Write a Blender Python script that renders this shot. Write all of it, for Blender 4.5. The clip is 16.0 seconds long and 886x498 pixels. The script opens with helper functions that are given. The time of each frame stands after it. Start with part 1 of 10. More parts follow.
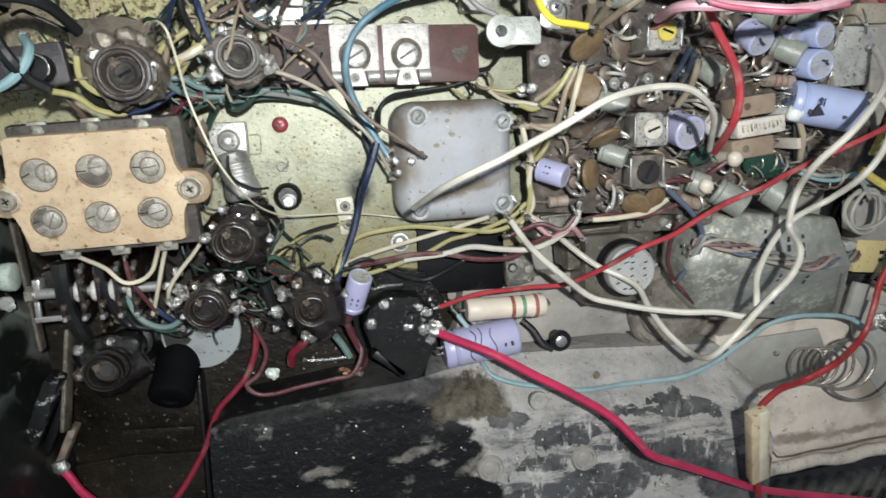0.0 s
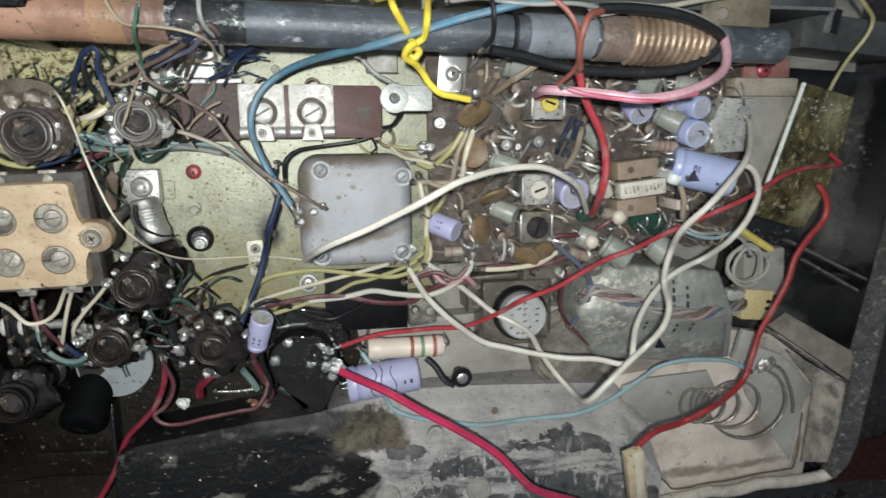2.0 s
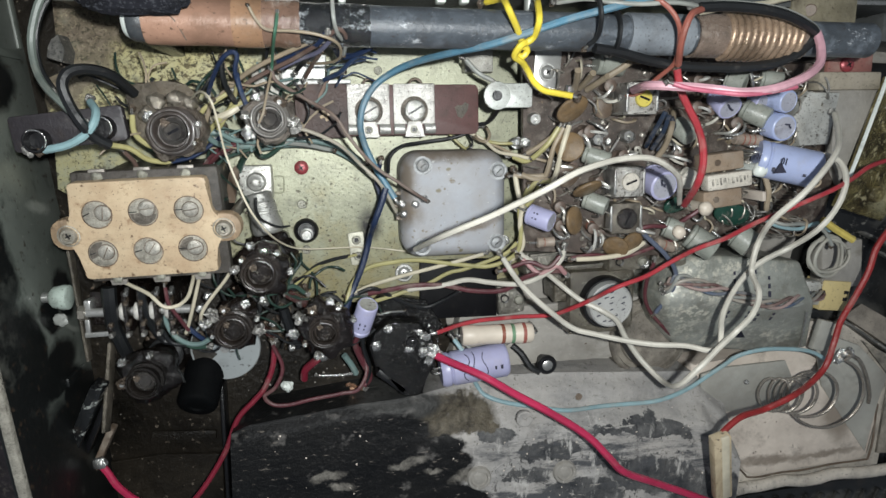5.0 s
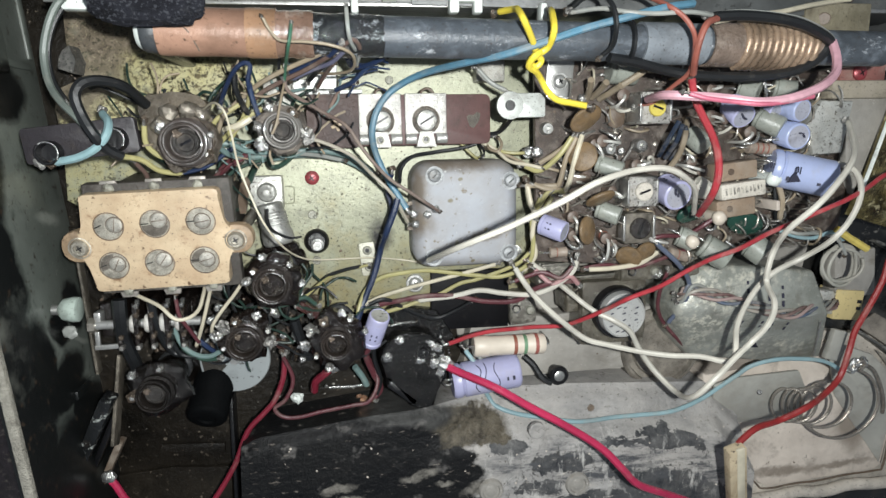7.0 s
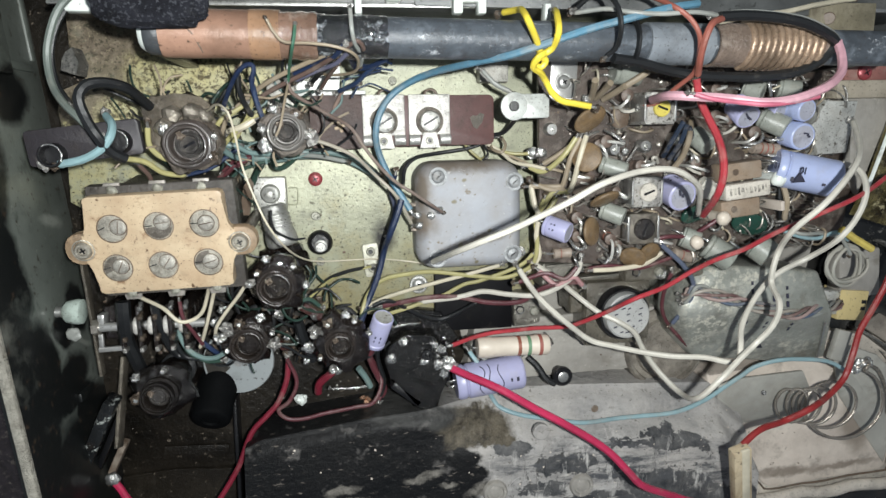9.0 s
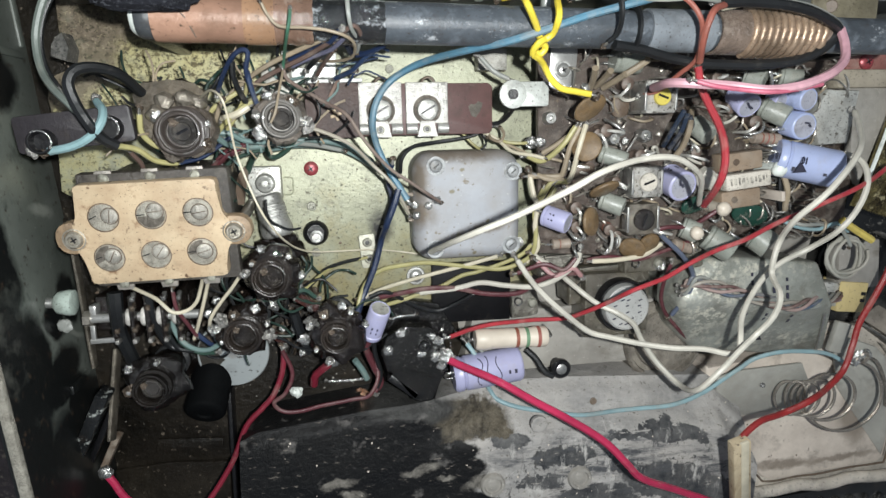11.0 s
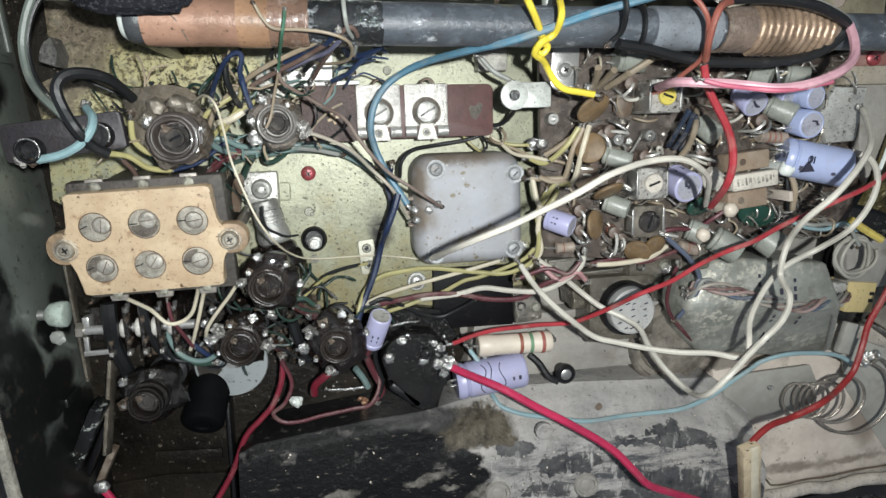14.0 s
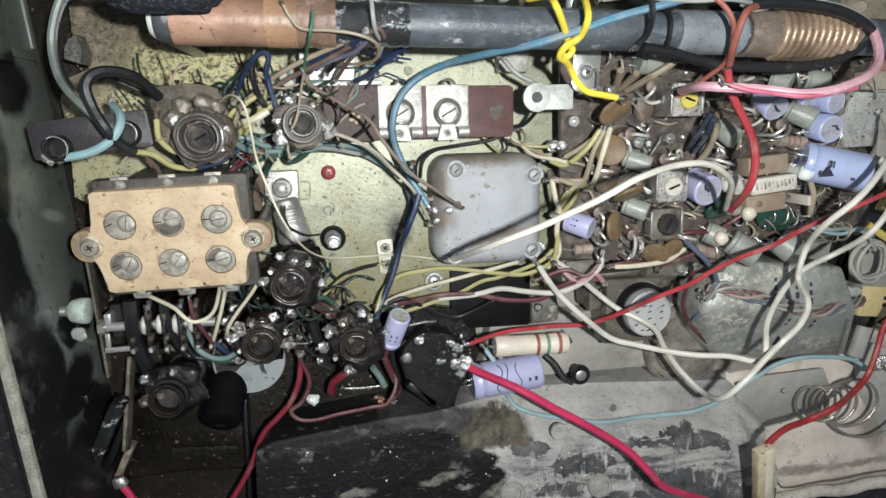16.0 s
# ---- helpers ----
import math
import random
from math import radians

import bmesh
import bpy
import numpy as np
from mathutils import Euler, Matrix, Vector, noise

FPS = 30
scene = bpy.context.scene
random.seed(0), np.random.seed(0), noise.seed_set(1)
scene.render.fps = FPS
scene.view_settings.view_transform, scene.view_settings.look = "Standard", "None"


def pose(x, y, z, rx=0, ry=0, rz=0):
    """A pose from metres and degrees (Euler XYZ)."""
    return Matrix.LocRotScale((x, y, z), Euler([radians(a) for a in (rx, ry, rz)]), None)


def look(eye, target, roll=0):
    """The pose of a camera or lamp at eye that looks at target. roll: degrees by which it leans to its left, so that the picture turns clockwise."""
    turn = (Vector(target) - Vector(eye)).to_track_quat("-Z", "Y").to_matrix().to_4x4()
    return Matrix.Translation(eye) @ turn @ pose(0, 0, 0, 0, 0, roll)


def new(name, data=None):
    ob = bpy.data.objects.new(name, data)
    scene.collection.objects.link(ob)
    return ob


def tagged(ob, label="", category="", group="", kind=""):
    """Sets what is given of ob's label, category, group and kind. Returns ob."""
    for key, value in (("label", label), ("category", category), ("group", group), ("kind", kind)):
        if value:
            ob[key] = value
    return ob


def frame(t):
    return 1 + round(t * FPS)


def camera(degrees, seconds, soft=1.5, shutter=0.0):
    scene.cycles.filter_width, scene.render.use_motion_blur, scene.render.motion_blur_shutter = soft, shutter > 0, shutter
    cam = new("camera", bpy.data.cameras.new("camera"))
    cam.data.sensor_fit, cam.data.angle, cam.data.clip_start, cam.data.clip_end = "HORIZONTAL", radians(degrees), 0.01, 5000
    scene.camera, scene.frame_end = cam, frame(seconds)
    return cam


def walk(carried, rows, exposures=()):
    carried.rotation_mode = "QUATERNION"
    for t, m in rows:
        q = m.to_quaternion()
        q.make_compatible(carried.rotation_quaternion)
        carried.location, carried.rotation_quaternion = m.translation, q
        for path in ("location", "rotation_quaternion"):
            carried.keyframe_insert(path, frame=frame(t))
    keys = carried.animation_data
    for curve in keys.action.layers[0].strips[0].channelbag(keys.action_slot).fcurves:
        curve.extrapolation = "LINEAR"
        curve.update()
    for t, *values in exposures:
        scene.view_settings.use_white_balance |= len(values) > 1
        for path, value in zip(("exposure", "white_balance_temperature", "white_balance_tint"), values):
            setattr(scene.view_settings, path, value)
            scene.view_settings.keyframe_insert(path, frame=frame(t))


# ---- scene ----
cam = camera(71.67, 16.0, shutter=0.6)
PATH = [
    (0, pose(-0.02009, 0.00765, 0.13896, -11.349, -10.783, 0.035)),
    (0.5, pose(-0.02246, 0.00972, 0.13773, -10.935, -9.916, -0.074)),
    (1, pose(-0.02055, 0.01442, 0.13832, -10.652, -9.685, 1.212)),
    (1.5, pose(-0.01249, 0.01875, 0.14178, -10.906, -10.335, 1.919)),
    (2, pose(-0.00264, 0.01974, 0.14991, -11.560, -11.756, 2.177)),
    (2.5, pose(-0.00105, 0.01784, 0.15319, -11.241, -12.145, 1.812)),
    (3, pose(-0.00259, 0.01828, 0.15345, -11.287, -12.199, 1.951)),
    (3.5, pose(-0.00643, 0.01845, 0.15169, -11.290, -11.971, 1.959)),
    (4, pose(-0.00911, 0.01859, 0.15228, -11.264, -11.972, 2.075)),
    (4.5, pose(-0.01785, 0.01763, 0.15453, -11.202, -9.451, 1.671)),
    (7, pose(-0.02267, 0.01838, 0.15259, -10.579, -9.401, 1.425)),
    (7.5, pose(-0.02322, 0.01941, 0.15260, -10.400, -9.255, 1.464)),
    (8, pose(-0.02626, 0.02111, 0.15216, -10.544, -9.179, 1.687)),
    (8.5, pose(-0.02606, 0.02018, 0.15247, -10.475, -9.407, 1.573)),
    (9, pose(-0.02332, 0.01875, 0.15207, -10.626, -9.353, 1.295)),
    (11.5, pose(-0.02363, 0.01733, 0.15010, -11.366, -9.786, 1.476)),
    (12, pose(-0.02455, 0.01946, 0.14952, -11.660, -9.607, 1.889)),
    (12.5, pose(-0.02389, 0.01954, 0.14837, -11.613, -9.680, 1.704)),
    (13, pose(-0.02296, 0.01962, 0.14832, -11.735, -10.010, 1.783)),
    (13.5, pose(-0.02214, 0.01886, 0.14769, -11.257, -10.104, 1.424)),
    (14, pose(-0.02350, 0.01803, 0.14698, -11.043, -9.995, 0.770)),
    (14.5, pose(-0.02424, 0.01833, 0.14582, -11.345, -9.732, 1.030)),
    (15, pose(-0.02651, 0.01890, 0.14505, -11.554, -9.829, 1.328)),
    (15.5, pose(-0.02637, 0.01881, 0.14615, -11.422, -10.044, 1.362)),
    (16, pose(-0.02776, 0.01886, 0.14648, -11.450, -9.826, 1.383)),
]
EXPOSURES = [(0, 0.15), (0.6, 0.12), (1.5, -0.02), (2.5, -0.06), (3.5, -0.05), (4.5, -0.10), (7, 0.21), (7.5, -0.02), (8, 0.18), (12.5, 0.18), (14, 0.13), (16, 0.18)]
walk(cam, PATH, EXPOSURES)

# ---- world and lights ----
world = bpy.data.worlds.new("world")
scene.world = world
world.use_nodes = True
back = world.node_tree.nodes["Background"]
back.inputs[0].default_value = (0.75, 0.85, 1.0, 1)
back.inputs[1].default_value = 0.18
torch = bpy.data.lights.new("phone_torch", "POINT")
torch.energy = 1.55
torch.color = (0.97, 1.0, 0.99)
torch.shadow_soft_size = 0.0025
new("phone_torch", torch).matrix_world = look((-0.0105, 0.0250, 0.176), (0.020, -0.014, 0.0))

# ---- tools ----
MM = 0.001


def nd(m, kind, **put):
    n = m.node_tree.nodes.new(kind)
    for key, value in put.items():
        n.inputs[key].default_value = value
    return n


def ramp(m, lo, hi, soft=0.08):
    r = m.node_tree.nodes.new("ShaderNodeMapRange")
    r.inputs["From Min"].default_value = lo - soft
    r.inputs["From Max"].default_value = hi + soft
    r.clamp = True
    return r


def mix(m, fac, a, b):
    x = m.node_tree.nodes.new("ShaderNodeMix")
    x.data_type = "RGBA"
    for sock, value in ((x.inputs[0], fac), (x.inputs[6], a), (x.inputs[7], b)):
        if isinstance(value, bpy.types.NodeSocket):
            m.node_tree.links.new(value, sock)
        elif isinstance(value, tuple):
            sock.default_value = (*value, 1)
        else:
            sock.default_value = value
    return x.outputs[2]


def noise_fac(m, scale, lo, hi, detail=6.0, soft=0.04, rough=0.6, shift=0.0, stretch=(1, 1, 1)):
    """A 0..1 mask from object-space noise; scale in features per metre."""
    tc = m.node_tree.nodes.new("ShaderNodeTexCoord")
    mp = nd(m, "ShaderNodeMapping", Location=(shift, shift * 1.7, shift * 0.3), Scale=stretch)
    nz = nd(m, "ShaderNodeTexNoise", Scale=scale, Detail=detail, Roughness=rough)
    rg = ramp(m, lo, hi, soft)
    ln = m.node_tree.links.new
    ln(tc.outputs["Object"], mp.inputs[0])
    ln(mp.outputs[0], nz.inputs[0])
    ln(nz.outputs[0], rg.inputs[0])
    return rg.outputs[0]


def mat(name, color, rough=0.5, metal=0.0, grime=0.3, dust=0.2, bump=0.15, vary=0.1, size=250.0, spots=1.0,
        dirt=(0.035, 0.025, 0.018), dust_color=(0.33, 0.29, 0.24), coat=0.0, extra=None, spec=0.5):
    """Painted, plastic or metal surface with grime, dust, small colour drift and a fine relief."""
    m = bpy.data.materials.new(name)
    m.use_nodes = True
    b = m.node_tree.nodes["Principled BSDF"]
    ln = m.node_tree.links.new
    darker = tuple(c * (1 - vary * 2) for c in color)
    lighter = tuple(min(1, c * (1 + vary)) for c in color)
    col = mix(m, noise_fac(m, size * 0.5, 0.4, 0.6, soft=0.1, shift=3.1), darker, lighter)
    if extra:
        col = extra(m, col)
    if grime:
        g = noise_fac(m, size, 0.68 - grime * 0.3, 0.75 - grime * 0.2, 8, shift=7.7)
        g2 = noise_fac(m, size * 9, 0.655 - grime * 0.1, 0.67, 5, 0.025, shift=1.9)
        col = mix(m, g, col, tuple(0.5 * c + 0.5 * d for c, d in zip(color, dirt)))
        if spots:
            col = mix(m, g2, col, dirt)
    if dust:
        d = noise_fac(m, size * 0.7, 0.64 - dust * 0.4, 0.8 - dust * 0.3, 9, rough=0.75, shift=13.0)
        mul = m.node_tree.nodes.new("ShaderNodeMath")
        mul.operation = "MULTIPLY"
        ln(d, mul.inputs[0])
        mul.inputs[1].default_value = min(0.85, 0.35 + dust)
        col = mix(m, mul.outputs[0], col, dust_color)
        r2 = m.node_tree.nodes.new("ShaderNodeMapRange")
        ln(d, r2.inputs[0])
        r2.inputs["To Min"].default_value = rough
        r2.inputs["To Max"].default_value = min(1, rough + 0.3)
        ln(r2.outputs[0], b.inputs["Roughness"])
    else:
        b.inputs["Roughness"].default_value = rough
    ln(col, b.inputs["Base Color"])
    b.inputs["Metallic"].default_value = metal
    b.inputs["Specular IOR Level"].default_value = spec
    b.inputs["Coat Weight"].default_value = coat
    if bump:
        tc = m.node_tree.nodes.new("ShaderNodeTexCoord")
        nz = nd(m, "ShaderNodeTexNoise", Scale=size * 5, Detail=8.0, Roughness=0.65)
        bp = nd(m, "ShaderNodeBump", Strength=bump, Distance=0.0006)
        ln(tc.outputs["Object"], nz.inputs[0])
        ln(nz.outputs[0], bp.inputs["Height"])
        ln(bp.outputs[0], b.inputs["Normal"])
    return m


def patches(m, spots, warp=0.004, scale=120.0, soft=0.12, upright=False):
    """A 0..1 mask of ragged patches; each spot is (x, y, half-width, half-height, turn) in millimetres and degrees; upright: y and z instead."""
    ln = m.node_tree.links.new
    tc = m.node_tree.nodes.new("ShaderNodeTexCoord")
    nz = nd(m, "ShaderNodeTexNoise", Scale=scale, Detail=8.0, Roughness=0.68)
    ln(tc.outputs["Object"], nz.inputs[0])
    off = nd(m, "ShaderNodeVectorMath")
    off.operation = "MULTIPLY_ADD"
    ln(nz.outputs["Color"], off.inputs[0])
    off.inputs[1].default_value = (warp, warp, warp)
    ln(tc.outputs["Object"], off.inputs[2])
    place = off.outputs[0]
    if upright:
        cut = m.node_tree.nodes.new("ShaderNodeSeparateXYZ")
        put = m.node_tree.nodes.new("ShaderNodeCombineXYZ")
        ln(place, cut.inputs[0])
        ln(cut.outputs[1], put.inputs[0])
        ln(cut.outputs[2], put.inputs[1])
        place = put.outputs[0]
    best = None
    for x, y, w, h, turn in spots:
        mp = nd(m, "ShaderNodeMapping", Location=((x * MM + warp * 0.5), (y * MM + warp * 0.5), 0), Rotation=(0, 0, radians(turn)), Scale=(w * MM, h * MM, 1e3))
        mp.vector_type = "TEXTURE"
        ln(place, mp.inputs[0])
        d = nd(m, "ShaderNodeVectorMath")
        d.operation = "LENGTH"
        ln(mp.outputs[0], d.inputs[0])
        if best is None:
            best = d.outputs["Value"]
        else:
            low = nd(m, "ShaderNodeMath")
            low.operation = "MINIMUM"
            ln(best, low.inputs[0])
            ln(d.outputs["Value"], low.inputs[1])
            best = low.outputs[0]
    rg = nd(m, "ShaderNodeMapRange")
    rg.inputs["From Min"].default_value, rg.inputs["From Max"].default_value = 1 + soft, 1 - soft
    rg.clamp = True
    ln(best, rg.inputs[0])
    return rg.outputs[0]


def to_mesh(name, bm, material, smooth=True):
    for v in bm.verts:
        v.co *= MM
    me = bpy.data.meshes.new(name)
    bmesh.ops.recalc_face_normals(bm, faces=bm.faces[:])
    bm.to_mesh(me)
    bm.free()
    me.materials.append(material)
    if smooth:
        me.polygons.foreach_set("use_smooth", [True] * len(me.polygons))
        me.set_sharp_from_angle(angle=radians(38))
    return me


def at(p, rz=0, rx=0, ry=0):
    return pose(p[0] * MM, p[1] * MM, p[2] * MM, rx, ry, rz)


def thing(name, label, category, bm=None, material=None, m=None, group="", kind=""):
    """A top-level thing: one mesh, or an empty when there is no mesh."""
    ob = new(name, to_mesh(name, bm, material) if bm is not None else None)
    if bm is None:
        ob.empty_display_size = 0.005
    if m is not None:
        ob.matrix_world = m
    return tagged(ob, label, category, group, kind)


def part(name, bm, material, parent, label="", m=None):
    ob = new(name, to_mesh(name, bm, material))
    ob.parent = parent
    if m is not None:
        ob.matrix_basis = m
    return tagged(ob, label)


def box(bm, c, s, rz=0, bevel=0.3, rx=0, ry=0, seg=2):
    geo = bmesh.ops.create_cube(bm, size=1)
    vs = geo["verts"]
    m = pose(c[0], c[1], c[2], rx, ry, rz) @ Matrix.Diagonal((*s, 1))
    bmesh.ops.transform(bm, matrix=m, verts=vs)
    if bevel:
        es = list({e for v in vs for e in v.link_edges})
        bmesh.ops.bevel(bm, geom=es, offset=bevel, segments=seg, profile=0.5, affect="EDGES", clamp_overlap=True)
    return bm


def lathe(bm, p0, p1, profile, seg=20):
    """Turned solid on the axis p0-p1; profile of (fraction along, radius)."""
    a, b = Vector(p0), Vector(p1)
    q = (b - a).to_track_quat("Z", "Y")
    rings = []
    for s, r in profile:
        o = a + (b - a) * s
        if r <= 1e-6:
            rings.append([bm.verts.new(o)])
        else:
            rings.append([bm.verts.new(o + q @ Vector((r * math.cos(2 * math.pi * i / seg), r * math.sin(2 * math.pi * i / seg), 0))) for i in range(seg)])
    for u, w in zip(rings, rings[1:]):
        for i in range(seg):
            j = (i + 1) % seg
            if len(u) == 1 and len(w) == 1:
                continue
            if len(u) == 1:
                bm.faces.new((u[0], w[i], w[j]))
            elif len(w) == 1:
                bm.faces.new((u[i], u[j], w[0]))
            else:
                bm.faces.new((u[i], u[j], w[j], w[i]))
    return bm


def cyl(bm, p0, p1, r, seg=18, c=0.12):
    """Cylinder with small chamfers at both ends."""
    n = (Vector(p1) - Vector(p0)).length
    k = min(0.3, c * r / n)
    return lathe(bm, p0, p1, [(0, 0), (0, r * (1 - c)), (k, r), (1 - k, r), (1, r * (1 - c)), (1, 0)], seg)


def spline(pts, sub=6):
    """Centripetal-free Catmull-Rom through the points."""
    p = [Vector(q) for q in pts]
    if len(p) == 2:
        return [p[0].lerp(p[1], i / sub) for i in range(sub + 1)]
    p = [p[0] * 2 - p[1]] + p + [p[-1] * 2 - p[-2]]
    out = []
    for i in range(1, len(p) - 2):
        a, b, c, d = p[i - 1:i + 3]
        for j in range(sub):
            t = j / sub
            out.append(0.5 * (2 * b + (c - a) * t + (2 * a - 5 * b + 4 * c - d) * t * t + (3 * b - a - 3 * c + d) * t ** 3))
    return out + [p[-2]]


def tube(bm, pts, r, seg=8, sub=6, wob=0.0):
    """Round wire along a smooth line, with closed ends."""
    line = spline(pts, sub)
    if wob:
        line = [q + wob * Vector(noise.noise_vector(q * 0.11)) for q in line]
    up = Vector((0.3, 0.2, 1))
    prev = None
    for i, q in enumerate(line):
        d = (line[min(i + 1, len(line) - 1)] - line[max(i - 1, 0)]).normalized()
        u = (up - d * up.dot(d)).normalized()
        w = d.cross(u)
        up = u
        ring = [bm.verts.new(q + r * (math.cos(2 * math.pi * k / seg) * u + math.sin(2 * math.pi * k / seg) * w)) for k in range(seg)]
        if prev:
            for k in range(seg):
                bm.faces.new((prev[k], prev[(k + 1) % seg], ring[(k + 1) % seg], ring[k]))
        else:
            bm.faces.new(ring)
        prev = ring
    bm.faces.new(prev[::-1])
    return bm


def blob(bm, c, r, flat=0.8, rough=0.25, sub=2):
    geo = bmesh.ops.create_icosphere(bm, subdivisions=sub, radius=1)
    for v in geo["verts"]:
        k = 1 + rough * noise.noise(v.co * 1.7 + Vector(c))
        v.co = Vector(c) + Vector((v.co.x * r * k, v.co.y * r * k, v.co.z * r * k * flat))
    return bm


def slab(bm, outline, z0, z1, bevel=0.0, seg=2):
    """Prism over a plan outline."""
    lo = [bm.verts.new((x, y, z0)) for x, y in outline]
    hi = [bm.verts.new((x, y, z1)) for x, y in outline]
    n = len(outline)
    bm.faces.new(lo[::-1])
    top = bm.faces.new(hi)
    for i in range(n):
        bm.faces.new((lo[i], lo[(i + 1) % n], hi[(i + 1) % n], hi[i]))
    if bevel:
        bmesh.ops.bevel(bm, geom=list(top.edges), offset=bevel, segments=seg, profile=0.5, affect="EDGES", clamp_overlap=True)
    return bm


def rounded(w, h, r, n=4, cx=0, cy=0):
    """Outline of a rounded rectangle."""
    out = []
    for k, (sx, sy) in enumerate(((1, 1), (-1, 1), (-1, -1), (1, -1))):
        for i in range(n + 1):
            a = math.pi / 2 * (k + i / n)
            out.append((cx + sx * (w / 2 - r) + r * math.cos(a), cy + sy * (h / 2 - r) + r * math.sin(a)))
    return out


def sheet(bm, corners, n, m, f):
    """Grid between four corners, displaced upward by f(x, y)."""
    a, b, c, d = [Vector(q) for q in corners]
    rows = []
    for j in range(m + 1):
        rows.append([])
        for i in range(n + 1):
            u, v = i / n, j / m
            q = a.lerp(b, u).lerp(d.lerp(c, u), v)
            q.z += f(q.x, q.y)
            rows[-1].append(bm.verts.new(q))
    for j in range(m):
        for i in range(n):
            bm.faces.new((rows[j][i], rows[j][i + 1], rows[j + 1][i + 1], rows[j + 1][i]))
    return bm


def wire(label, pts, r, material, group="", sub=6, wob=0.15, seg=8, name="wire", bare=0.0):
    """One insulated wire; bare: length of a stripped, tinned end."""
    ob = thing(name, label, "wire", tube(bmesh.new(), pts, r, seg, sub, wob), material, group=group)
    if not bare and r < 0.75 and name == "wire":
        for n, (p, q) in enumerate(((Vector(pts[0]), Vector(pts[1])), (Vector(pts[-1]), Vector(pts[-2])))):
            d = (p - q).normalized()
            end = part("stripped_end", tube(bmesh.new(), [p - d * 0.2, p + d * r, p + d * r * 2.2 + Vector((0, 0, -0.6))], r * 0.55, 6, 2), DULLTIN, ob)
            bm = bmesh.new()
            blob(bm, p + d * r * 2.2 + Vector((0, 0, -0.7)), r * 1.25, 0.8, 0.7)
            part("solder", bm, (BROWNTIN, DULLTIN)[(len(pts) + n) % 2], end)
    if bare:
        p, q = Vector(pts[-1]), Vector(pts[-2])
        d = (p - q).normalized()
        part("bare_end", tube(bmesh.new(), [p - d * 0.3, p + d * bare * 0.5, p + d * bare + Vector((0, 0, -0.5))], r * 0.6, 6, 3), TIN, ob, "bare tinned wire end")
    return ob


def screw_head(bm, c, r, h=0.9, seg=18):
    """Domed screw head standing on c."""
    x, y, z = c
    return lathe(bm, (x, y, z - 0.3), (x, y, z + h), [(0, 0), (0, r), (0.55, r), (0.85, r * 0.8), (1, r * 0.45), (1, 0)], seg)


def slot(bm, c, r, angle, w=0.5):
    return box(bm, c, (r * 1.7, w, 0.25), rz=angle, bevel=0.05, seg=1)


# ---- materials ----
def speckle(color, scale=900.0, lo=0.63, shift=5.0):
    def put(m, col):
        return mix(m, noise_fac(m, scale, lo, lo + 0.02, 3, 0.015, shift=shift), col, color)
    return put


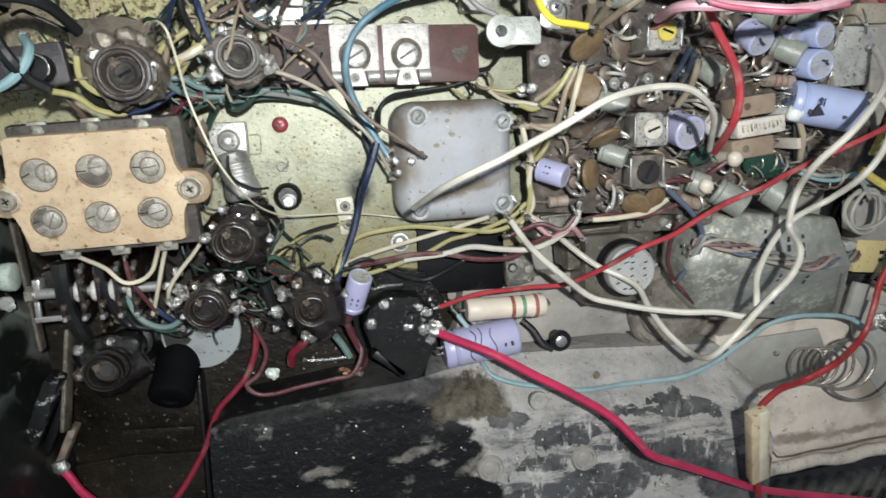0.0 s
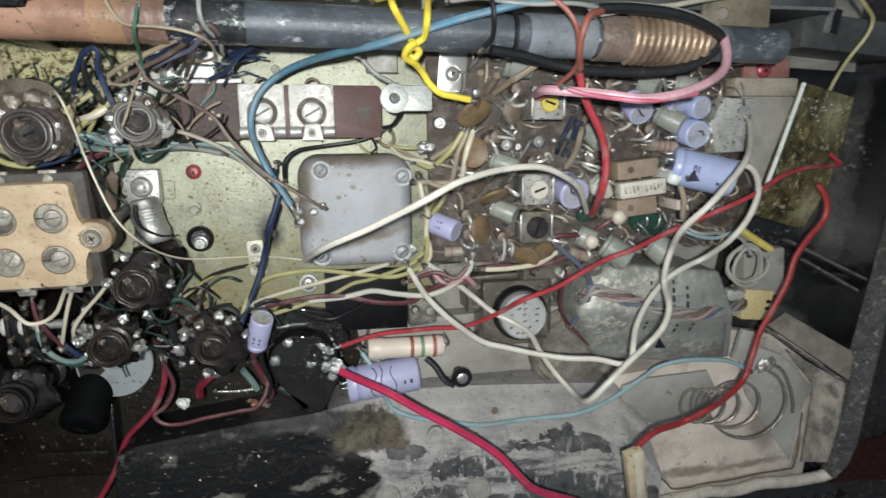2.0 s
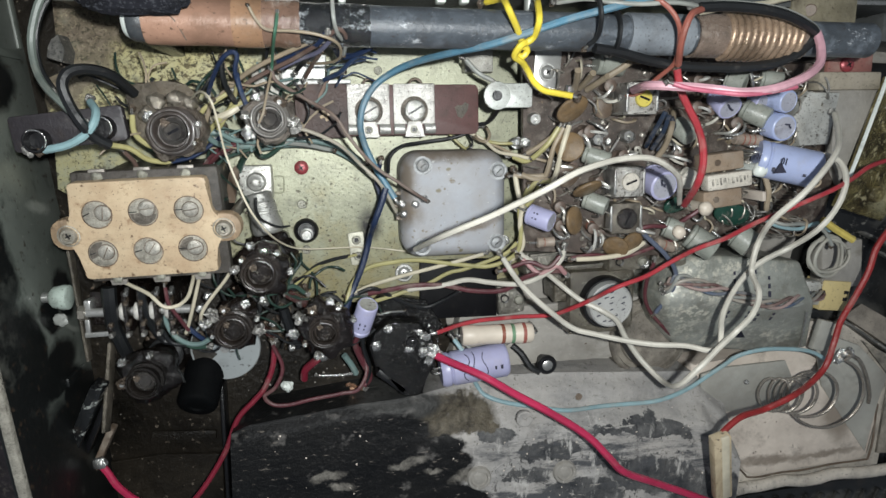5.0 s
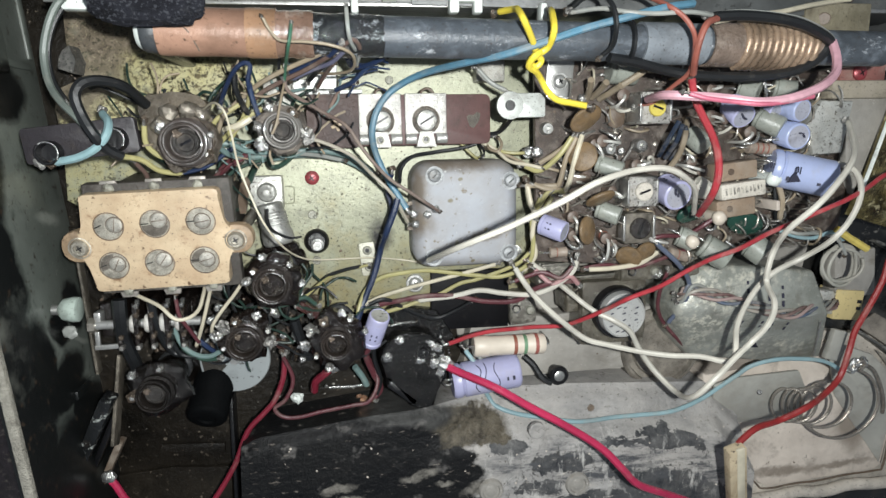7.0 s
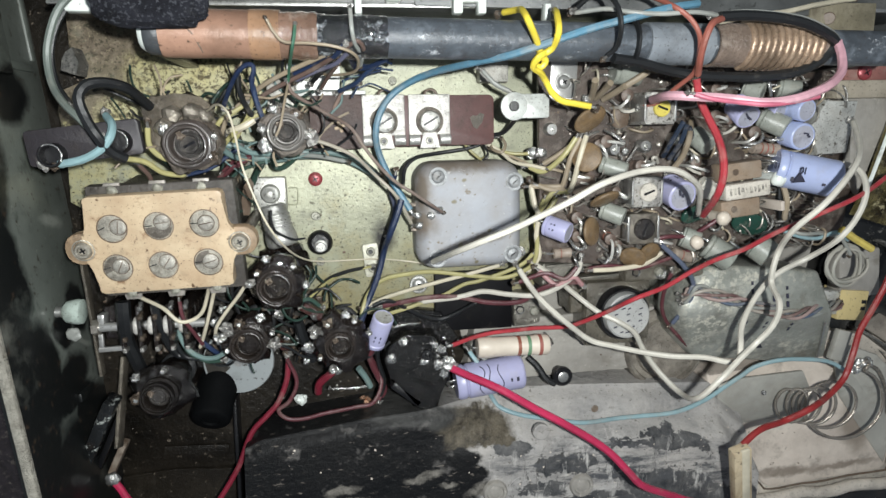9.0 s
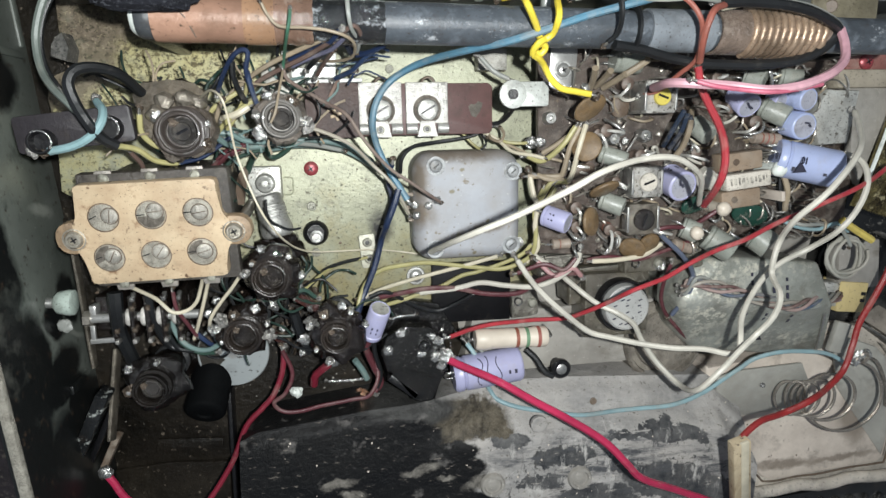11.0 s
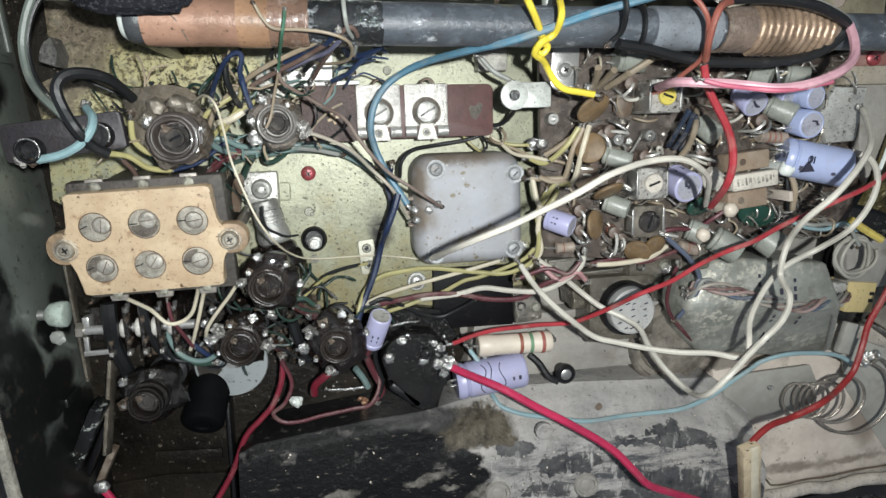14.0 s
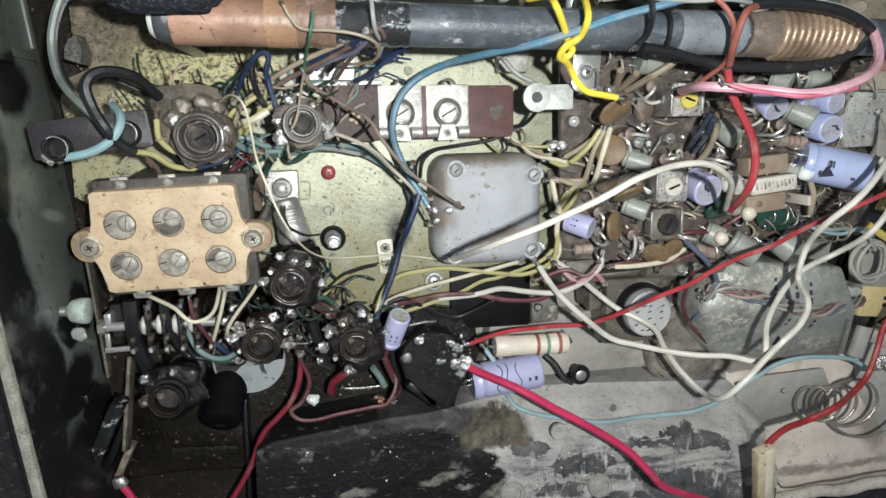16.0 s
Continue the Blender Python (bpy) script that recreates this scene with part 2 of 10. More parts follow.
def chassis_look(m, col):
    """Yellow passivation with brown rust gathered near the upper-left end and black specks."""
    tc = m.node_tree.nodes.new("ShaderNodeTexCoord")
    sx = m.node_tree.nodes.new("ShaderNodeSeparateXYZ")
    ln = m.node_tree.links.new
    ln(tc.outputs["Object"], sx.inputs[0])
    wear = nd(m, "ShaderNodeMath")
    wear.operation = "MULTIPLY_ADD"
    ln(sx.outputs[0], wear.inputs[0])
    wear.inputs[1].default_value = -6.0
    wear.inputs[2].default_value = -0.56
    up = nd(m, "ShaderNodeMath")
    up.operation = "MULTIPLY_ADD"
    ln(sx.outputs[1], up.inputs[0])
    up.inputs[1].default_value = 8.0
    ln(wear.outputs[0], up.inputs[2])
    nz = nd(m, "ShaderNodeTexNoise", Scale=420.0, Detail=10.0, Roughness=0.8)
    ln(tc.outputs["Object"], nz.inputs[0])
    add = nd(m, "ShaderNodeMath")
    ln(nz.outputs[0], add.inputs[0])
    ln(up.outputs[0], add.inputs[1])
    rg = ramp(m, 0.56, 0.60, 0.03)
    ln(add.outputs[0], rg.inputs[0])
    rg2 = ramp(m, 0.44, 0.56, 0.05)
    ln(add.outputs[0], rg2.inputs[0])
    col = mix(m, rg2.outputs[0], col, mix(m, noise_fac(m, 140, 0.42, 0.6, 8, 0.05, 0.7, 91.0), (0.50, 0.44, 0.20), (0.38, 0.34, 0.15)))
    rust = mix(m, noise_fac(m, 520, 0.50, 0.60, 7, 0.04, 0.75, 41.0), (0.130, 0.100, 0.075), (0.255, 0.205, 0.155))
    rust = mix(m, noise_fac(m, 900, 0.55, 0.58, 6, 0.02, 0.75, 47.0), rust, (0.040, 0.030, 0.022))
    rust = mix(m, noise_fac(m, 1100, 0.60, 0.63, 5, 0.02, 0.7, 43.0), rust, (0.40, 0.34, 0.22))
    col = mix(m, rg.outputs[0], col, (0.062, 0.050, 0.036))
    plain = ((-76, 45, 15, 13, 0), (-79.5, 31, 10, 8, 10), (-80, 24, 5.5, 5, 0), (-72, 34.5, 5, 3.5, 20), (-65, 28.5, 1.6, 1.2, 20), (-55.5, 29, 3.2, 1.6, 20), (-52, 26.5, 2.4, 1.4, 0), (-42, 29, 2.4, 1.6, 0), (-62, 22, 2.6, 1.8, 0), (-47, 31.5, 2.0, 1.2, 0))
    col = mix(m, patches(m, plain, 0.007, 190, 0.10), col, rust)
    eaten = mix(m, noise_fac(m, 90, 0.44, 0.60, 8, 0.05, 0.7, 93.0), (0.53, 0.47, 0.22), (0.52, 0.49, 0.30))
    eaten = mix(m, noise_fac(m, 760, 0.52, 0.55, 7, 0.02, 0.7, 95.0), eaten, (0.11, 0.082, 0.035))
    eaten = mix(m, noise_fac(m, 850, 0.56, 0.58, 6, 0.02, 0.7, 97.0), eaten, (0.045, 0.034, 0.018))
    col = mix(m, patches(m, ((-62, 28.5, 8.5, 7, -15), (-70.5, 22.5, 6, 4, 10), (-52, 31, 7, 4.5, 0), (-43, 30, 5, 3.5, 0)), 0.009, 130, 0.45), col, eaten)
    low = nd(m, "ShaderNodeMath")
    low.operation = "MULTIPLY_ADD"
    ln(sx.outputs[1], low.inputs[0])
    low.inputs[1].default_value = -9.0
    low.inputs[2].default_value = -0.10
    nz2 = nd(m, "ShaderNodeTexNoise", Scale=95.0, Detail=9.0, Roughness=0.7)
    ln(tc.outputs["Object"], nz2.inputs[0])
    sum2 = nd(m, "ShaderNodeMath")
    ln(nz2.outputs[0], sum2.inputs[0])
    ln(low.outputs[0], sum2.inputs[1])
    rg3 = ramp(m, 0.465, 0.58, 0.05)
    ln(sum2.outputs[0], rg3.inputs[0])
    col = mix(m, rg3.outputs[0], col, (0.27, 0.235, 0.125))
    chips = mix(m, noise_fac(m, 800, 0.60, 0.625, 6, 0.015, 0.7, 31.0, (1, 1.8, 1)), col, (0.045, 0.036, 0.024))
    col = mix(m, rg3.outputs[0], col, chips)
    crowd = nd(m, "ShaderNodeTexNoise", Scale=85.0, Detail=3.0, Roughness=0.5)
    chip = nd(m, "ShaderNodeTexNoise", Scale=620.0, Detail=3.5, Roughness=0.6)
    for n in (crowd, chip):
        ln(tc.outputs["Object"], n.inputs[0])
    both = nd(m, "ShaderNodeMath")
    both.operation = "MULTIPLY_ADD"
    ln(crowd.outputs[0], both.inputs[0])
    both.inputs[1].default_value = 0.42
    ln(chip.outputs[0], both.inputs[2])
    thick = nd(m, "ShaderNodeMath")
    thick.operation = "MULTIPLY_ADD"
    ln(up.outputs[0], thick.inputs[0])
    thick.inputs[1].default_value = 0.22
    ln(both.outputs[0], thick.inputs[2])
    dense = nd(m, "ShaderNodeMath")
    dense.operation = "MULTIPLY_ADD"
    ln(low.outputs[0], dense.inputs[0])
    dense.inputs[1].default_value = 0.30
    ln(thick.outputs[0], dense.inputs[2])
    mask = ramp(m, 0.762, 0.776, 0.012)
    ln(dense.outputs[0], mask.inputs[0])
    col = mix(m, mask.outputs[0], col, (0.035, 0.030, 0.020))
    col = mix(m, noise_fac(m, 30, 0.48, 0.62, 6, 0.08, 0.6, 51.0), col, mix(m, 0.45, col, (0.30, 0.29, 0.17)))
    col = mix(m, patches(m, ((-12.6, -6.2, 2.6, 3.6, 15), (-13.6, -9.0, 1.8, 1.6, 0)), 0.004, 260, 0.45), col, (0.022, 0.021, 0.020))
    return mix(m, noise_fac(m, 1300, 0.635, 0.65, 6, 0.015, shift=9.0), col, (0.05, 0.045, 0.03))


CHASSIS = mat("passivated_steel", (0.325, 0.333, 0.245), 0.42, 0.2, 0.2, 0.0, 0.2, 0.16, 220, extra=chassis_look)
PCB = mat("phenolic_board", (0.066, 0.048, 0.038), 0.42, 0, 0.5, 0.3, 0.6, 0.3, 420, dirt=(0.02, 0.013, 0.01), dust_color=(0.27, 0.235, 0.20), extra=speckle((0.20, 0.175, 0.145), 700, 0.65, 6.0))
def stains(m, col):
    """Brown water stains and burnt specks on pale bakelite."""
    col = mix(m, noise_fac(m, 110, 0.46, 0.62, 9, 0.06, 0.7, 5.0), col, (0.40, 0.285, 0.18))
    col = mix(m, noise_fac(m, 260, 0.595, 0.65, 9, 0.03, 0.75, 15.0), col, (0.22, 0.13, 0.07))
    return mix(m, noise_fac(m, 520, 0.66, 0.68, 4, 0.02, shift=5.0), col, (0.10, 0.055, 0.03))


TAN = mat("aged_bakelite", (0.53, 0.415, 0.275), 0.45, 0, 0.2, 0.0, 0.18, 0.10, 200, extra=stains)
UMBER = mat("brown_bakelite", (0.12, 0.085, 0.06), 0.5, 0, 0.3, 0.3, 0.15, 0.2, 250)
def case_look(m, col):
    """Old handling dirt on grey plastic: brown mottling, a yellow drip and small spots; left and top shoulders darker,
    with a slanting dark band.
    """
    col = mix(m, noise_fac(m, 55, 0.50, 0.68, 8, 0.06, 0.65, 3.0), col, (0.25, 0.225, 0.195))
    col = mix(m, patches(m, ((-12.5, -1.5, 4.0, 3.4, 20), (-11.5, 6.0, 2.2, 6.0, 5), (-2, 12.5, 11, 1.6, 0), (3, -5.5, 9.0, 1.1, 12)), 0.006, 160, 0.5), col, (0.155, 0.13, 0.105))
    col = mix(m, patches(m, ((-2.6, -7.0, 0.7, 0.9, 0), (4.5, -3.6, 0.6, 0.4, 30), (-4.0, 3.6, 0.6, 0.5, 0), (-1.6, 8.6, 0.6, 0.4, 0), (1.4, -11.3, 0.5, 0.4, 0)), 0.001, 500, 0.3), col, (0.17, 0.15, 0.10))
    return mix(m, noise_fac(m, 900, 0.70, 0.72, 4, 0.02, shift=8.0), col, (0.52, 0.52, 0.50))


GREYPLASTIC = mat("grey_plastic", (0.315, 0.328, 0.355), 0.58, 0, 0.10, 0.08, 0.05, 0.10, 80, dirt=(0.17, 0.14, 0.10), dust_color=(0.40, 0.38, 0.35), extra=case_look)
PAXOLIN = mat("brown_paxolin", (0.098, 0.046, 0.042), 0.5, 0, 0.25, 0.12, 0.12, 0.15, 250)
COIL = mat("dark_coil_plastic", (0.010, 0.007, 0.006), 0.27, 0, 0.3, 0.03, 0.7, 0.3, 400, dirt=(0.018, 0.012, 0.009), dust_color=(0.16, 0.13, 0.10))
FERRITE = mat("ferrite", (0.070, 0.081, 0.094), 0.34, 0, 0.25, 0.2, 0.3, 0.25, 230, dust_color=(0.30, 0.34, 0.39), extra=lambda m, col: mix(m, noise_fac(m, 300, 0.595, 0.625, 10, 0.015, 0.85, 2.0, (0.5, 1, 1)), col, (0.46, 0.48, 0.50)))
STEEL = mat("dull_steel", (0.52, 0.52, 0.50), 0.36, 0.85, 0.35, 0.12, 0.15, 0.15, 350)
BRIGHT = mat("plated_steel", (0.53, 0.53, 0.51), 0.33, 0.7, 0.25, 0.06, 0.08, 0.08, 350)
TIN = mat("solder", (0.60, 0.60, 0.58), 0.27, 0.85, 0.35, 0.08, 0.4, 0.2, 700)
ALU = mat("dusty_aluminium", (0.60, 0.60, 0.56), 0.34, 0.45, 0.45, 0.26, 0.35, 0.18, 220, dust_color=(0.42, 0.385, 0.32), extra=speckle((0.10, 0.085, 0.065), 900, 0.62, 3.0))
COPPER = mat("enamelled_copper", (0.74, 0.44, 0.29), 0.22, 0.75, 0.15, 0.06, 0.1, 0.15, 350)
COPPERTAPE = mat("copper_paper", (0.335, 0.195, 0.135), 0.36, 0.1, 0.35, 0.12, 0.35, 0.2, 110, dirt=(0.09, 0.055, 0.036), dust_color=(0.34, 0.24, 0.18))
TAPE = mat("tan_tape", (0.32, 0.188, 0.11), 0.34, 0, 0.3, 0.08, 0.25, 0.2, 150, dirt=(0.09, 0.055, 0.035))
GREYPAPER = mat("grey_paper", (0.18, 0.20, 0.22), 0.5, 0, 0.4, 0.25, 0.3, 0.2, 200, dust_color=(0.32, 0.34, 0.36))
PURPLE = mat("violet_sleeve", (0.385, 0.385, 0.565), 0.36, 0, 0.12, 0.14, 0.05, 0.08, 150, 0.0)
BLUECAP = mat("blue_sleeve", (0.355, 0.41, 0.61), 0.33, 0, 0.1, 0.14, 0.05, 0.08, 140, 0.0)
GREYCAP = mat("grey_sleeve", (0.27, 0.285, 0.25), 0.36, 0, 0.3, 0.2, 0.15, 0.15, 300)
CAPTOP = mat("dull_grey_violet_top", (0.34, 0.345, 0.40), 0.4, 0, 0.25, 0.2, 0.1, 0.12, 220)
INK = mat("dark_ink", (0.03, 0.03, 0.05), 0.6, 0, 0, 0, 0)
CERAMIC = mat("brown_ceramic", (0.175, 0.115, 0.058), 0.42, 0, 0.45, 0.2, 0.3, 0.2, 450)
CREAM = mat("cream_lacquer", (0.60, 0.53, 0.44), 0.45, 0, 0.15, 0.14, 0.08, 0.08, 250, 0.0)
WHITECERAMIC = mat("white_ceramic", (0.56, 0.52, 0.45), 0.55, 0, 0.4, 0.15, 0.2, 0.1, 350)
WHITE = mat("white_nylon", (0.66, 0.70, 0.66), 0.4, 0, 0.1, 0.08, 0.05, 0.06, 200)
BLACK = mat("black_plastic", (0.007, 0.007, 0.008), 0.3, 0, 0.2, 0.0, 0.3, 0.2, 250, dirt=(0.02, 0.018, 0.016))
FELT = mat("black_felt", (0.017, 0.018, 0.024), 0.95, 0, 0, 0.05, 1.0, 0.3, 500, dust_color=(0.2, 0.2, 0.2), extra=speckle((0.055, 0.058, 0.068), 1600, 0.58, 2.0), spec=0.2)
BAND_BROWN = mat("brown_band", (0.24, 0.08, 0.05), 0.5, 0, 0.1, 0.05, 0.05)
BAND_GREEN = mat("green_band", (0.13, 0.24, 0.14), 0.5, 0, 0.1, 0.05, 0.05)
BAND_RED = mat("red_band", (0.28, 0.09, 0.07), 0.5, 0, 0.1, 0.05, 0.05)
SPRING = mat("spring_steel", (0.44, 0.41, 0.36), 0.36, 0.7, 0.4, 0.15, 0.2, 0.2, 400)
RUBY = mat("red_screw", (0.34, 0.065, 0.075), 0.35, 0.3, 0.4, 0.2, 0.1, 0.1, 300)
YELLOWPAINT = mat("yellow_paint", (0.52, 0.43, 0.09), 0.4, 0, 0.15, 0.05, 0.1, 0.1, 300)


def vinyl(name, c, dust=0.12, rough=0.36):
    return mat(name, c, rough + 0.06, 0, 0.34, dust, 0.25, 0.16, 170, 0.0, dirt=tuple(0.42 * k + 0.006 for k in c))


V_RED = vinyl("red_vinyl", (0.35, 0.032, 0.042), 0.26)
V_CRIMSON = vinyl("crimson_vinyl", (0.42, 0.026, 0.078), 0.12, 0.22)
V_DARKRED = vinyl("dark_red_vinyl", (0.27, 0.022, 0.022), 0.2)
V_MAROON = vinyl("maroon_vinyl", (0.095, 0.026, 0.032), 0.2)
V_WHITE = vinyl("white_vinyl", (0.56, 0.535, 0.465), 0.10)
V_CREAM = vinyl("cream_vinyl", (0.56, 0.51, 0.39), 0.14)
V_BLUE = vinyl("blue_vinyl", (0.085, 0.20, 0.28), 0.28)
V_NAVY = vinyl("navy_vinyl", (0.014, 0.026, 0.065), 0.12)
V_ROYAL = vinyl("royal_vinyl", (0.020, 0.038, 0.085), 0.2)
V_SKY = vinyl("pale_blue_vinyl", (0.25, 0.38, 0.41), 0.25)
V_CYAN = vinyl("pale_cyan_vinyl", (0.25, 0.39, 0.41), 0.2)
V_PINK = vinyl("pink_vinyl", (0.60, 0.34, 0.39), 0.14)
V_ROSE = vinyl("rose_vinyl", (0.50, 0.13, 0.19), 0.12)
V_YELLOW = vinyl("yellow_vinyl", (0.75, 0.60, 0.06), 0.05)
V_OLIVE = vinyl("olive_vinyl", (0.36, 0.33, 0.15), 0.15)
V_TAN = vinyl("tan_vinyl", (0.29, 0.235, 0.165), 0.25)
V_BROWN = vinyl("brown_vinyl", (0.115, 0.075, 0.062), 0.2)
V_RUST = vinyl("rust_vinyl", (0.28, 0.09, 0.065), 0.15)
V_GREEN = vinyl("green_vinyl", (0.028, 0.06, 0.045), 0.15)
V_TEAL = vinyl("teal_vinyl", (0.15, 0.22, 0.21), 0.25)
V_GREY = vinyl("grey_vinyl", (0.27, 0.28, 0.26), 0.25)
V_BLACK = vinyl("black_vinyl", (0.010, 0.011, 0.012), 0.04)

# ---- the case, table and chassis ----
TURN = 2.5


def ledge_look(m, col):
    """Black paint left over one end, worn to pale plastic at the other, with slate-grey rubbed patches and brown dirt."""
    film = mix(m, noise_fac(m, 45, 0.42, 0.62, 8, 0.08, 0.7, 4.0, (0.7, 1.4, 1)), (0.0035, 0.0039, 0.0048), (0.012, 0.0118, 0.0115))
    film = mix(m, noise_fac(m, 110, 0.60, 0.68, 9, 0.03, 0.75, 22.0), film, (0.045, 0.043, 0.040))
    film = mix(m, noise_fac(m, 700, 0.645, 0.67, 5, 0.02, shift=2.0, stretch=(0.5, 1.5, 1)), film, (0.13, 0.115, 0.10))
    slate = mix(m, noise_fac(m, 160, 0.42, 0.60, 9, 0.05, 0.75, 9.0), (0.030, 0.032, 0.036), (0.120, 0.118, 0.115))
    mud = mix(m, noise_fac(m, 240, 0.44, 0.60, 9, 0.04, 0.75, 29.0), (0.032, 0.027, 0.020), (0.130, 0.112, 0.082))
    col = mix(m, noise_fac(m, 150, 0.48, 0.60, 9, 0.06, 0.7, 6.0, (0.6, 1.2, 1)), col, (0.20, 0.195, 0.19))
    col = mix(m, noise_fac(m, 60, 0.45, 0.60, 9, 0.06, 0.7, 12.0), col, (0.375, 0.355, 0.33))
    col = mix(m, noise_fac(m, 900, 0.62, 0.645, 5, 0.02, 0.7, 19.0), col, (0.12, 0.11, 0.095))
    worn = ((31, -65.2, 4.4, 2.6, 4), (38.8, -64.6, 4.6, 3.0, 5), (29, -71.8, 6.5, 2.6, 4), (20, -60.3, 4.8, 1.8, 0), (52, -60.0, 10, 0.9, 5), (66, -60.2, 9.5, 2.0, -3), (70, -62.4, 5.5, 1.2, -3), (66, -74.5, 15, 5.0, -9), (84, -82, 14, 7, -8), (52, -69.5, 6, 2.2, -6), (44, -79, 13, 5.5, -4), (27, -83, 12, 5, 0))
    col = mix(m, patches(m, worn, 0.010, 150, 0.05), col, slate)
    scribble = mix(m, noise_fac(m, 210, 0.585, 0.61, 8, 0.012, 0.72, 61.0, (0.8, 1.6, 1)), col, (0.05, 0.05, 0.052))
    scribble = mix(m, noise_fac(m, 330, 0.60, 0.625, 6, 0.015, 0.7, 67.0, (2.2, 0.7, 1)), scribble, (0.06, 0.058, 0.056))
    scribble = mix(m, noise_fac(m, 420, 0.63, 0.66, 6, 0.02, 0.7, 73.0, (0.6, 1.8, 1)), scribble, (0.42, 0.39, 0.35))
    col = mix(m, patches(m, ((56, -63.5, 16, 3.6, -2), (33, -67, 15, 7.5, 2), (56, -66, 16, 5, -3), (76, -70, 10, 7, -10), (20, -74, 12, 7, 0), (48, -78, 20, 6, -5)), 0.006, 90, 0.3), col, scribble)
    streak = mix(m, noise_fac(m, 120, 0.53, 0.57, 9, 0.03, 0.72, 83.0, (0.45, 2.0, 1)), col, (0.075, 0.077, 0.082))
    streak = mix(m, noise_fac(m, 170, 0.58, 0.62, 9, 0.03, 0.72, 87.0, (1.8, 0.6, 1)), streak, (0.46, 0.445, 0.42))
    col = mix(m, patches(m, ((40, -66, 26, 7.5, 2), (70, -68, 16, 8, -8), (30, -78, 24, 8, 0)), 0.008, 80, 0.4), col, streak)
    col = mix(m, patches(m, ((6, -54.0, 14.5, 4.8, -6), (1, -57.0, 8, 3.4, 0), (16, -58.0, 5, 1.6, 10)), 0.010, 150, 0.12), col, mud)
    dark = ((-40, -70, 40, 24, 0), (-12, -60, 14, 8, 8), (2.5, -62.5, 9.5, 3.6, 6), (5, -67, 8.5, 4.4, 0), (-2, -75, 13, 9, 0), (10, -79, 9, 5, 0))
    col = mix(m, patches(m, ((-25, -52, 30, 5.5, 7), (-2, -51, 8, 3.5, 5)), 0.004, 150, 0.3), col, mix(m, noise_fac(m, 130, 0.45, 0.6, 9, 0.05, 0.7, 81.0), (0.030, 0.030, 0.029), (0.065, 0.064, 0.060)))
    col = mix(m, patches(m, dark, 0.008, 95, 0.07), col, film)
    pale = mix(m, noise_fac(m, 330, 0.45, 0.6, 8, 0.05, 0.7, 71.0), (0.06, 0.056, 0.05), (0.22, 0.205, 0.18))
    return mix(m, patches(m, ((-23.5, -68.6, 4.0, 1.2, 12), (-3, -66.2, 4.6, 1.1, 10), (3.5, -68.5, 2.6, 0.9, 0), (12, -70.5, 4.0, 1.6, 20), (-20, -71.5, 3.0, 1.2, 0)), 0.006, 210, 0.25), col, pale)


LEDGE = mat("flaking_ledge", (0.355, 0.343, 0.328), 0.42, 0, 0.1, 0.0, 0.8, 0.2, 130, 0.0, extra=ledge_look, spec=0.2)
def dust_look(m, col):
    """Broad smudges, brown settled dirt and a few pale rubbed spots."""
    col = mix(m, noise_fac(m, 42, 0.45, 0.62, 8, 0.06, 0.65, 4.0), col, (0.235, 0.22, 0.195))
    col = mix(m, noise_fac(m, 95, 0.56, 0.66, 9, 0.04, 0.7, 14.0, (0.6, 1.5, 1)), col, (0.15, 0.132, 0.105))
    return mix(m, noise_fac(m, 520, 0.64, 0.68, 6, 0.03, 0.7, 24.0), col, (0.47, 0.44, 0.40))


DUSTY = mat("dusty_plastic", (0.335, 0.318, 0.288), 0.6, 0, 0.3, 0.25, 0.45, 0.2, 110, 0.0, dirt=(0.09, 0.08, 0.065), dust_color=(0.40, 0.375, 0.335), extra=dust_look)
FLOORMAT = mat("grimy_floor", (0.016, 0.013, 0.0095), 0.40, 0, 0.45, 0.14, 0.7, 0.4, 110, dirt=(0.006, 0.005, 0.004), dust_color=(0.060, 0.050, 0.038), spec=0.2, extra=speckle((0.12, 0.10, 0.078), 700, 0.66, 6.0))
def shell_look(m, col):
    """Grey-green plastic with glossy black paint left in broad patches, and pale scuffs."""
    col = mix(m, noise_fac(m, 28, 0.42, 0.62, 7, 0.10, 0.6, 31.0), col, (0.058, 0.068, 0.058))
    col = mix(m, noise_fac(m, 260, 0.60, 0.66, 8, 0.04, 0.7, 37.0, (1, 0.6, 1)), col, (0.05, 0.058, 0.05))
    col = mix(m, noise_fac(m, 900, 0.66, 0.69, 5, 0.03, 0.7, 33.0), col, (0.27, 0.28, 0.245))
    col = mix(m, patches(m, ((-2, 3.5, 4.5, 1.3, 80), (-36, 15, 9, 0.9, 70), (-30, 2, 6, 0.7, 60)), 0.004, 150, 0.4, True), col, (0.25, 0.265, 0.235))
    black = ((25, 10, 6.0, 8.5, 0), (8, 27, 18, 9, -12), (-12, 27, 26, 8, 0), (-42, 29, 28, 11, 0), (-68, 14, 24, 24, 0), (-46, 5, 7, 6, 0), (-26, 9, 5, 3.5, 30), (-38, 10, 6, 9, 20), (-52, 0, 10, 8, 0), (-32, 19, 12, 6, 0), (-22, 1, 6, 5, 0))
    return mix(m, patches(m, black, 0.008, 70, 0.14, True), col, (0.007, 0.008, 0.008))


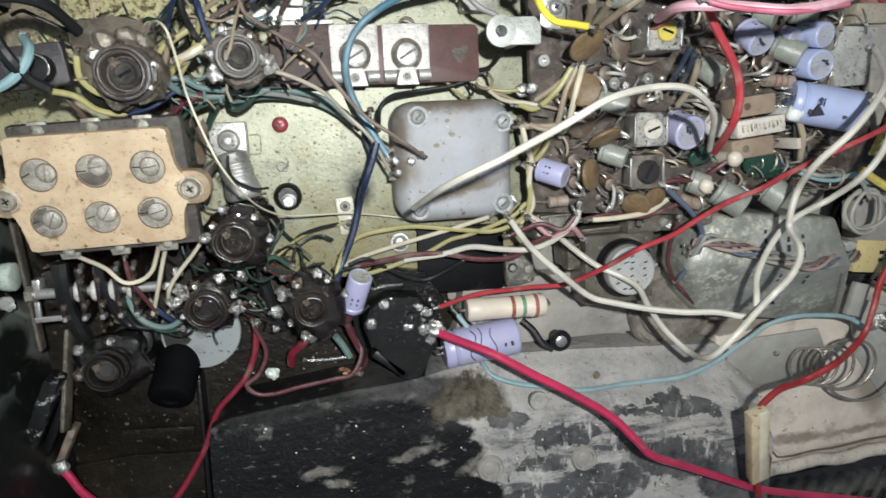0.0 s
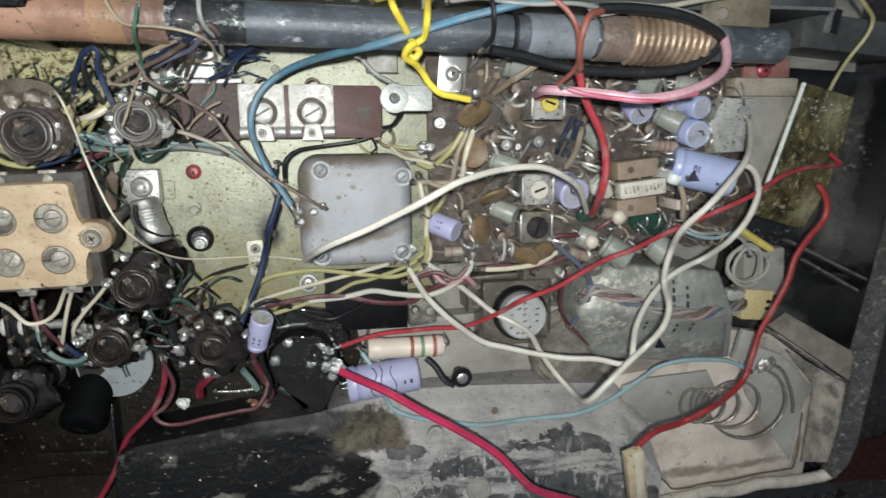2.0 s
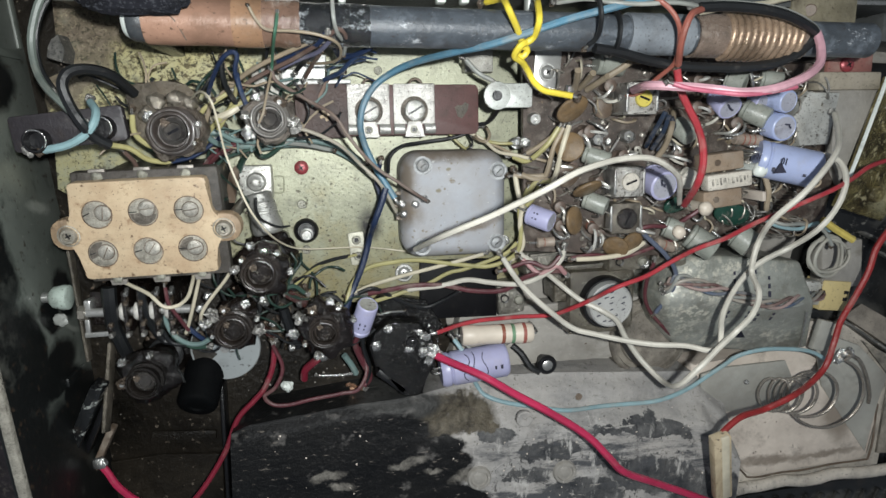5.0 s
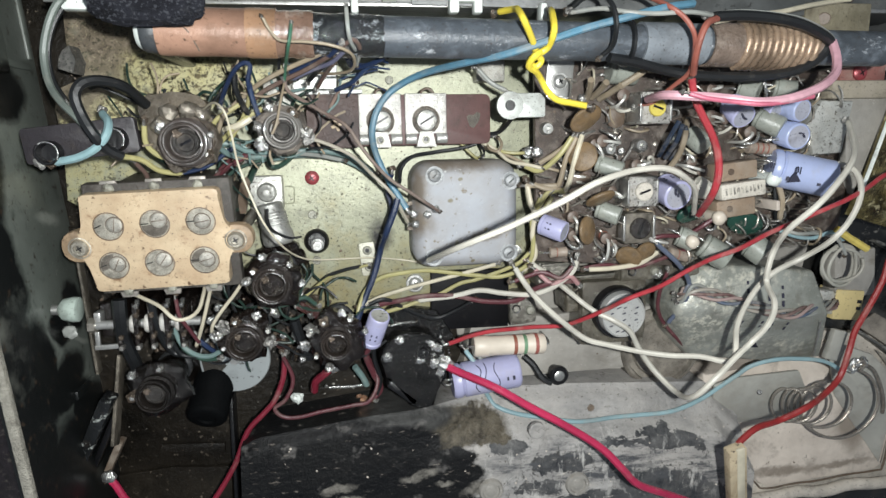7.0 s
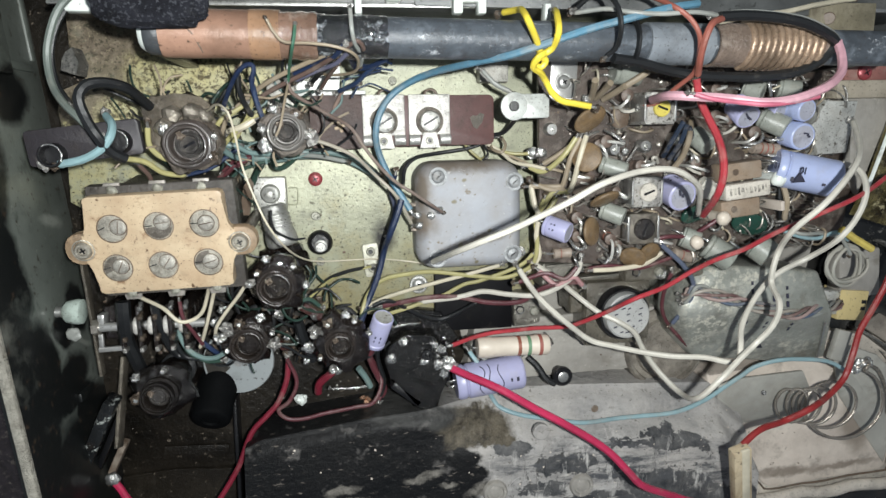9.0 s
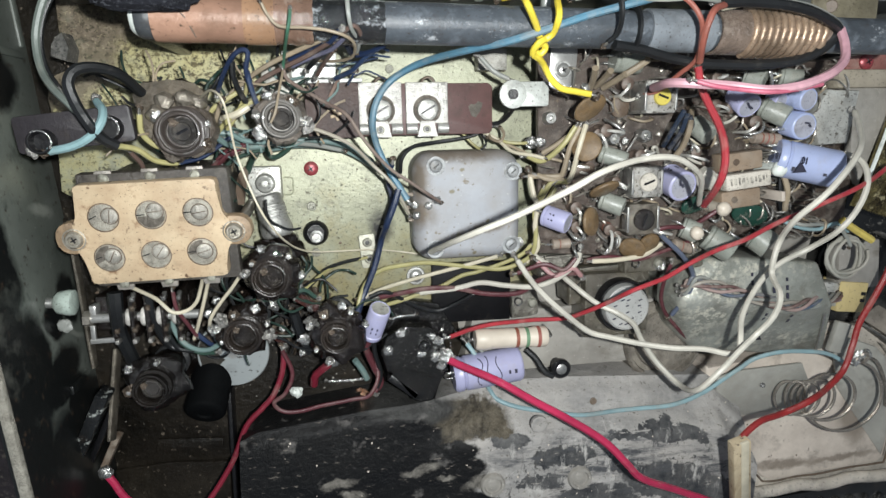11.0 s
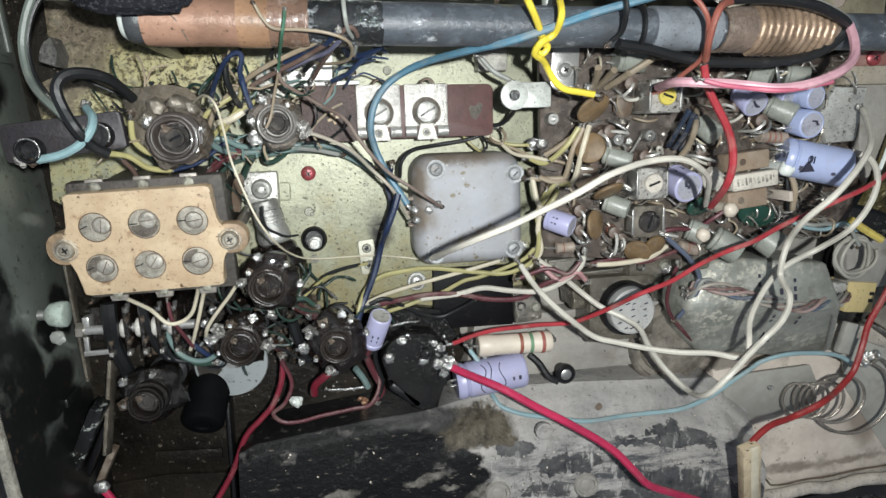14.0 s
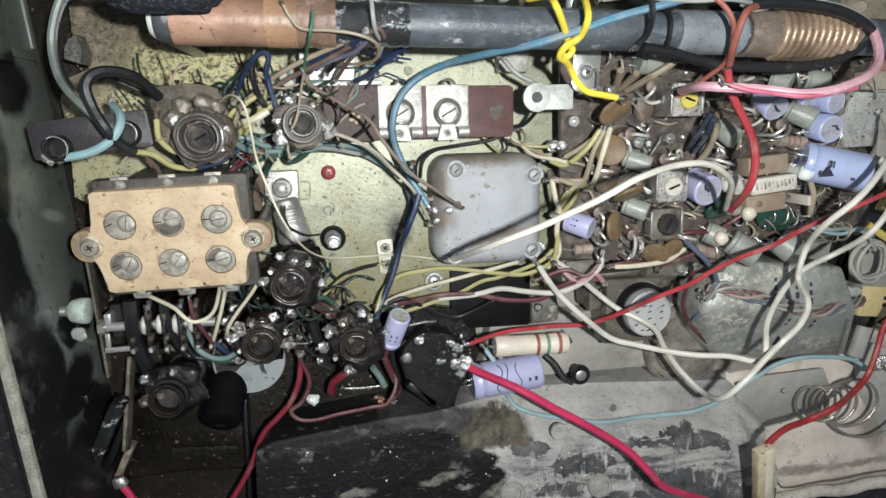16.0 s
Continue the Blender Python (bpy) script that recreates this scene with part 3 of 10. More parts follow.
WALLMAT = mat("green_black_shell", (0.165, 0.182, 0.162), 0.38, 0, 0.2, 0.08, 0.15, 0.12, 60, dust_color=(0.20, 0.215, 0.185), extra=shell_look)
def side_look(m, col):
    """Glossy black plastic with grey dust settled in patches and scattered flecks."""
    haze = mix(m, noise_fac(m, 130, 0.42, 0.62, 9, 0.06, 0.75, 7.0), (0.040, 0.040, 0.038), (0.125, 0.120, 0.108))
    col = mix(m, patches(m, ((143, 8, 9, 12, -15), (152, 24, 4, 10, 0), (150, -4, 6, 8, 0), (136, -36, 14, 5, -25), (128, -22, 8, 4, -20), (146, -46, 8, 5, -30), (120, -100, 40, 5, 4)), 0.016, 60, 0.5), col, haze)
    fleck = mix(m, noise_fac(m, 560, 0.60, 0.625, 5, 0.015, 0.7, 27.0), col, (0.22, 0.21, 0.19))
    return mix(m, patches(m, ((136, -13, 9, 7, -25), (122, -8, 6, 5, 0), (152, 16, 6, 8, 0)), 0.012, 80, 0.5), col, fleck)


SIDEMAT = mat("dusty_black_shell", (0.012, 0.0125, 0.0125), 0.24, 0, 0.2, 0.04, 0.2, 0.3, 150, 0.0, dust_color=(0.12, 0.11, 0.10), extra=side_look)
RAILMAT = mat("grey_rail", (0.085, 0.089, 0.088), 0.4, 0.2, 0.5, 0.22, 0.3, 0.25, 130, dirt=(0.022, 0.022, 0.02), dust_color=(0.21, 0.205, 0.19))
def rim_look(m, col):
    """Dark plastic showing through the dust, and pale chips along the edge."""
    col = mix(m, noise_fac(m, 160, 0.44, 0.58, 8, 0.05, 0.75, 3.0), col, (0.055, 0.056, 0.055))
    col = mix(m, noise_fac(m, 1100, 0.53, 0.57, 5, 0.03, 0.7, 13.0), col, (0.035, 0.035, 0.034))
    return mix(m, noise_fac(m, 620, 0.60, 0.63, 6, 0.02, 0.7, 23.0), col, (0.40, 0.375, 0.33))


RIM = mat("worn_rim", (0.17, 0.165, 0.15), 0.5, 0, 0.2, 0.15, 1.0, 0.3, 400, dust_color=(0.28, 0.265, 0.235), extra=rim_look)
CLOTH = mat("dark_woven_cloth", (0.020, 0.016, 0.020), 0.95, 0, 0.2, 0.15, 0.6, 0.3, 900)
CLOTHRED = mat("red_woven_cloth", (0.075, 0.018, 0.013), 0.95, 0, 0.2, 0.1, 0.6, 0.3, 900)

bm = bmesh.new()
sheet(bm, ((-1500, -1500, -20), (1500, -1500, -20), (1500, 1500, -20), (-1500, 1500, -20)), 60, 60, lambda x, y: 0.4 * noise.noise(Vector((x, y, 0)) * 0.02))
tagged(new("table_cover", to_mesh("table_cover", bm, CLOTH)), "dark woven cloth spread under the radio", "cloth", kind="structure")
bm = bmesh.new()
sheet(bm, ((175, -99, -16), (260, -104, -16), (260, -70, -16), (176, -86, -16)), 30, 30, lambda x, y: 2.0 * noise.noise(Vector((x, y, 3)) * 0.06))
bmesh.ops.solidify(bm, geom=bm.faces[:], thickness=1.2)
thing("folded_cloth", "dark red woven cloth lying beside the case", "cloth", bm, CLOTHRED)

# shell: floor, walls and rims
bm = bmesh.new()
slab(bm, [(-92, -97), (158, -88), (152, 74), (-98, 66)], -12, -8, 0.8)
tagged(new("floor", to_mesh("floor", bm, DUSTY)), "dusty inside face of the radio front panel", "panel", kind="structure")

# Dark slab covering the pale floor in the gap beside the chassis.
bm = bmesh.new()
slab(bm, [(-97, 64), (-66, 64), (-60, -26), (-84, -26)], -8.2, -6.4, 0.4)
tagged(new("side_gap_slab", to_mesh("side_gap_slab", bm, FLOORMAT)), "dark slab over the floor between side wall and chassis", "panel", kind="structure")
bm = bmesh.new()
box(bm, (-87.2, -17, 11), (3.2, 185, 42), rz=6.6, bevel=0.8)
left = tagged(new("wall_left", to_mesh("wall_left", bm, WALLMAT)), "green-black plastic side wall of the case, scuffed", "case wall", kind="structure")
bm = bmesh.new()
box(bm, (-86.4, -17, 32.4), (2.0, 182, 1.8), rz=6.6, bevel=0.6)
part("rim", bm, mat("pale_worn_edge", (0.30, 0.285, 0.24), 0.6, 0, 0.5, 0.4, 0.9, 0.25, 450, dust_color=(0.42, 0.40, 0.34)), left, "pale worn edge of the side wall")
bm = bmesh.new()
box(bm, (-91.6, 46, 19), (2.0, 34, 18), rz=6.6, bevel=0.5)
part("raised_panel", bm, WALLMAT, left)
bm = bmesh.new()
box(bm, (-90.8, 46, 19), (1.6, 24, 10), rz=6.6, bevel=0.5)
part("inner_panel", bm, RIM, left)
for y, z, sy, sz in ((44, -4.2, 22, 2.0), (31.5, 4, 1.8, 15)):
    bm = bmesh.new()
    box(bm, (-85.7 - 0.1157 * (y + 17), y, z), (1.2, sy, sz), rz=6.6, bevel=0.4)
    part("ridge", bm, WALLMAT, left)
for y, z in ((-42, 4), (-52, -1)):
    bm = bmesh.new()
    box(bm, (-85.3 - 0.115 * (y + 17), y, z), (1.0, 2.2, 10), rz=6.6, bevel=0.4)
    part("rib", bm, WALLMAT, left)

def ease(a, b, x):
    k = min(1, max(0, (x - a) / (b - a)))
    return k * k * (3 - 2 * k)


def ledge_front(x):
    """The ledge's front edge, bowed back at its left end."""
    return float(np.interp(x, (-46.5, -42.8, -16.5, 14, 38, 80, 92), (-56.5, -54.4, -50.2, -47.4, -47.2, -48.5, -60)))


def ledge_height(x, d):
    k = ease(-8, 26, x)
    steep = 9.6 + 1.9 * ease(0.2, 2.8, d)
    gentle = 1.5 + 3.5 * ease(0, 5, d) + 6.5 * ease(6, 13, d)
    return steep * (1 - k) + gentle * k + 0.12 * noise.noise(Vector((x, d, 0)) * 0.4)


bm = bmesh.new()
rows = []
for i in range(93):
    x = -46.5 + 1.5 * i
    f = ledge_front(x)
    rows.append([bm.verts.new((x, f + 0.4, -8))])
    for d in [0, 0.3, 0.7, 1.2, 1.8, 2.5, 3.5, 5, 6.5, 8, 9.5, 11, 12.5, 14, 17, 21, 26, 32, 40]:
        rows[-1].append(bm.verts.new((x, f - d, ledge_height(x, d))))
    rows[-1].append(bm.verts.new((x, f - 40, -8)))
for a, b in zip(rows, rows[1:]):
    for k in range(len(a) - 1):
        bm.faces.new((a[k], b[k], b[k + 1], a[k + 1]))
bm.faces.new(rows[0])
bm.faces.new(rows[-1][::-1])
tagged(new("ledge", to_mesh("ledge", bm, LEDGE)), "battery ledge with flaking black paint and pale dust", "ledge", kind="structure")
bm = bmesh.new()
for pts in (((22.8, -62.4), (37.6, -61.2), (44.9, -59.9), (59, -58.9)), ((23, -62.5), (23.3, -66), (22.4, -71)), ((22.4, -71), (28, -70.9), (35, -70.4)), ((29, -62.4), (28.8, -68.4)), ((35, -61.8), (35.3, -67.8)), ((42.5, -61), (43.2, -66.5), (46.5, -69)), ((59, -59.2), (59.6, -66.2)), ((64.6, -59), (64.9, -62.2), (69.8, -62.6)), ((48, -62.5), (53.5, -63.2), (56, -65.2)), ((61, -64.6), (66, -63.8), (72.5, -64.6)), ((18.5, -70.8), (20.6, -68.4), (22.2, -67.6))):
    tube(bm, [(x, y, 11.45) for x, y in pts], 0.24, 6, 5, 0.35)
tagged(new("ledge_ribs", to_mesh("ledge_ribs", bm, LEDGE)), "low moulded ribs along the ledge", "rib", kind="structure")
# step in front of the ledge
bm = bmesh.new()
slab(bm, [(9, -47), (76, -44), (76, -26), (12, -30)], -8, -2, 0.5)
tagged(new("shelf", to_mesh("shelf", bm, DUSTY)), "dusty grey shelf between chassis and ledge", "shelf", kind="structure")
for p in ((39.0, -71.3, 11.8), (15.5, -71.4, 11.8)):
    ob = thing("screw_boss", "dusty round screw boss moulded in the ledge", "boss", group="bosses on the ledge", m=at(p))
    bm = bmesh.new()
    lathe(bm, (0, 0, -1), (0, 0, 0.8), [(0, 3.3), (0.8, 3.2), (1, 2.9), (1, 2.3), (0.7, 2.1), (0.7, 0)], 24)
    part("ring", bm, DUSTY, ob)
    bm = bmesh.new()
    lathe(bm, (0, 0, -0.6), (0, 0, 0.5), [(0, 1.6), (0.8, 1.6), (1, 1.1), (1, 0)], 16)
    part("plug", bm, DUSTY, ob)
for p, r in (((44.3, -53.1, 5.2), 1.0), ((27.2, -55.6, 11.6), 2.2)):
    bm = bmesh.new()
    lathe(bm, Vector(p) - Vector((0, 0, 1)), Vector(p) + Vector((0, 0, 0.15)), [(0, r), (0.9, r), (1, r * 0.85), (0.9, r * 0.7), (0.9, 0)], 20)
    thing("moulding_mark", "shallow round moulding mark in the ledge", "moulding mark", bm, LEDGE if r > 2 else UMBER, group="moulding marks")
# divider to the left of the ledge
bm = bmesh.new()
box(bm, (-50.0, -66, -4), (1.0, 36, 8), rz=1, bevel=0.3)
tagged(new("divider", to_mesh("divider", bm, BLACK)), "thin black plastic divider rib", "rib", kind="structure")

# battery bay with its raised tray
def seams(m, col):
    """Brown dirt lying in patches and lines on the dust."""
    col = mix(m, noise_fac(m, 50, 0.46, 0.64, 8, 0.06, 0.65, 18.0), col, (0.43, 0.37, 0.315))
    col = mix(m, noise_fac(m, 120, 0.57, 0.66, 9, 0.04, 0.75, 8.0), col, (0.27, 0.235, 0.20))
    col = mix(m, patches(m, ((92, -71.5, 5, 2.6, -35), (107, -79.5, 14, 1.4, 2), (128, -78.5, 12, 1.0, 4), (132, -66, 5, 8, 20)), 0.007, 130, 0.4), col, (0.25, 0.21, 0.17))
    return mix(m, noise_fac(m, 480, 0.66, 0.70, 6, 0.03, 0.7, 28.0, (1.6, 0.6, 1)), col, (0.12, 0.10, 0.08))


TRAY = mat("dusty_tray", (0.66, 0.585, 0.505), 0.7, 0, 0.12, 0.2, 0.35, 0.12, 110, 0.0, dust_color=(0.68, 0.60, 0.52), extra=seams)
FLAP = mat("scuffed_grey_fibre", (0.355, 0.348, 0.312), 0.5, 0, 0.2, 0.2, 0.3, 0.12, 120, 0.0, dust_color=(0.41, 0.39, 0.345), extra=lambda m, col: mix(m, noise_fac(m, 70, 0.50, 0.64, 9, 0.05, 0.7, 6.0), col, (0.25, 0.235, 0.205)))
bm = bmesh.new()
slab(bm, [(80, -46.5), (111, -44), (118.7, -37.4), (135.5, -43.4), (147, -53.4), (145.3, -62.7), (145.3, -79.5), (143, -81.3), (106, -84.6), (102.5, -83.2), (90.5, -71.4), (83.6, -65.2)], -8, 0, 0.9)
tray = thing("battery_tray", "dusty grey battery tray with a raised lip", "battery tray")
part("tray_floor", bm, TRAY, tray)
MOTTLED = mat("mottled_dusty_plastic", (0.52, 0.475, 0.41), 0.55, 0, 0.5, 0.3, 0.6, 0.25, 150, dirt=(0.06, 0.055, 0.05), dust_color=(0.52, 0.46, 0.40), extra=lambda m, col: mix(m, noise_fac(m, 85, 0.56, 0.62, 9, 0.05, 0.7, 17.0), col, (0.12, 0.112, 0.10)))
bm = bmesh.new()
slab(bm, [(84, -66), (100, -88.5), (125, -87.8), (150, -85.8), (150, -78), (150, -62), (152, -44), (142, -38), (118, -35)], -8, -0.5, 0.4)
part("flange", bm, MOTTLED, tray, "mottled dusty flange round the tray")
bm = bmesh.new()
tube(bm, [(85, -66.6, 0.0), (90.5, -71.9, 0.0), (101.5, -82.9, 0.0), (106, -84.9, 0.0), (124, -83.2, 0.0), (142.5, -81.7, 0.0), (145.6, -79.5, 0.0), (145.6, -62.7, 0.0)], 0.3, 6, 5, 0.4)
part("seam", bm, UMBER, tray, "dark dirty seam round the tray")


def plate(corners, thick):
    """Flat plate through corner points, with its thickness below."""
    bm = bmesh.new()
    q = [Vector(c) for c in corners]
    n = (q[1] - q[0]).cross(q[2] - q[0]).normalized()
    if n.z < 0:
        n = -n
    hi = [bm.verts.new(c) for c in q]
    lo = [bm.verts.new(c - n * thick) for c in q]
    bm.faces.new(hi)
    bm.faces.new(lo[::-1])
    for i in range(len(q)):
        j = (i + 1) % len(q)
        bm.faces.new((lo[i], lo[j], hi[j], hi[i]))
    bmesh.ops.bevel(bm, geom=bm.edges[:], offset=min(0.3, thick * 0.3), segments=2, profile=0.5, affect="EDGES", clamp_overlap=True)
    return bm


part("flap", plate(((81.1, -48.6, 4.5), (86.5, -46.7, 4.8), (107.0, -45.1, 5.0), (114.4, -54.5, 1.5), (111.9, -60.8, 0.1), (84.3, -63.6, 0.1)), 0.9), FLAP, tray, "grey fibre flap leaning at the back of the tray")
part("end_plate", plate(((114.7, -36.0, 5.0), (130.1, -41.0, 5.5), (143.1, -51.5, 4.0), (143.0, -61.0, 2.4), (143.7, -78.8, 0.3), (124.2, -55.6, 0.3)), 0.9), FLAP, tray, "grey contact plate behind the spring")
bm = bmesh.new()
box(bm, (116.3, -37.1, 6.0), (4.5, 9, 2.0), rz=-12, bevel=0.4)
part("plate_tab", bm, FLAP, tray)
bm = bmesh.new()
cyl(bm, (96.6, -52.0, 3.0), (95.9, -51.5, 4.0), 0.7, 10)
part("hole", bm, BLACK, tray, "small dark hole")

bm = bmesh.new()
slab(bm, [(60, -99), (60, -94), (80, -92.5), (104, -90.6), (149, -86.8), (160, -86.0), (164, -99)], -14, 0.5, 0.8)
lower = tagged(new("wall_bottom", to_mesh("wall_bottom", bm, SIDEMAT)), "dark lower wall of the case", "case wall", kind="structure")
bm = bmesh.new()
tube(bm, [(75.1, -90.0, 0.5), (87.7, -88.5, 0.8), (102.5, -87.4, 1.2), (125.3, -85.5, 2.0), (148.3, -83.1, 3.5), (154.4, -80.4, 5.0)], 1.8, 10, 5, 0.9)
part("rim", bm, MOTTLED, lower, "pale dusty rim")
for k in range(14):
    bm = bmesh.new()
    box(bm, (96 + 5.2 * k, -99, 1.0), (1.4, 16, 1.2), rz=-22, bevel=0.3)
    part("grille_rib", bm, SIDEMAT, lower)
bm = bmesh.new()
slab(bm, [(162.4, 40), (157.6, -2), (152.8, -40), (151.0, -70), (150.6, -78), (152.5, -80.2), (156.0, -76), (159, -44), (161.3, -21), (165.2, 40)], -14, 6.3, 0.5)
right = tagged(new("wall_right", to_mesh("wall_right", bm, SIDEMAT)), "black plastic side wall with moulded ribs", "case wall", kind="structure")
bm = bmesh.new()
ys = list(range(38, -72, -3))
inner = [(float(np.interp(y, (-72, -40, -2, 40), (150.4, 152.6, 157.2, 162.0))) + 0.4 * noise.noise(Vector((y * 0.2, 0, 0))), y) for y in ys]
outer = [(float(np.interp(y, (-72, -44, -21, 40), (157.6, 159.6, 161.6, 165.5))) + 0.4 * noise.noise(Vector((y * 0.3, 5, 0))), y) for y in ys]
slab(bm, inner + [(150.2, -78.0), (152.5, -80.5), (156.4, -76.0)] + outer[::-1], 6.2, 9.2, 0.7)
part("rim", bm, RIM, right, "grey worn rim")
for a, b in (((133.0, -8.2, -1.5), (158.2, -19.7, 6.0)), ((140.2, -14.2, -2.4), (159.2, -24.5, 5.0)), ((127.5, -34.0, 1.2), (151.1, -49.0, 8.8))):
    a, b = Vector(a), Vector(b)
    part("rib", plate((a, b, Vector((b.x, b.y, -5)), Vector((a.x, a.y, -5))), 0.8), RIM, right, "thin pale moulded ridge")
BROWNDUST = mat("brown_dusty_shell", (0.20, 0.175, 0.145), 0.55, 0, 0.5, 0.35, 0.5, 0.25, 240, dirt=(0.05, 0.043, 0.035), dust_color=(0.30, 0.265, 0.22))
part("step", plate(((128.3, -33.5, 0.4), (134.1, -29.8, 0.0), (155.1, -41.5, 8.0), (151.9, -48.7, 8.4)), 1.2), BROWNDUST, right, "brown dusty moulded step")
WEBMAT = mat("dust_streaked_shell", (0.105, 0.102, 0.094), 0.4, 0, 0.4, 0.25, 0.4, 0.2, 200, 0.0, dirt=(0.03, 0.03, 0.028), dust_color=(0.27, 0.245, 0.21), extra=lambda m, col: mix(m, noise_fac(m, 70, 0.47, 0.58, 9, 0.04, 0.75, 9.0, (1.8, 0.5, 1)), col, (0.42, 0.375, 0.315)))
part("corner_web", plate(((135.3, -41.2, 0.5), (150.4, -49.4, 9.0), (150.1, -62.0, 9.2), (148.6, -74.6, 9.0), (147.6, -79.4, 0.3), (147.0, -53.1, 1.5)), 1.2), WEBMAT, right, "mottled grey web at the corner of the bay")
bm = bmesh.new()
slab(bm, [(112, -36), (140, -43), (149, -53), (149, -84), (156, -86), (163, 40), (126, 40), (118, 8)], -8, -4, 0.6)
tagged(new("side_floor", to_mesh("side_floor", bm, SIDEMAT)), "dark glossy plastic beside the battery bay", "panel", kind="structure")
bm = bmesh.new()
box(bm, (28, 72, 10), (250, 3, 44), rz=2.0, bevel=0.8)
tagged(new("wall_top", to_mesh("wall_top", bm, WALLMAT)), "dark plastic upper wall of the case", "case wall", kind="structure")

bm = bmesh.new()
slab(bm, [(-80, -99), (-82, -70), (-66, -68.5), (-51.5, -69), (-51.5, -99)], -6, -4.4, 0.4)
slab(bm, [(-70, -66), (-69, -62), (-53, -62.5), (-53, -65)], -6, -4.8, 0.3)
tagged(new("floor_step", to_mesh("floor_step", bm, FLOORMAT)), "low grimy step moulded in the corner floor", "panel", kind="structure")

# chassis plate
bm = bmesh.new()
slab(bm, [(-84.5, 2), (-84, 15), (-85.5, 22), (-84.5, 27), (-79, 29), (-78.5, 33), (-82, 36), (-82.5, 58), (112, 62), (110, 33), (29.5, 33), (29.3, -14), (26, -22), (2, -25), (-12, -27), (-24, -25.5), (-36, -24), (-45, -17), (-53, -14), (-60, -4), (-76, -3)], -1.4, 0, 0.25)
chassis = thing("chassis_plate", "yellow-green passivated steel chassis, rusty and speckled", "chassis")
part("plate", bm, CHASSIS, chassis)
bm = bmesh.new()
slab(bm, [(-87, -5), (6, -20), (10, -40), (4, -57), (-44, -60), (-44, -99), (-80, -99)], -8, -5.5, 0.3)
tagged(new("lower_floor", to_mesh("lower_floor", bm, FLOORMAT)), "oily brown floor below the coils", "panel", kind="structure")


DULLRIVET = mat("dull_rivet", (0.34, 0.335, 0.28), 0.45, 0.3, 0.5, 0.15, 0.4, 0.2, 500)


def rivet(p, r, material=DULLRIVET, name="rivet"):
    bm = bmesh.new()
    lathe(bm, (p[0], p[1], -0.2), (p[0], p[1], 0.8), [(0, 0), (0, r), (0.5, r), (0.8, r * 0.85), (0.8, r * 0.5), (1, r * 0.42), (1, 0)], 16)
    return part(name, bm, material, chassis)


for p, r in (((-29.4, -1.1, 0.3), 1.1), ((-28.4, -12.5, 0.3), 1.1), ((-28.7, -1.6, 0.3), 0.5), ((-10.9, 31.5, 0.3), 1.0), ((-28.4, -12.5, 0.3), 0.6)):
    rivet(p, r)


def cross_screw(p, r, material, label, ring=True):
    ob = thing("screw", label, "screw", m=at(p))
    bm = bmesh.new()
    screw_head(bm, (0, 0, 0), r, 1.1)
    part("head", bm, material, ob)
    for a in (35, 125):
        bm = bmesh.new()
        slot(bm, (0, 0, 1.05), r * 0.5, a, 0.35)
        part("slot", bm, BLACK, ob)
    if ring:
        bm = bmesh.new()
        lathe(bm, (0, 0, -0.2), (0, 0, 0.35), [(0, 0), (0, r * 1.4), (0.7, r * 1.4), (1, r * 1.3), (1, 0)], 20)
        part("washer", bm, STEEL, ob)
    return ob


cross_screw((-29.3, 7.9, 0.2), 1.7, RUBY, "red-lacquered cross-head screw in the chassis", False)
cross_screw((-3.8, -18.7, 0.2), 1.7, BRIGHT, "bright cross-head screw with washer on the chassis")
cross_screw((27.8, 31.7, 11.5), 1.6, BRIGHT, "bright cross-head screw holding the board lug")
cross_screw((106.3, 36.8, 12.0), 1.9, RUBY, "red-lacquered cross-head screw on a bracket", False)

# black rubber grommet in the plate
ob = thing("grommet", "black rubber grommet with a steel stud", "grommet", m=at((-28.4, -7.6, 0.0)))
bm = bmesh.new()
lathe(bm, (0, 0, -0.5), (0, 0, 1.8), [(0, 3.0), (0.5, 3.1), (0.9, 2.7), (1, 2.3), (0.7, 2.0), (0.7, 0)], 24)
part("ring", bm, BLACK, ob)
bm = bmesh.new()
lathe(bm, (0, 0, -0.5), (0, 0, 2.6), [(0, 1.6), (0.7, 1.6), (0.75, 1.2), (1, 1.1), (1, 0.5), (0.8, 0.4), (0.8, 0)], 18)
part("stud", bm, STEEL, ob, "steel stud", m=at((0.2, -0.9, 0)))

# small two-hole tag
ob = thing("solder_tag", "white-plated tag with two eyelets on the chassis", "tag", m=at((-15.8, -12.1, 0.4), rz=TURN + 5))
bm = bmesh.new()
slab(bm, rounded(3.9, 8.4, 0.6), 0, 0.7, 0.15)
part("plate", bm, mat("cream_plated_tag", (0.50, 0.49, 0.40), 0.4, 0.2, 0.4, 0.15, 0.3, 0.2, 400), ob)
for y in (-2.0, 2.2):
    bm = bmesh.new()
    lathe(bm, (0, y, 0.4), (0, y, 1.2), [(0, 1.15), (0.6, 1.15), (1, 0.9), (1, 0.6), (0.4, 0.55), (0.4, 0)], 16)
    e = part("eyelet", bm, DULLRIVET, ob)
    bm = bmesh.new()
    cyl(bm, (0, y, 0.5), (0, y, 0.85), 0.56, 12)
    part("bore", bm, BLACK, e)

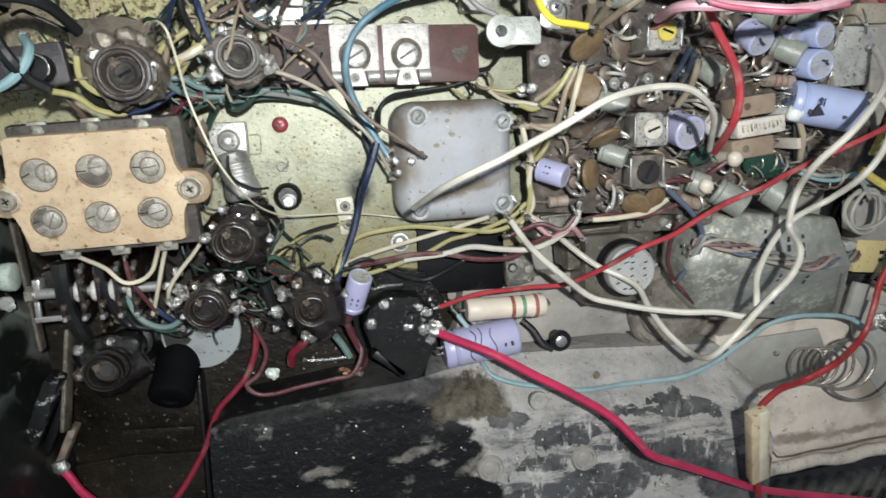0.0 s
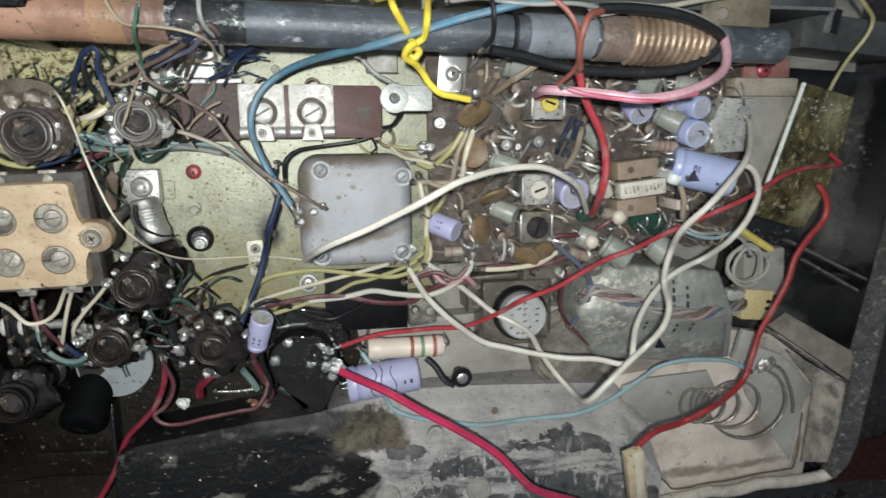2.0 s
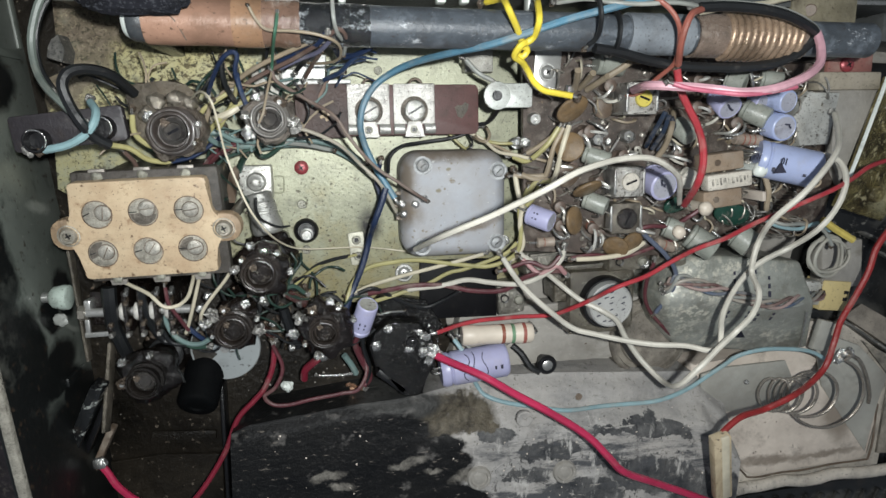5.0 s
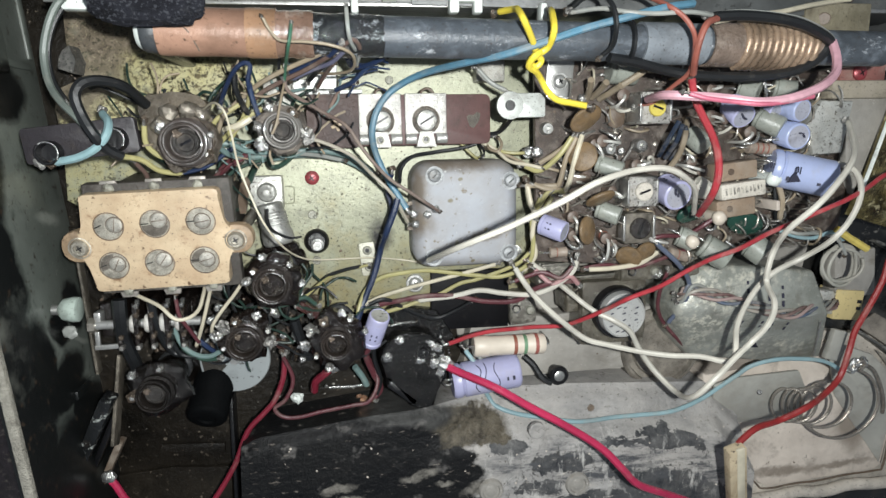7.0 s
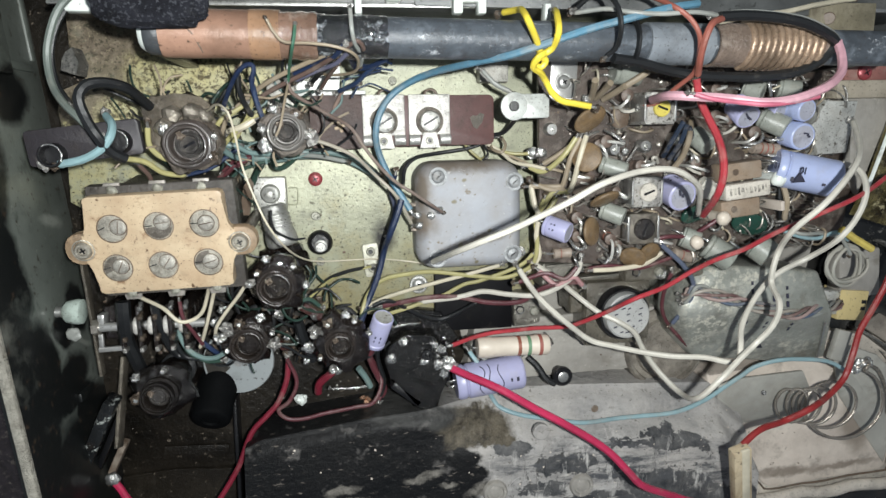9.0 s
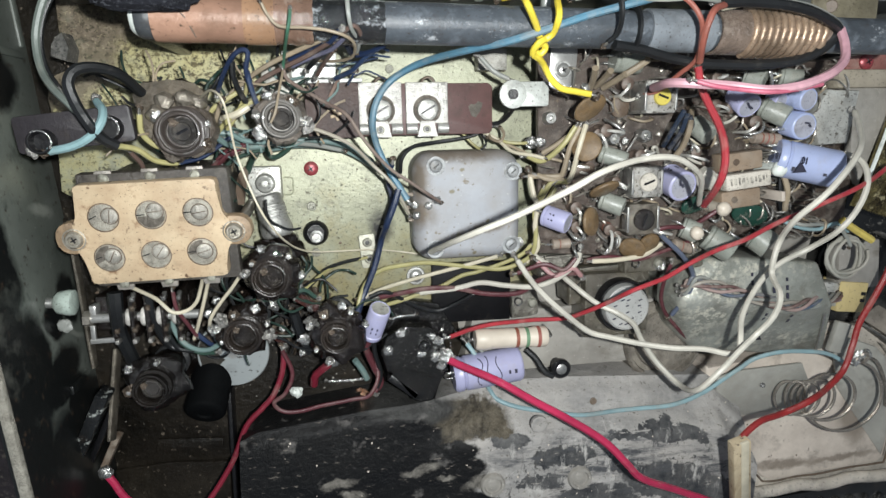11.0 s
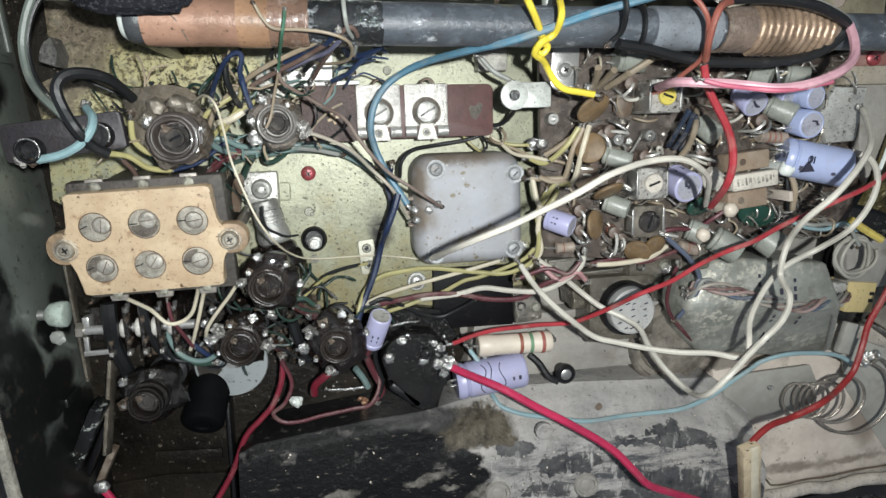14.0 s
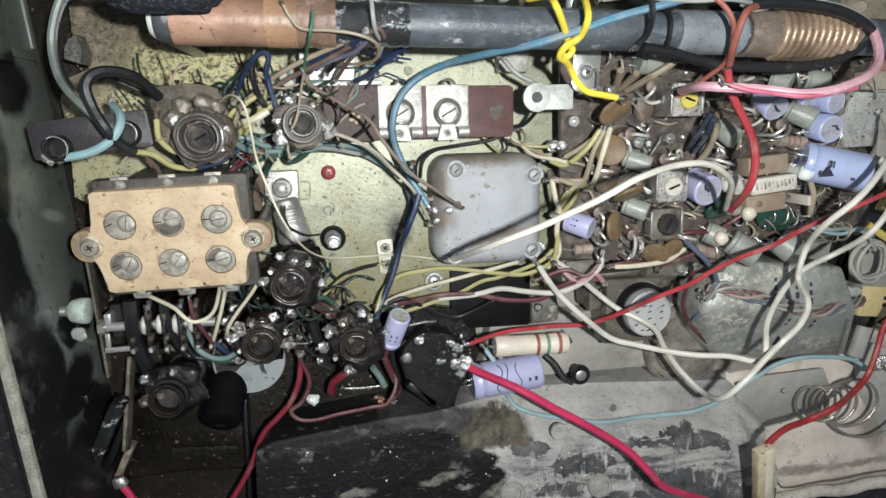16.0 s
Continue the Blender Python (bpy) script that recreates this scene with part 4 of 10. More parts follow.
# ---- trimmer block ----
mat_screw = mat("tarnished_screw_steel", (0.44, 0.41, 0.345), 0.32, 0.55, 0.6, 0.1, 0.4, 0.25, 500)
mat_trim = mat("dull_nickel", (0.40, 0.375, 0.315), 0.45, 0.2, 0.5, 0.15, 0.6, 0.25, 600)
block = thing("trimmer_block", "tan bakelite trimmer block with six slotted screws", "trimmer capacitor", m=at((-58.53, -3.96, 24.2), rx=7.3, ry=-2.5, rz=4.0))
bm = bmesh.new()
slab(bm, [(-12.3, -9.5), (11.7, -9.5), (12.6, -9.2), (12.9, -8.3), (12.9, -4.6), (13.3, -3.5), (14.4, -2.9), (14.4, 2.7), (13.3, 3.1), (12.9, 4.2), (12.9, 9.4), (12.6, 10.3), (11.7, 10.6), (-12.3, 10.6), (-13.2, 10.3), (-13.5, 9.4), (-13.5, 4.4), (-13.9, 3.5), (-14.8, 3.2), (-14.8, -2.8), (-13.9, -3.4), (-13.5, -4.6), (-13.5, -8.3), (-13.2, -9.2)], -2.4, 0, 0.3)
part("top_plate", bm, TAN, block)
EAR = mat("grimy_bakelite_ear", (0.36, 0.255, 0.16), 0.42, 0, 0.65, 0.1, 0.4, 0.3, 320, dirt=(0.035, 0.022, 0.014), dust_color=(0.45, 0.35, 0.24))
for cx, cy, w in ((-14.6, 0.2, 6.4), (14.8, -0.1, 6.0)):
    bm = bmesh.new()
    slab(bm, rounded(7.4, w, 2.8, cx=cx, cy=cy), -2.6, -0.12, 0.3)
    part("ear", bm, EAR, block, "grimy brown fixing ear")
bm = bmesh.new()
DARKBASE = mat("grimy_grey_bakelite", (0.070, 0.062, 0.054), 0.4, 0, 0.5, 0.25, 0.7, 0.35, 220, dirt=(0.02, 0.017, 0.014), dust_color=(0.21, 0.19, 0.16))
box(bm, (0.6, 0.6, -3.9), (28.4, 23.2, 2.8), bevel=0.6)
part("base", bm, DARKBASE, block, "grimy dark bakelite base")
bm = bmesh.new()
box(bm, (0.4, 1.0, -15.5), (24, 18, 20.6), bevel=0.5)
part("pedestal", bm, DARKBASE, block)
for x, y in ((-14.9, 0.0), (15.0, -0.26)):
    bm = bmesh.new()
    lathe(bm, (x, y, -24), (x, y, 0.7), [(0, 1.2), (0.9, 1.2), (0.955, 2.25), (0.972, 2.2), (0.974, 1.95), (0.962, 1.8), (0.985, 1.65), (1, 1.35), (1, 0.95), (0.982, 0.85), (0.982, 0)], 26)
    w = part("mounting_screw", bm, mat_screw, block, "tarnished steel screw with washer")
    for g in (25, 115):
        bm = bmesh.new()
        slot(bm, (x, y, 0.38), 0.75, g, 0.28)
        part("cross_slot", bm, BLACK, w)
TRIMHEAD = mat("worn_nickel_head", (0.42, 0.40, 0.35), 0.36, 0.4, 0.4, 0.12, 0.4, 0.2, 500)
mat_dark = mat("tarnished_nickel", (0.17, 0.15, 0.125), 0.42, 0.4, 0.5, 0.15, 0.6, 0.25, 600)
heads = ((1.25, 0.3, 80), (0.85, 0.75, 5), (0.35, 0.1, 8), (0.7, 0.35, 62), (0.95, 0.7, 52), (0.5, 0.2, 15))
darks = (None, (186, 350), None, (85, 205), None, (80, 190))
for j, y in enumerate((4.07, -4.07)):
    for i, x in enumerate((-8.76, 0.0, 8.76)):
        x -= 0.37 * j
        hx, hy, turn = heads[i + 3 * j]
        bm = bmesh.new()
        lathe(bm, (x, y, -0.3), (x, y, 0.10), [(0, 0), (0, 2.9), (0.9, 2.9), (1, 2.82), (1, 2.72), (0.5, 2.68), (0.5, 0)], 32)
        s = part("trimmer_screw", bm, UMBER, block)
        bm = bmesh.new()
        lathe(bm, (x, y, -0.1), (x, y, 0.14), [(0, 0), (0, 2.66), (0.7, 2.66), (1, 2.55), (1, 0)], 28)
        part("rotor_plate", bm, mat_trim, s)
        if darks[i + 3 * j]:
            lo, hi = darks[i + 3 * j]
            bm = bmesh.new()
            slab(bm, [(x + 2.5 * math.cos(radians(lo + (hi - lo) * q / 12)), y + 2.5 * math.sin(radians(lo + (hi - lo) * q / 12))) for q in range(13)] + [(x, y)], 0.05, 0.22, 0.04)
            part("stator_half", bm, mat_dark, s)
        cx, cy = x + hx, y + hy
        bm = bmesh.new()
        lathe(bm, (cx, cy, 0.0), (cx, cy, 0.18), [(0, 1.72), (1, 1.68), (1, 1.5)], 20)
        part("rotor_edge", bm, UMBER, s)
        bm = bmesh.new()
        lathe(bm, (cx, cy, 0.05), (cx, cy, 0.55), [(0, 1.5), (0.6, 1.5), (0.85, 1.36), (1, 1.0), (1, 0)], 20)
        part("slotted_head", bm, TRIMHEAD, s)
        bm = bmesh.new()
        slot(bm, (cx, cy, 0.47), 1.5, turn, 0.2)
        part("slot", bm, UMBER, s)
        bm = bmesh.new()
        slot(bm, (x - 1.9, y + 0.15, 0.14), 0.9, turn * 0.3, 0.2)
        part("notch", bm, BLACK, s)
TABMAT = mat("dull_plated_tab", (0.42, 0.39, 0.35), 0.4, 0.4, 0.45, 0.15, 0.3, 0.2, 400)
for x in (-8.4, 0.2, 8.6):
    for y, d in ((11.4, 1), (-10.8, -1)):
        bm = bmesh.new()
        slab(bm, [(x - 2.0, y - 1.2), (x + 2.0, y - 1.2), (x + 1.5, y + 1.2), (x - 1.5, y + 1.2)] if d > 0 else [(x - 1.5, y - 1.2), (x + 1.5, y - 1.2), (x + 2.0, y + 1.2), (x - 2.0, y + 1.2)], -3.3, -2.7, 0.12)
        t = part("tab", bm, TABMAT, block, "plated solder tab")
        bm = bmesh.new()
        blob(bm, (x, y - 0.3 * d, -2.5), 1.0, 0.55, 0.3, 3)
        part("solder", bm, DULLRIVET, t)

# ---- tuning capacitor ----
FLUXED = mat("flux_browned_tin", (0.26, 0.22, 0.18), 0.34, 0.5, 0.5, 0.12, 0.5, 0.25, 600)
CORNERSCREW = mat("dull_corner_screw", (0.30, 0.31, 0.315), 0.42, 0.25, 0.5, 0.15, 0.3, 0.2, 420)
gang = thing("tuning_capacitor", "grey plastic tuning capacitor with four corner screws", "capacitor", m=at((7.2, 0.2, 10.5), rz=TURN))
bm = bmesh.new()
rings = []
for z, inset in ((-11, 0), (-4.2, 0), (-3.4, 0.08), (-2.5, 0.35), (-1.7, 0.8), (-1.0, 1.4), (-0.5, 2.0), (-0.15, 2.6), (0, 3.2)):
    rings.append([bm.verts.new((x, y, z)) for x, y in rounded(26.0 - 2 * inset, 25.8 - 2 * inset, 5.0 - 0.8 * inset, 8)])
for a, b in zip(rings, rings[1:]):
    for k in range(len(a)):
        bm.faces.new((a[k - 1], a[k], b[k], b[k - 1]))
bm.faces.new(rings[0])
bm.faces.new(rings[-1])
part("body", bm, GREYPLASTIC, gang)
for x, y in ((-7.7, 9.6), (10.6, 7.9), (10.2, -9.6), (-8.2, -9.8)):
    bm = bmesh.new()
    lathe(bm, (x, y, -0.4), (x, y, 0.6), [(0, 2.2), (0.45, 2.2), (0.5, 1.7), (0.4, 1.5), (0.8, 1.3), (1, 0.8), (1, 0)], 20)
    s = part("screw", bm, CORNERSCREW, gang, "dull recessed corner screw")
    bm = bmesh.new()
    slot(bm, (x, y, 0.52), 0.9, 40, 0.3)
    part("slot", bm, BLACK, s)
for p in ((-7.6, 1.8), (-9.6, 0.6), (-12.4, -1.6), (-12.8, 0.8)):
    bm = bmesh.new()
    blob(bm, (p[0], p[1], 0.1), 1.0, 0.8)
    part("solder", bm, TIN, gang)
for x, y in ((-13.4, 0), (-13.2, -3), (-13.3, 3)):
    bm = bmesh.new()
    box(bm, (x, y, -3), (1.8, 0.9, 0.4), bevel=0.1)
    part("lug", bm, FLUXED, gang)

# ---- trimmer strip ----
TRIMPLATE = mat("stained_plated_spring", (0.56, 0.545, 0.51), 0.34, 0.45, 0.35, 0.15, 0.4, 0.2, 330, dust_color=(0.62, 0.59, 0.53))
strip = thing("trimmer_strip", "brown paxolin strip carrying two metal trimmer plates", "trimmer capacitor", m=at((-8.2, 22.0, 7), rz=TURN))
bm = bmesh.new()
slab(bm, rounded(42, 11.6, 1.4), -1.6, 0, 0.2)
part("board", bm, PAXOLIN, strip)
bm = bmesh.new()
slab(bm, [(15.2, 0.6), (15.9, -1.6), (16.9, -2.1), (18.2, -0.4), (18.6, 1.2), (17.7, 1.7), (16.8, 0.9), (15.9, 1.1)], -0.3, 0.05)
part("hole", bm, mat("shaded_hole", (0.11, 0.095, 0.075), 0.5, 0.2, 0.6, 0.1, 0.4, 0.3, 400), strip, "ragged hole through the strip")
TRIMSCREW = mat("worn_screw_head", (0.52, 0.52, 0.49), 0.32, 0.5, 0.5, 0.1, 0.4, 0.25, 260, dirt=(0.12, 0.105, 0.09))
for x in (-5.2, 5.4):
    bm = bmesh.new()
    box(bm, (x, 1.4, 0.6), (9.7, 9.2, 0.7), bevel=0.2)
    p = part("trimmer_plate", bm, TRIMPLATE, strip, "bright plated trimmer spring plate")
    bm = bmesh.new()
    lathe(bm, (x, -0.1, 0.7), (x, -0.1, 1.05), [(0, 3.3), (1, 3.25), (1, 0)], 28)
    part("dark_ring", bm, mat_dark, p)
    bm = bmesh.new()
    lathe(bm, (x + 0.1, -0.1, 0.9), (x + 0.1, -0.1, 2.1), [(0, 2.45), (0.5, 2.45), (0.8, 2.25), (0.94, 1.8), (1, 1.2), (1, 0)], 32)
    w = part("screw", bm, TRIMSCREW, p, "domed slotted screw head")
    bm = bmesh.new()
    slot(bm, (x + 0.1, -0.1, 2.05), 2.2, 30, 0.42)
    part("slot", bm, BLACK, w)
    bm = bmesh.new()
    slab(bm, [(x - 1.5, -2.6), (x - 2.4, -6.2), (x + 2.4, -6.2), (x + 1.5, -2.6)], 0.5, 1.3, 0.2)
    f = part("foot", bm, TRIMPLATE, p)
    bm = bmesh.new()
    lathe(bm, (x - 0.2, -4.5, 1.0), (x - 0.2, -4.5, 1.6), [(0, 1.0), (1, 0.95), (1, 0.6), (0.2, 0.5), (0.2, 0)], 16)
    part("eyelet", bm, DULLRIVET, f)
    bm = bmesh.new()
    cyl(bm, (x - 0.2, -4.5, 1.05), (x - 0.2, -4.5, 1.35), 0.52, 10)
    part("bore", bm, BLACK, f)
    for d in (-3.6, 3.6):
        bm = bmesh.new()
        cyl(bm, (x + d - 1.3, -4.3, 0.9), (x + d + 1.3, -4.3, 0.9), 1.2, 18)
        part("curl", bm, TRIMSCREW, p)
    bm = bmesh.new()
    tube(bm, [(x + 0.4 + 1.5 * math.cos(q * 0.52), 5.6 + 1.5 * math.sin(q * 0.52), 0.2) for q in range(7)], 0.32, 6, 4)
    part("wire_eye", bm, UMBER, p, "brown bent wire eye")
bm = bmesh.new()
for g in (20, 110):
    box(bm, (-15.2, -1.0, 0.42), (2.6, 0.7, 0.3), rz=g, bevel=0.15)
part("glue", bm, TAN, strip, "flaked tan glue")
bm = bmesh.new()
slab(bm, rounded(12.6, 12.2, 1.8, cx=-15.6, cy=0.0), -1.7, 0.3, 0.25)
part("grimy_end", bm, mat("grimy_paxolin", (0.085, 0.055, 0.048), 0.5, 0, 0.45, 0.2, 0.5, 0.25, 220, dirt=(0.03, 0.022, 0.02), dust_color=(0.19, 0.155, 0.14)), strip, "grimy brown-violet end of the strip")
for x in (-19, 0, 19):
    bm = bmesh.new()
    cyl(bm, (x, 0, -7), (x, 0, -1.5), 1.4, 12)
    part("stand_off", bm, STEEL, strip)

# white lug at the end of the strip
ob = thing("mounting_lug", "pale grey lug plate with a round hole", "lug", m=at((16.4, 25.6, 20.0), rz=TURN))
bm = bmesh.new()
slab(bm, rounded(8.2, 5.2, 0.6, cx=1.4), -0.8, 0, 0.2)
lathe(bm, (-2.4, 0, -0.8), (-2.4, 0, 0.05), [(0, 3.0), (0.9, 3.0), (1, 2.8), (1, 1.2), (0.1, 1.1), (0.1, 0)], 22)
part("plate", bm, mat("grubby_pale_lug", (0.50, 0.52, 0.49), 0.4, 0.1, 0.45, 0.15, 0.2, 0.15, 330), ob)
bm = bmesh.new()
lathe(bm, (-2.4, 0, -0.2), (-2.4, 0, 0.1), [(0, 1.15), (1, 1.1), (1, 0)], 16)
part("hole", bm, BLACK, ob)
bm = bmesh.new()
box(bm, (3, 0, -10), (3, 3, 18.6), bevel=0.3)
part("post", bm, STEEL, ob)

# ---- ferrite rod aerial ----
A, B = Vector((-58.5, 36.1, 28)), Vector((97.0, 40.0, 28))


def along(s):
    return A + (B - A) * s


rod = thing("ferrite_rod", "dark ferrite aerial rod with copper windings", "aerial rod")
bm = bmesh.new()
cyl(bm, along(0.006), along(1), 3.72, 28)
part("core", bm, FERRITE, rod)
bm = bmesh.new()
lathe(bm, along(0.004), along(0.024), [(0, 0), (0, 3.6), (0.2, 3.95), (0.8, 3.95), (1, 3.6)], 24)
part("end_cap", bm, mat("dark_grey_collar", (0.05, 0.055, 0.06), 0.4, 0, 0.3, 0.2, 0.2, 0.2, 250), rod, "dark grey end collar")
bm = bmesh.new()
lathe(bm, along(-0.002), along(0.009), [(0, 0), (0, 2.9), (0.4, 3.45), (1, 3.6)], 22)
part("white_end", bm, WHITE, rod, "white end face of the rod")
bm = bmesh.new()
lathe(bm, along(0.022), along(0.128), [(0, 3.7), (0, 4.35), (0.3, 4.45), (0.6, 4.35), (1, 4.4), (1, 3.7)], 28)
part("copper_sleeve", bm, COPPERTAPE, rod, "copper-brown paper sleeve")
bm = bmesh.new()
tube(bm, [along(q) + Vector((0, dy, math.sqrt(19.2 - dy * dy) - 0.12)) for q, dy in ((0.045, 2.2), (0.052, 0.6), (0.060, -0.6), (0.066, -2.4), (0.069, -3.6))], 0.2, 6, 5, 0.1)
part("crease", bm, UMBER, rod, "dark crease in the paper")
bm = bmesh.new()
lathe(bm, along(0.122), along(0.157), [(0, 3.7), (0, 4.52), (0.5, 4.56), (0.98, 4.5), (1, 3.7)], 28)
part("tape", bm, TAPE, rod, "tan adhesive tape")
bm = bmesh.new()
lathe(bm, along(0.150), along(0.200), [(k / 12, 4.34 + 0.10 * math.sin(k * 1.9)) for k in range(13)] + [(1, 3.6)], 36)
for v in bm.verts:
    v.co += Vector(noise.noise_vector(v.co * 0.6)) * 0.22
part("waxed_wrap", bm, mat("waxed_brown_wrap", (0.20, 0.122, 0.086), 0.2, 0, 0.35, 0.12, 0.5, 0.25, 200, dirt=(0.05, 0.032, 0.024), dust_color=(0.50, 0.42, 0.36), coat=0.6, extra=lambda m, col: mix(m, noise_fac(m, 190, 0.56, 0.64, 8, 0.04, 0.7, 5.0), col, (0.38, 0.32, 0.27))), rod, "waxed brown wrap with dusty smears")
bm = bmesh.new()
lathe(bm, along(0.199), along(0.285), [(k / 40, 3.98 + 0.16 * noise.noise(Vector((k * 0.7, 3, 1)))) for k in range(41)], 40)
for v in bm.verts:
    v.co += Vector(noise.noise_vector(v.co * 0.9)) * 0.3
part("waxed_section", bm, mat("mottled_black_wax", (0.020, 0.022, 0.024), 0.18, 0.0, 0.2, 0.1, 0.8, 0.4, 300, dust_color=(0.30, 0.34, 0.37), coat=0.8, extra=lambda m, col: mix(m, noise_fac(m, 240, 0.555, 0.61, 9, 0.02, 0.75, 5.0, (0.7, 1, 1)), col, (0.42, 0.45, 0.47))), rod, "black waxed stretch with white flakes")
bm = bmesh.new()
lathe(bm, along(0.284), along(0.575), [(0, 3.7), (0, 3.86), (0.3, 3.9), (0.31, 3.82), (0.62, 3.86), (1, 3.82), (1, 3.7)], 26)
part("black_sleeve", bm, FERRITE, rod)
bm = bmesh.new()
lathe(bm, along(0.625), along(0.715), [(0, 3.7), (0, 4.2), (0.5, 4.25), (1, 4.2), (1, 3.7)], 26)
part("paper_sleeve", bm, GREYPAPER, rod, "grey paper sleeve")
bm = bmesh.new()
lathe(bm, along(0.72), along(0.885), [(0, 4.0), (0, 4.5), (1, 4.5), (1, 4.0)], 26)
part("coil_former", bm, mat("waxed_former", (0.23, 0.175, 0.14), 0.25, 0, 0.45, 0.25, 0.6, 0.3, 240, dirt=(0.07, 0.05, 0.04), dust_color=(0.40, 0.34, 0.28)), rod, "waxed brown paper former")
bm = bmesh.new()
axis = (B - A).normalized()
u = axis.cross(Vector((0, 0, 1))).normalized()
w = u.cross(axis)
turns = 11
pts = []
for i in range(turns * 12 + 1):
    a = 2 * math.pi * i / 12
    pts.append(along(0.765 + 0.112 * i / (turns * 12)) + 4.5 * (math.cos(a) * u + math.sin(a) * w))
tube(bm, pts, 0.74, 10, 1)
part("copper_winding", bm, mat("tarnished_copper", (0.37, 0.265, 0.185), 0.27, 0.45, 0.4, 0.22, 0.25, 0.3, 260, dirt=(0.12, 0.08, 0.055), dust_color=(0.36, 0.28, 0.21)), rod, "bright copper wire turns")
bm = bmesh.new()
for s in (0.603,):
    lathe(bm, along(s), along(s + 0.006), [(0, 4.0), (0.2, 4.9), (0.8, 4.9), (1, 4.0)], 20)
part("cord", bm, V_BLACK, rod, "black tie cord")
for s in (0.012, 0.965):
    q = along(s)
    bm = bmesh.new()
    box(bm, (q.x, q.y, 12), (3, 7, 25), rz=TURN, bevel=0.5)
    part("stand", bm, BLACK, rod)

# black foam lump at the rod's left end
bm = bmesh.new()
geo = bmesh.ops.create_icosphere(bm, subdivisions=5, radius=1)
for v in geo["verts"]:
    q = v.co.copy()
    k = 1 + 0.10 * noise.noise(q * 2.2) + 0.05 * noise.noise(q * 9) + 0.03 * noise.noise(q * 25)
    v.co = Vector((math.copysign(abs(q.x) ** 0.6, q.x) * 9.4 * k, math.copysign(abs(q.y) ** 0.7, q.y) * 4.6 * k, q.z * 3.6 * k))
thing("foam_pad", "lump of black felt pressed on the rod end", "felt pad", bm, FELT, m=at((-55.0, 40.4, 36.0), rz=1))

for p, sz, label in (((12.9, 34.2, 3.0), (7, 5, 4), "pale plated bracket under the blue wire"), ((-70.0, 41.9, 25.0), (5, 5, 3), "white plastic block at the case corner"), ((-35.8, 25.1, 6.0), (6, 10, 12), "grimy plated bracket beside a coil")):
    bm = bmesh.new()
    box(bm, p, sz, rz=TURN, bevel=0.4)
    thing("bracket", label, "bracket", bm, WHITE if "white" in label else mat("grimy_bracket_plate", (0.42, 0.41, 0.37), 0.45, 0.3, 0.5, 0.3, 0.4, 0.2, 350))

bm = bmesh.new()
slab(bm, [(-81.6, 30.6), (-78.4, 29.9), (-77.9, 32.6), (-79.0, 35.6), (-80.4, 34.4), (-81.2, 33.2)], 1, 6.5, 0.3)
for v in bm.verts:
    v.co += Vector(noise.noise_vector(v.co * 0.7)) * 0.35
thing("plastic_chip", "broken pale plastic edge at the chassis notch", "chip", bm, RIM)

BLEACHED = mat("bright_zinc_plate", (0.70, 0.71, 0.68), 0.42, 0.15, 0.15, 0.08, 0.15, 0.12, 260, extra=speckle((0.10, 0.085, 0.065), 700, 0.68, 3.0))
ob = thing("bracket", "bright zinc bracket behind the trimmer strip", "bracket")
bm = bmesh.new()
slab(bm, [(-35.0, 28.2), (-23.4, 28.6), (-23.2, 33.9), (-26.5, 34.6), (-35.2, 34.0)], 1.0, 5.2, 0.3)
part("plate", bm, BLEACHED, ob)
bm = bmesh.new()
box(bm, (-25.3, 27.7, 6.4), (15.6, 0.9, 2.6), rz=3.5, bevel=0.25)
part("flange", bm, BLEACHED, ob, "bright upturned edge")
bm = bmesh.new()
cyl(bm, (-30.8, 31.6, 5.0), (-30.8, 31.6, 5.9), 1.3, 16)
part("rivet", bm, DULLRIVET, ob)

# ---- upper rail ----
rail = thing("dial_rail", "grimy grey dial rail with white nylon clips", "rail")
bm = bmesh.new()
box(bm, (20, 53.2, 10), (196, 14, 18), rz=TURN, bevel=0.6)
part("channel", bm, RAILMAT, rail)
bm = bmesh.new()
box(bm, (20, 46.4, 19.0), (196, 0.9, 0.8), rz=TURN, bevel=0.2)
part("lower_flange", bm, STEEL, rail)
bm = bmesh.new()
box(bm, (20, 50.8, 19.2), (196, 0.7, 0.6), rz=TURN, bevel=0.2)
part("groove", bm, BLACK, rail)
bm = bmesh.new()
box(bm, (-37.0, 46.8, 21.0), (31, 4.2, 1.4), rz=TURN, bevel=0.3)
part("scale_strip", bm, ALU, rail, "bright metal scale strip")
for p, sx, sy in (((-19.6, 44.0, 21.0), 1.5, 3.4), ((-12.6, 46.7, 21.0), 3.0, 3.0), ((0.6, 45.5, 21.0), 2.0, 4.0), ((5.6, 45.6, 21.0), 1.8, 3.8), ((3.0, 46.7, 21.0), 6.5, 1.8), ((19.7, 44.8, 21.0), 1.4, 3.4)):
    bm = bmesh.new()
    box(bm, p, (sx, sy, 3.2), rz=TURN, bevel=0.4)
    part("clip", bm, WHITE, rail, "white nylon clip")
bm = bmesh.new()
slab(bm, [(-8, 45), (92, 48), (92, 62), (-8, 60)], 19, 20.2, 0.2)
part("backing_plate", bm, RAILMAT, rail)
bm = bmesh.new()
box(bm, (90.9, 46.4, 20.0), (17, 9, 1.4), rz=TURN, bevel=0.3)
t = part("tan_plate", bm, mat("olive_fibre", (0.17, 0.15, 0.10), 0.55, 0, 0.4, 0.3, 0.4, 0.2, 220, dust_color=(0.30, 0.27, 0.20)), rail)
bm = bmesh.new()
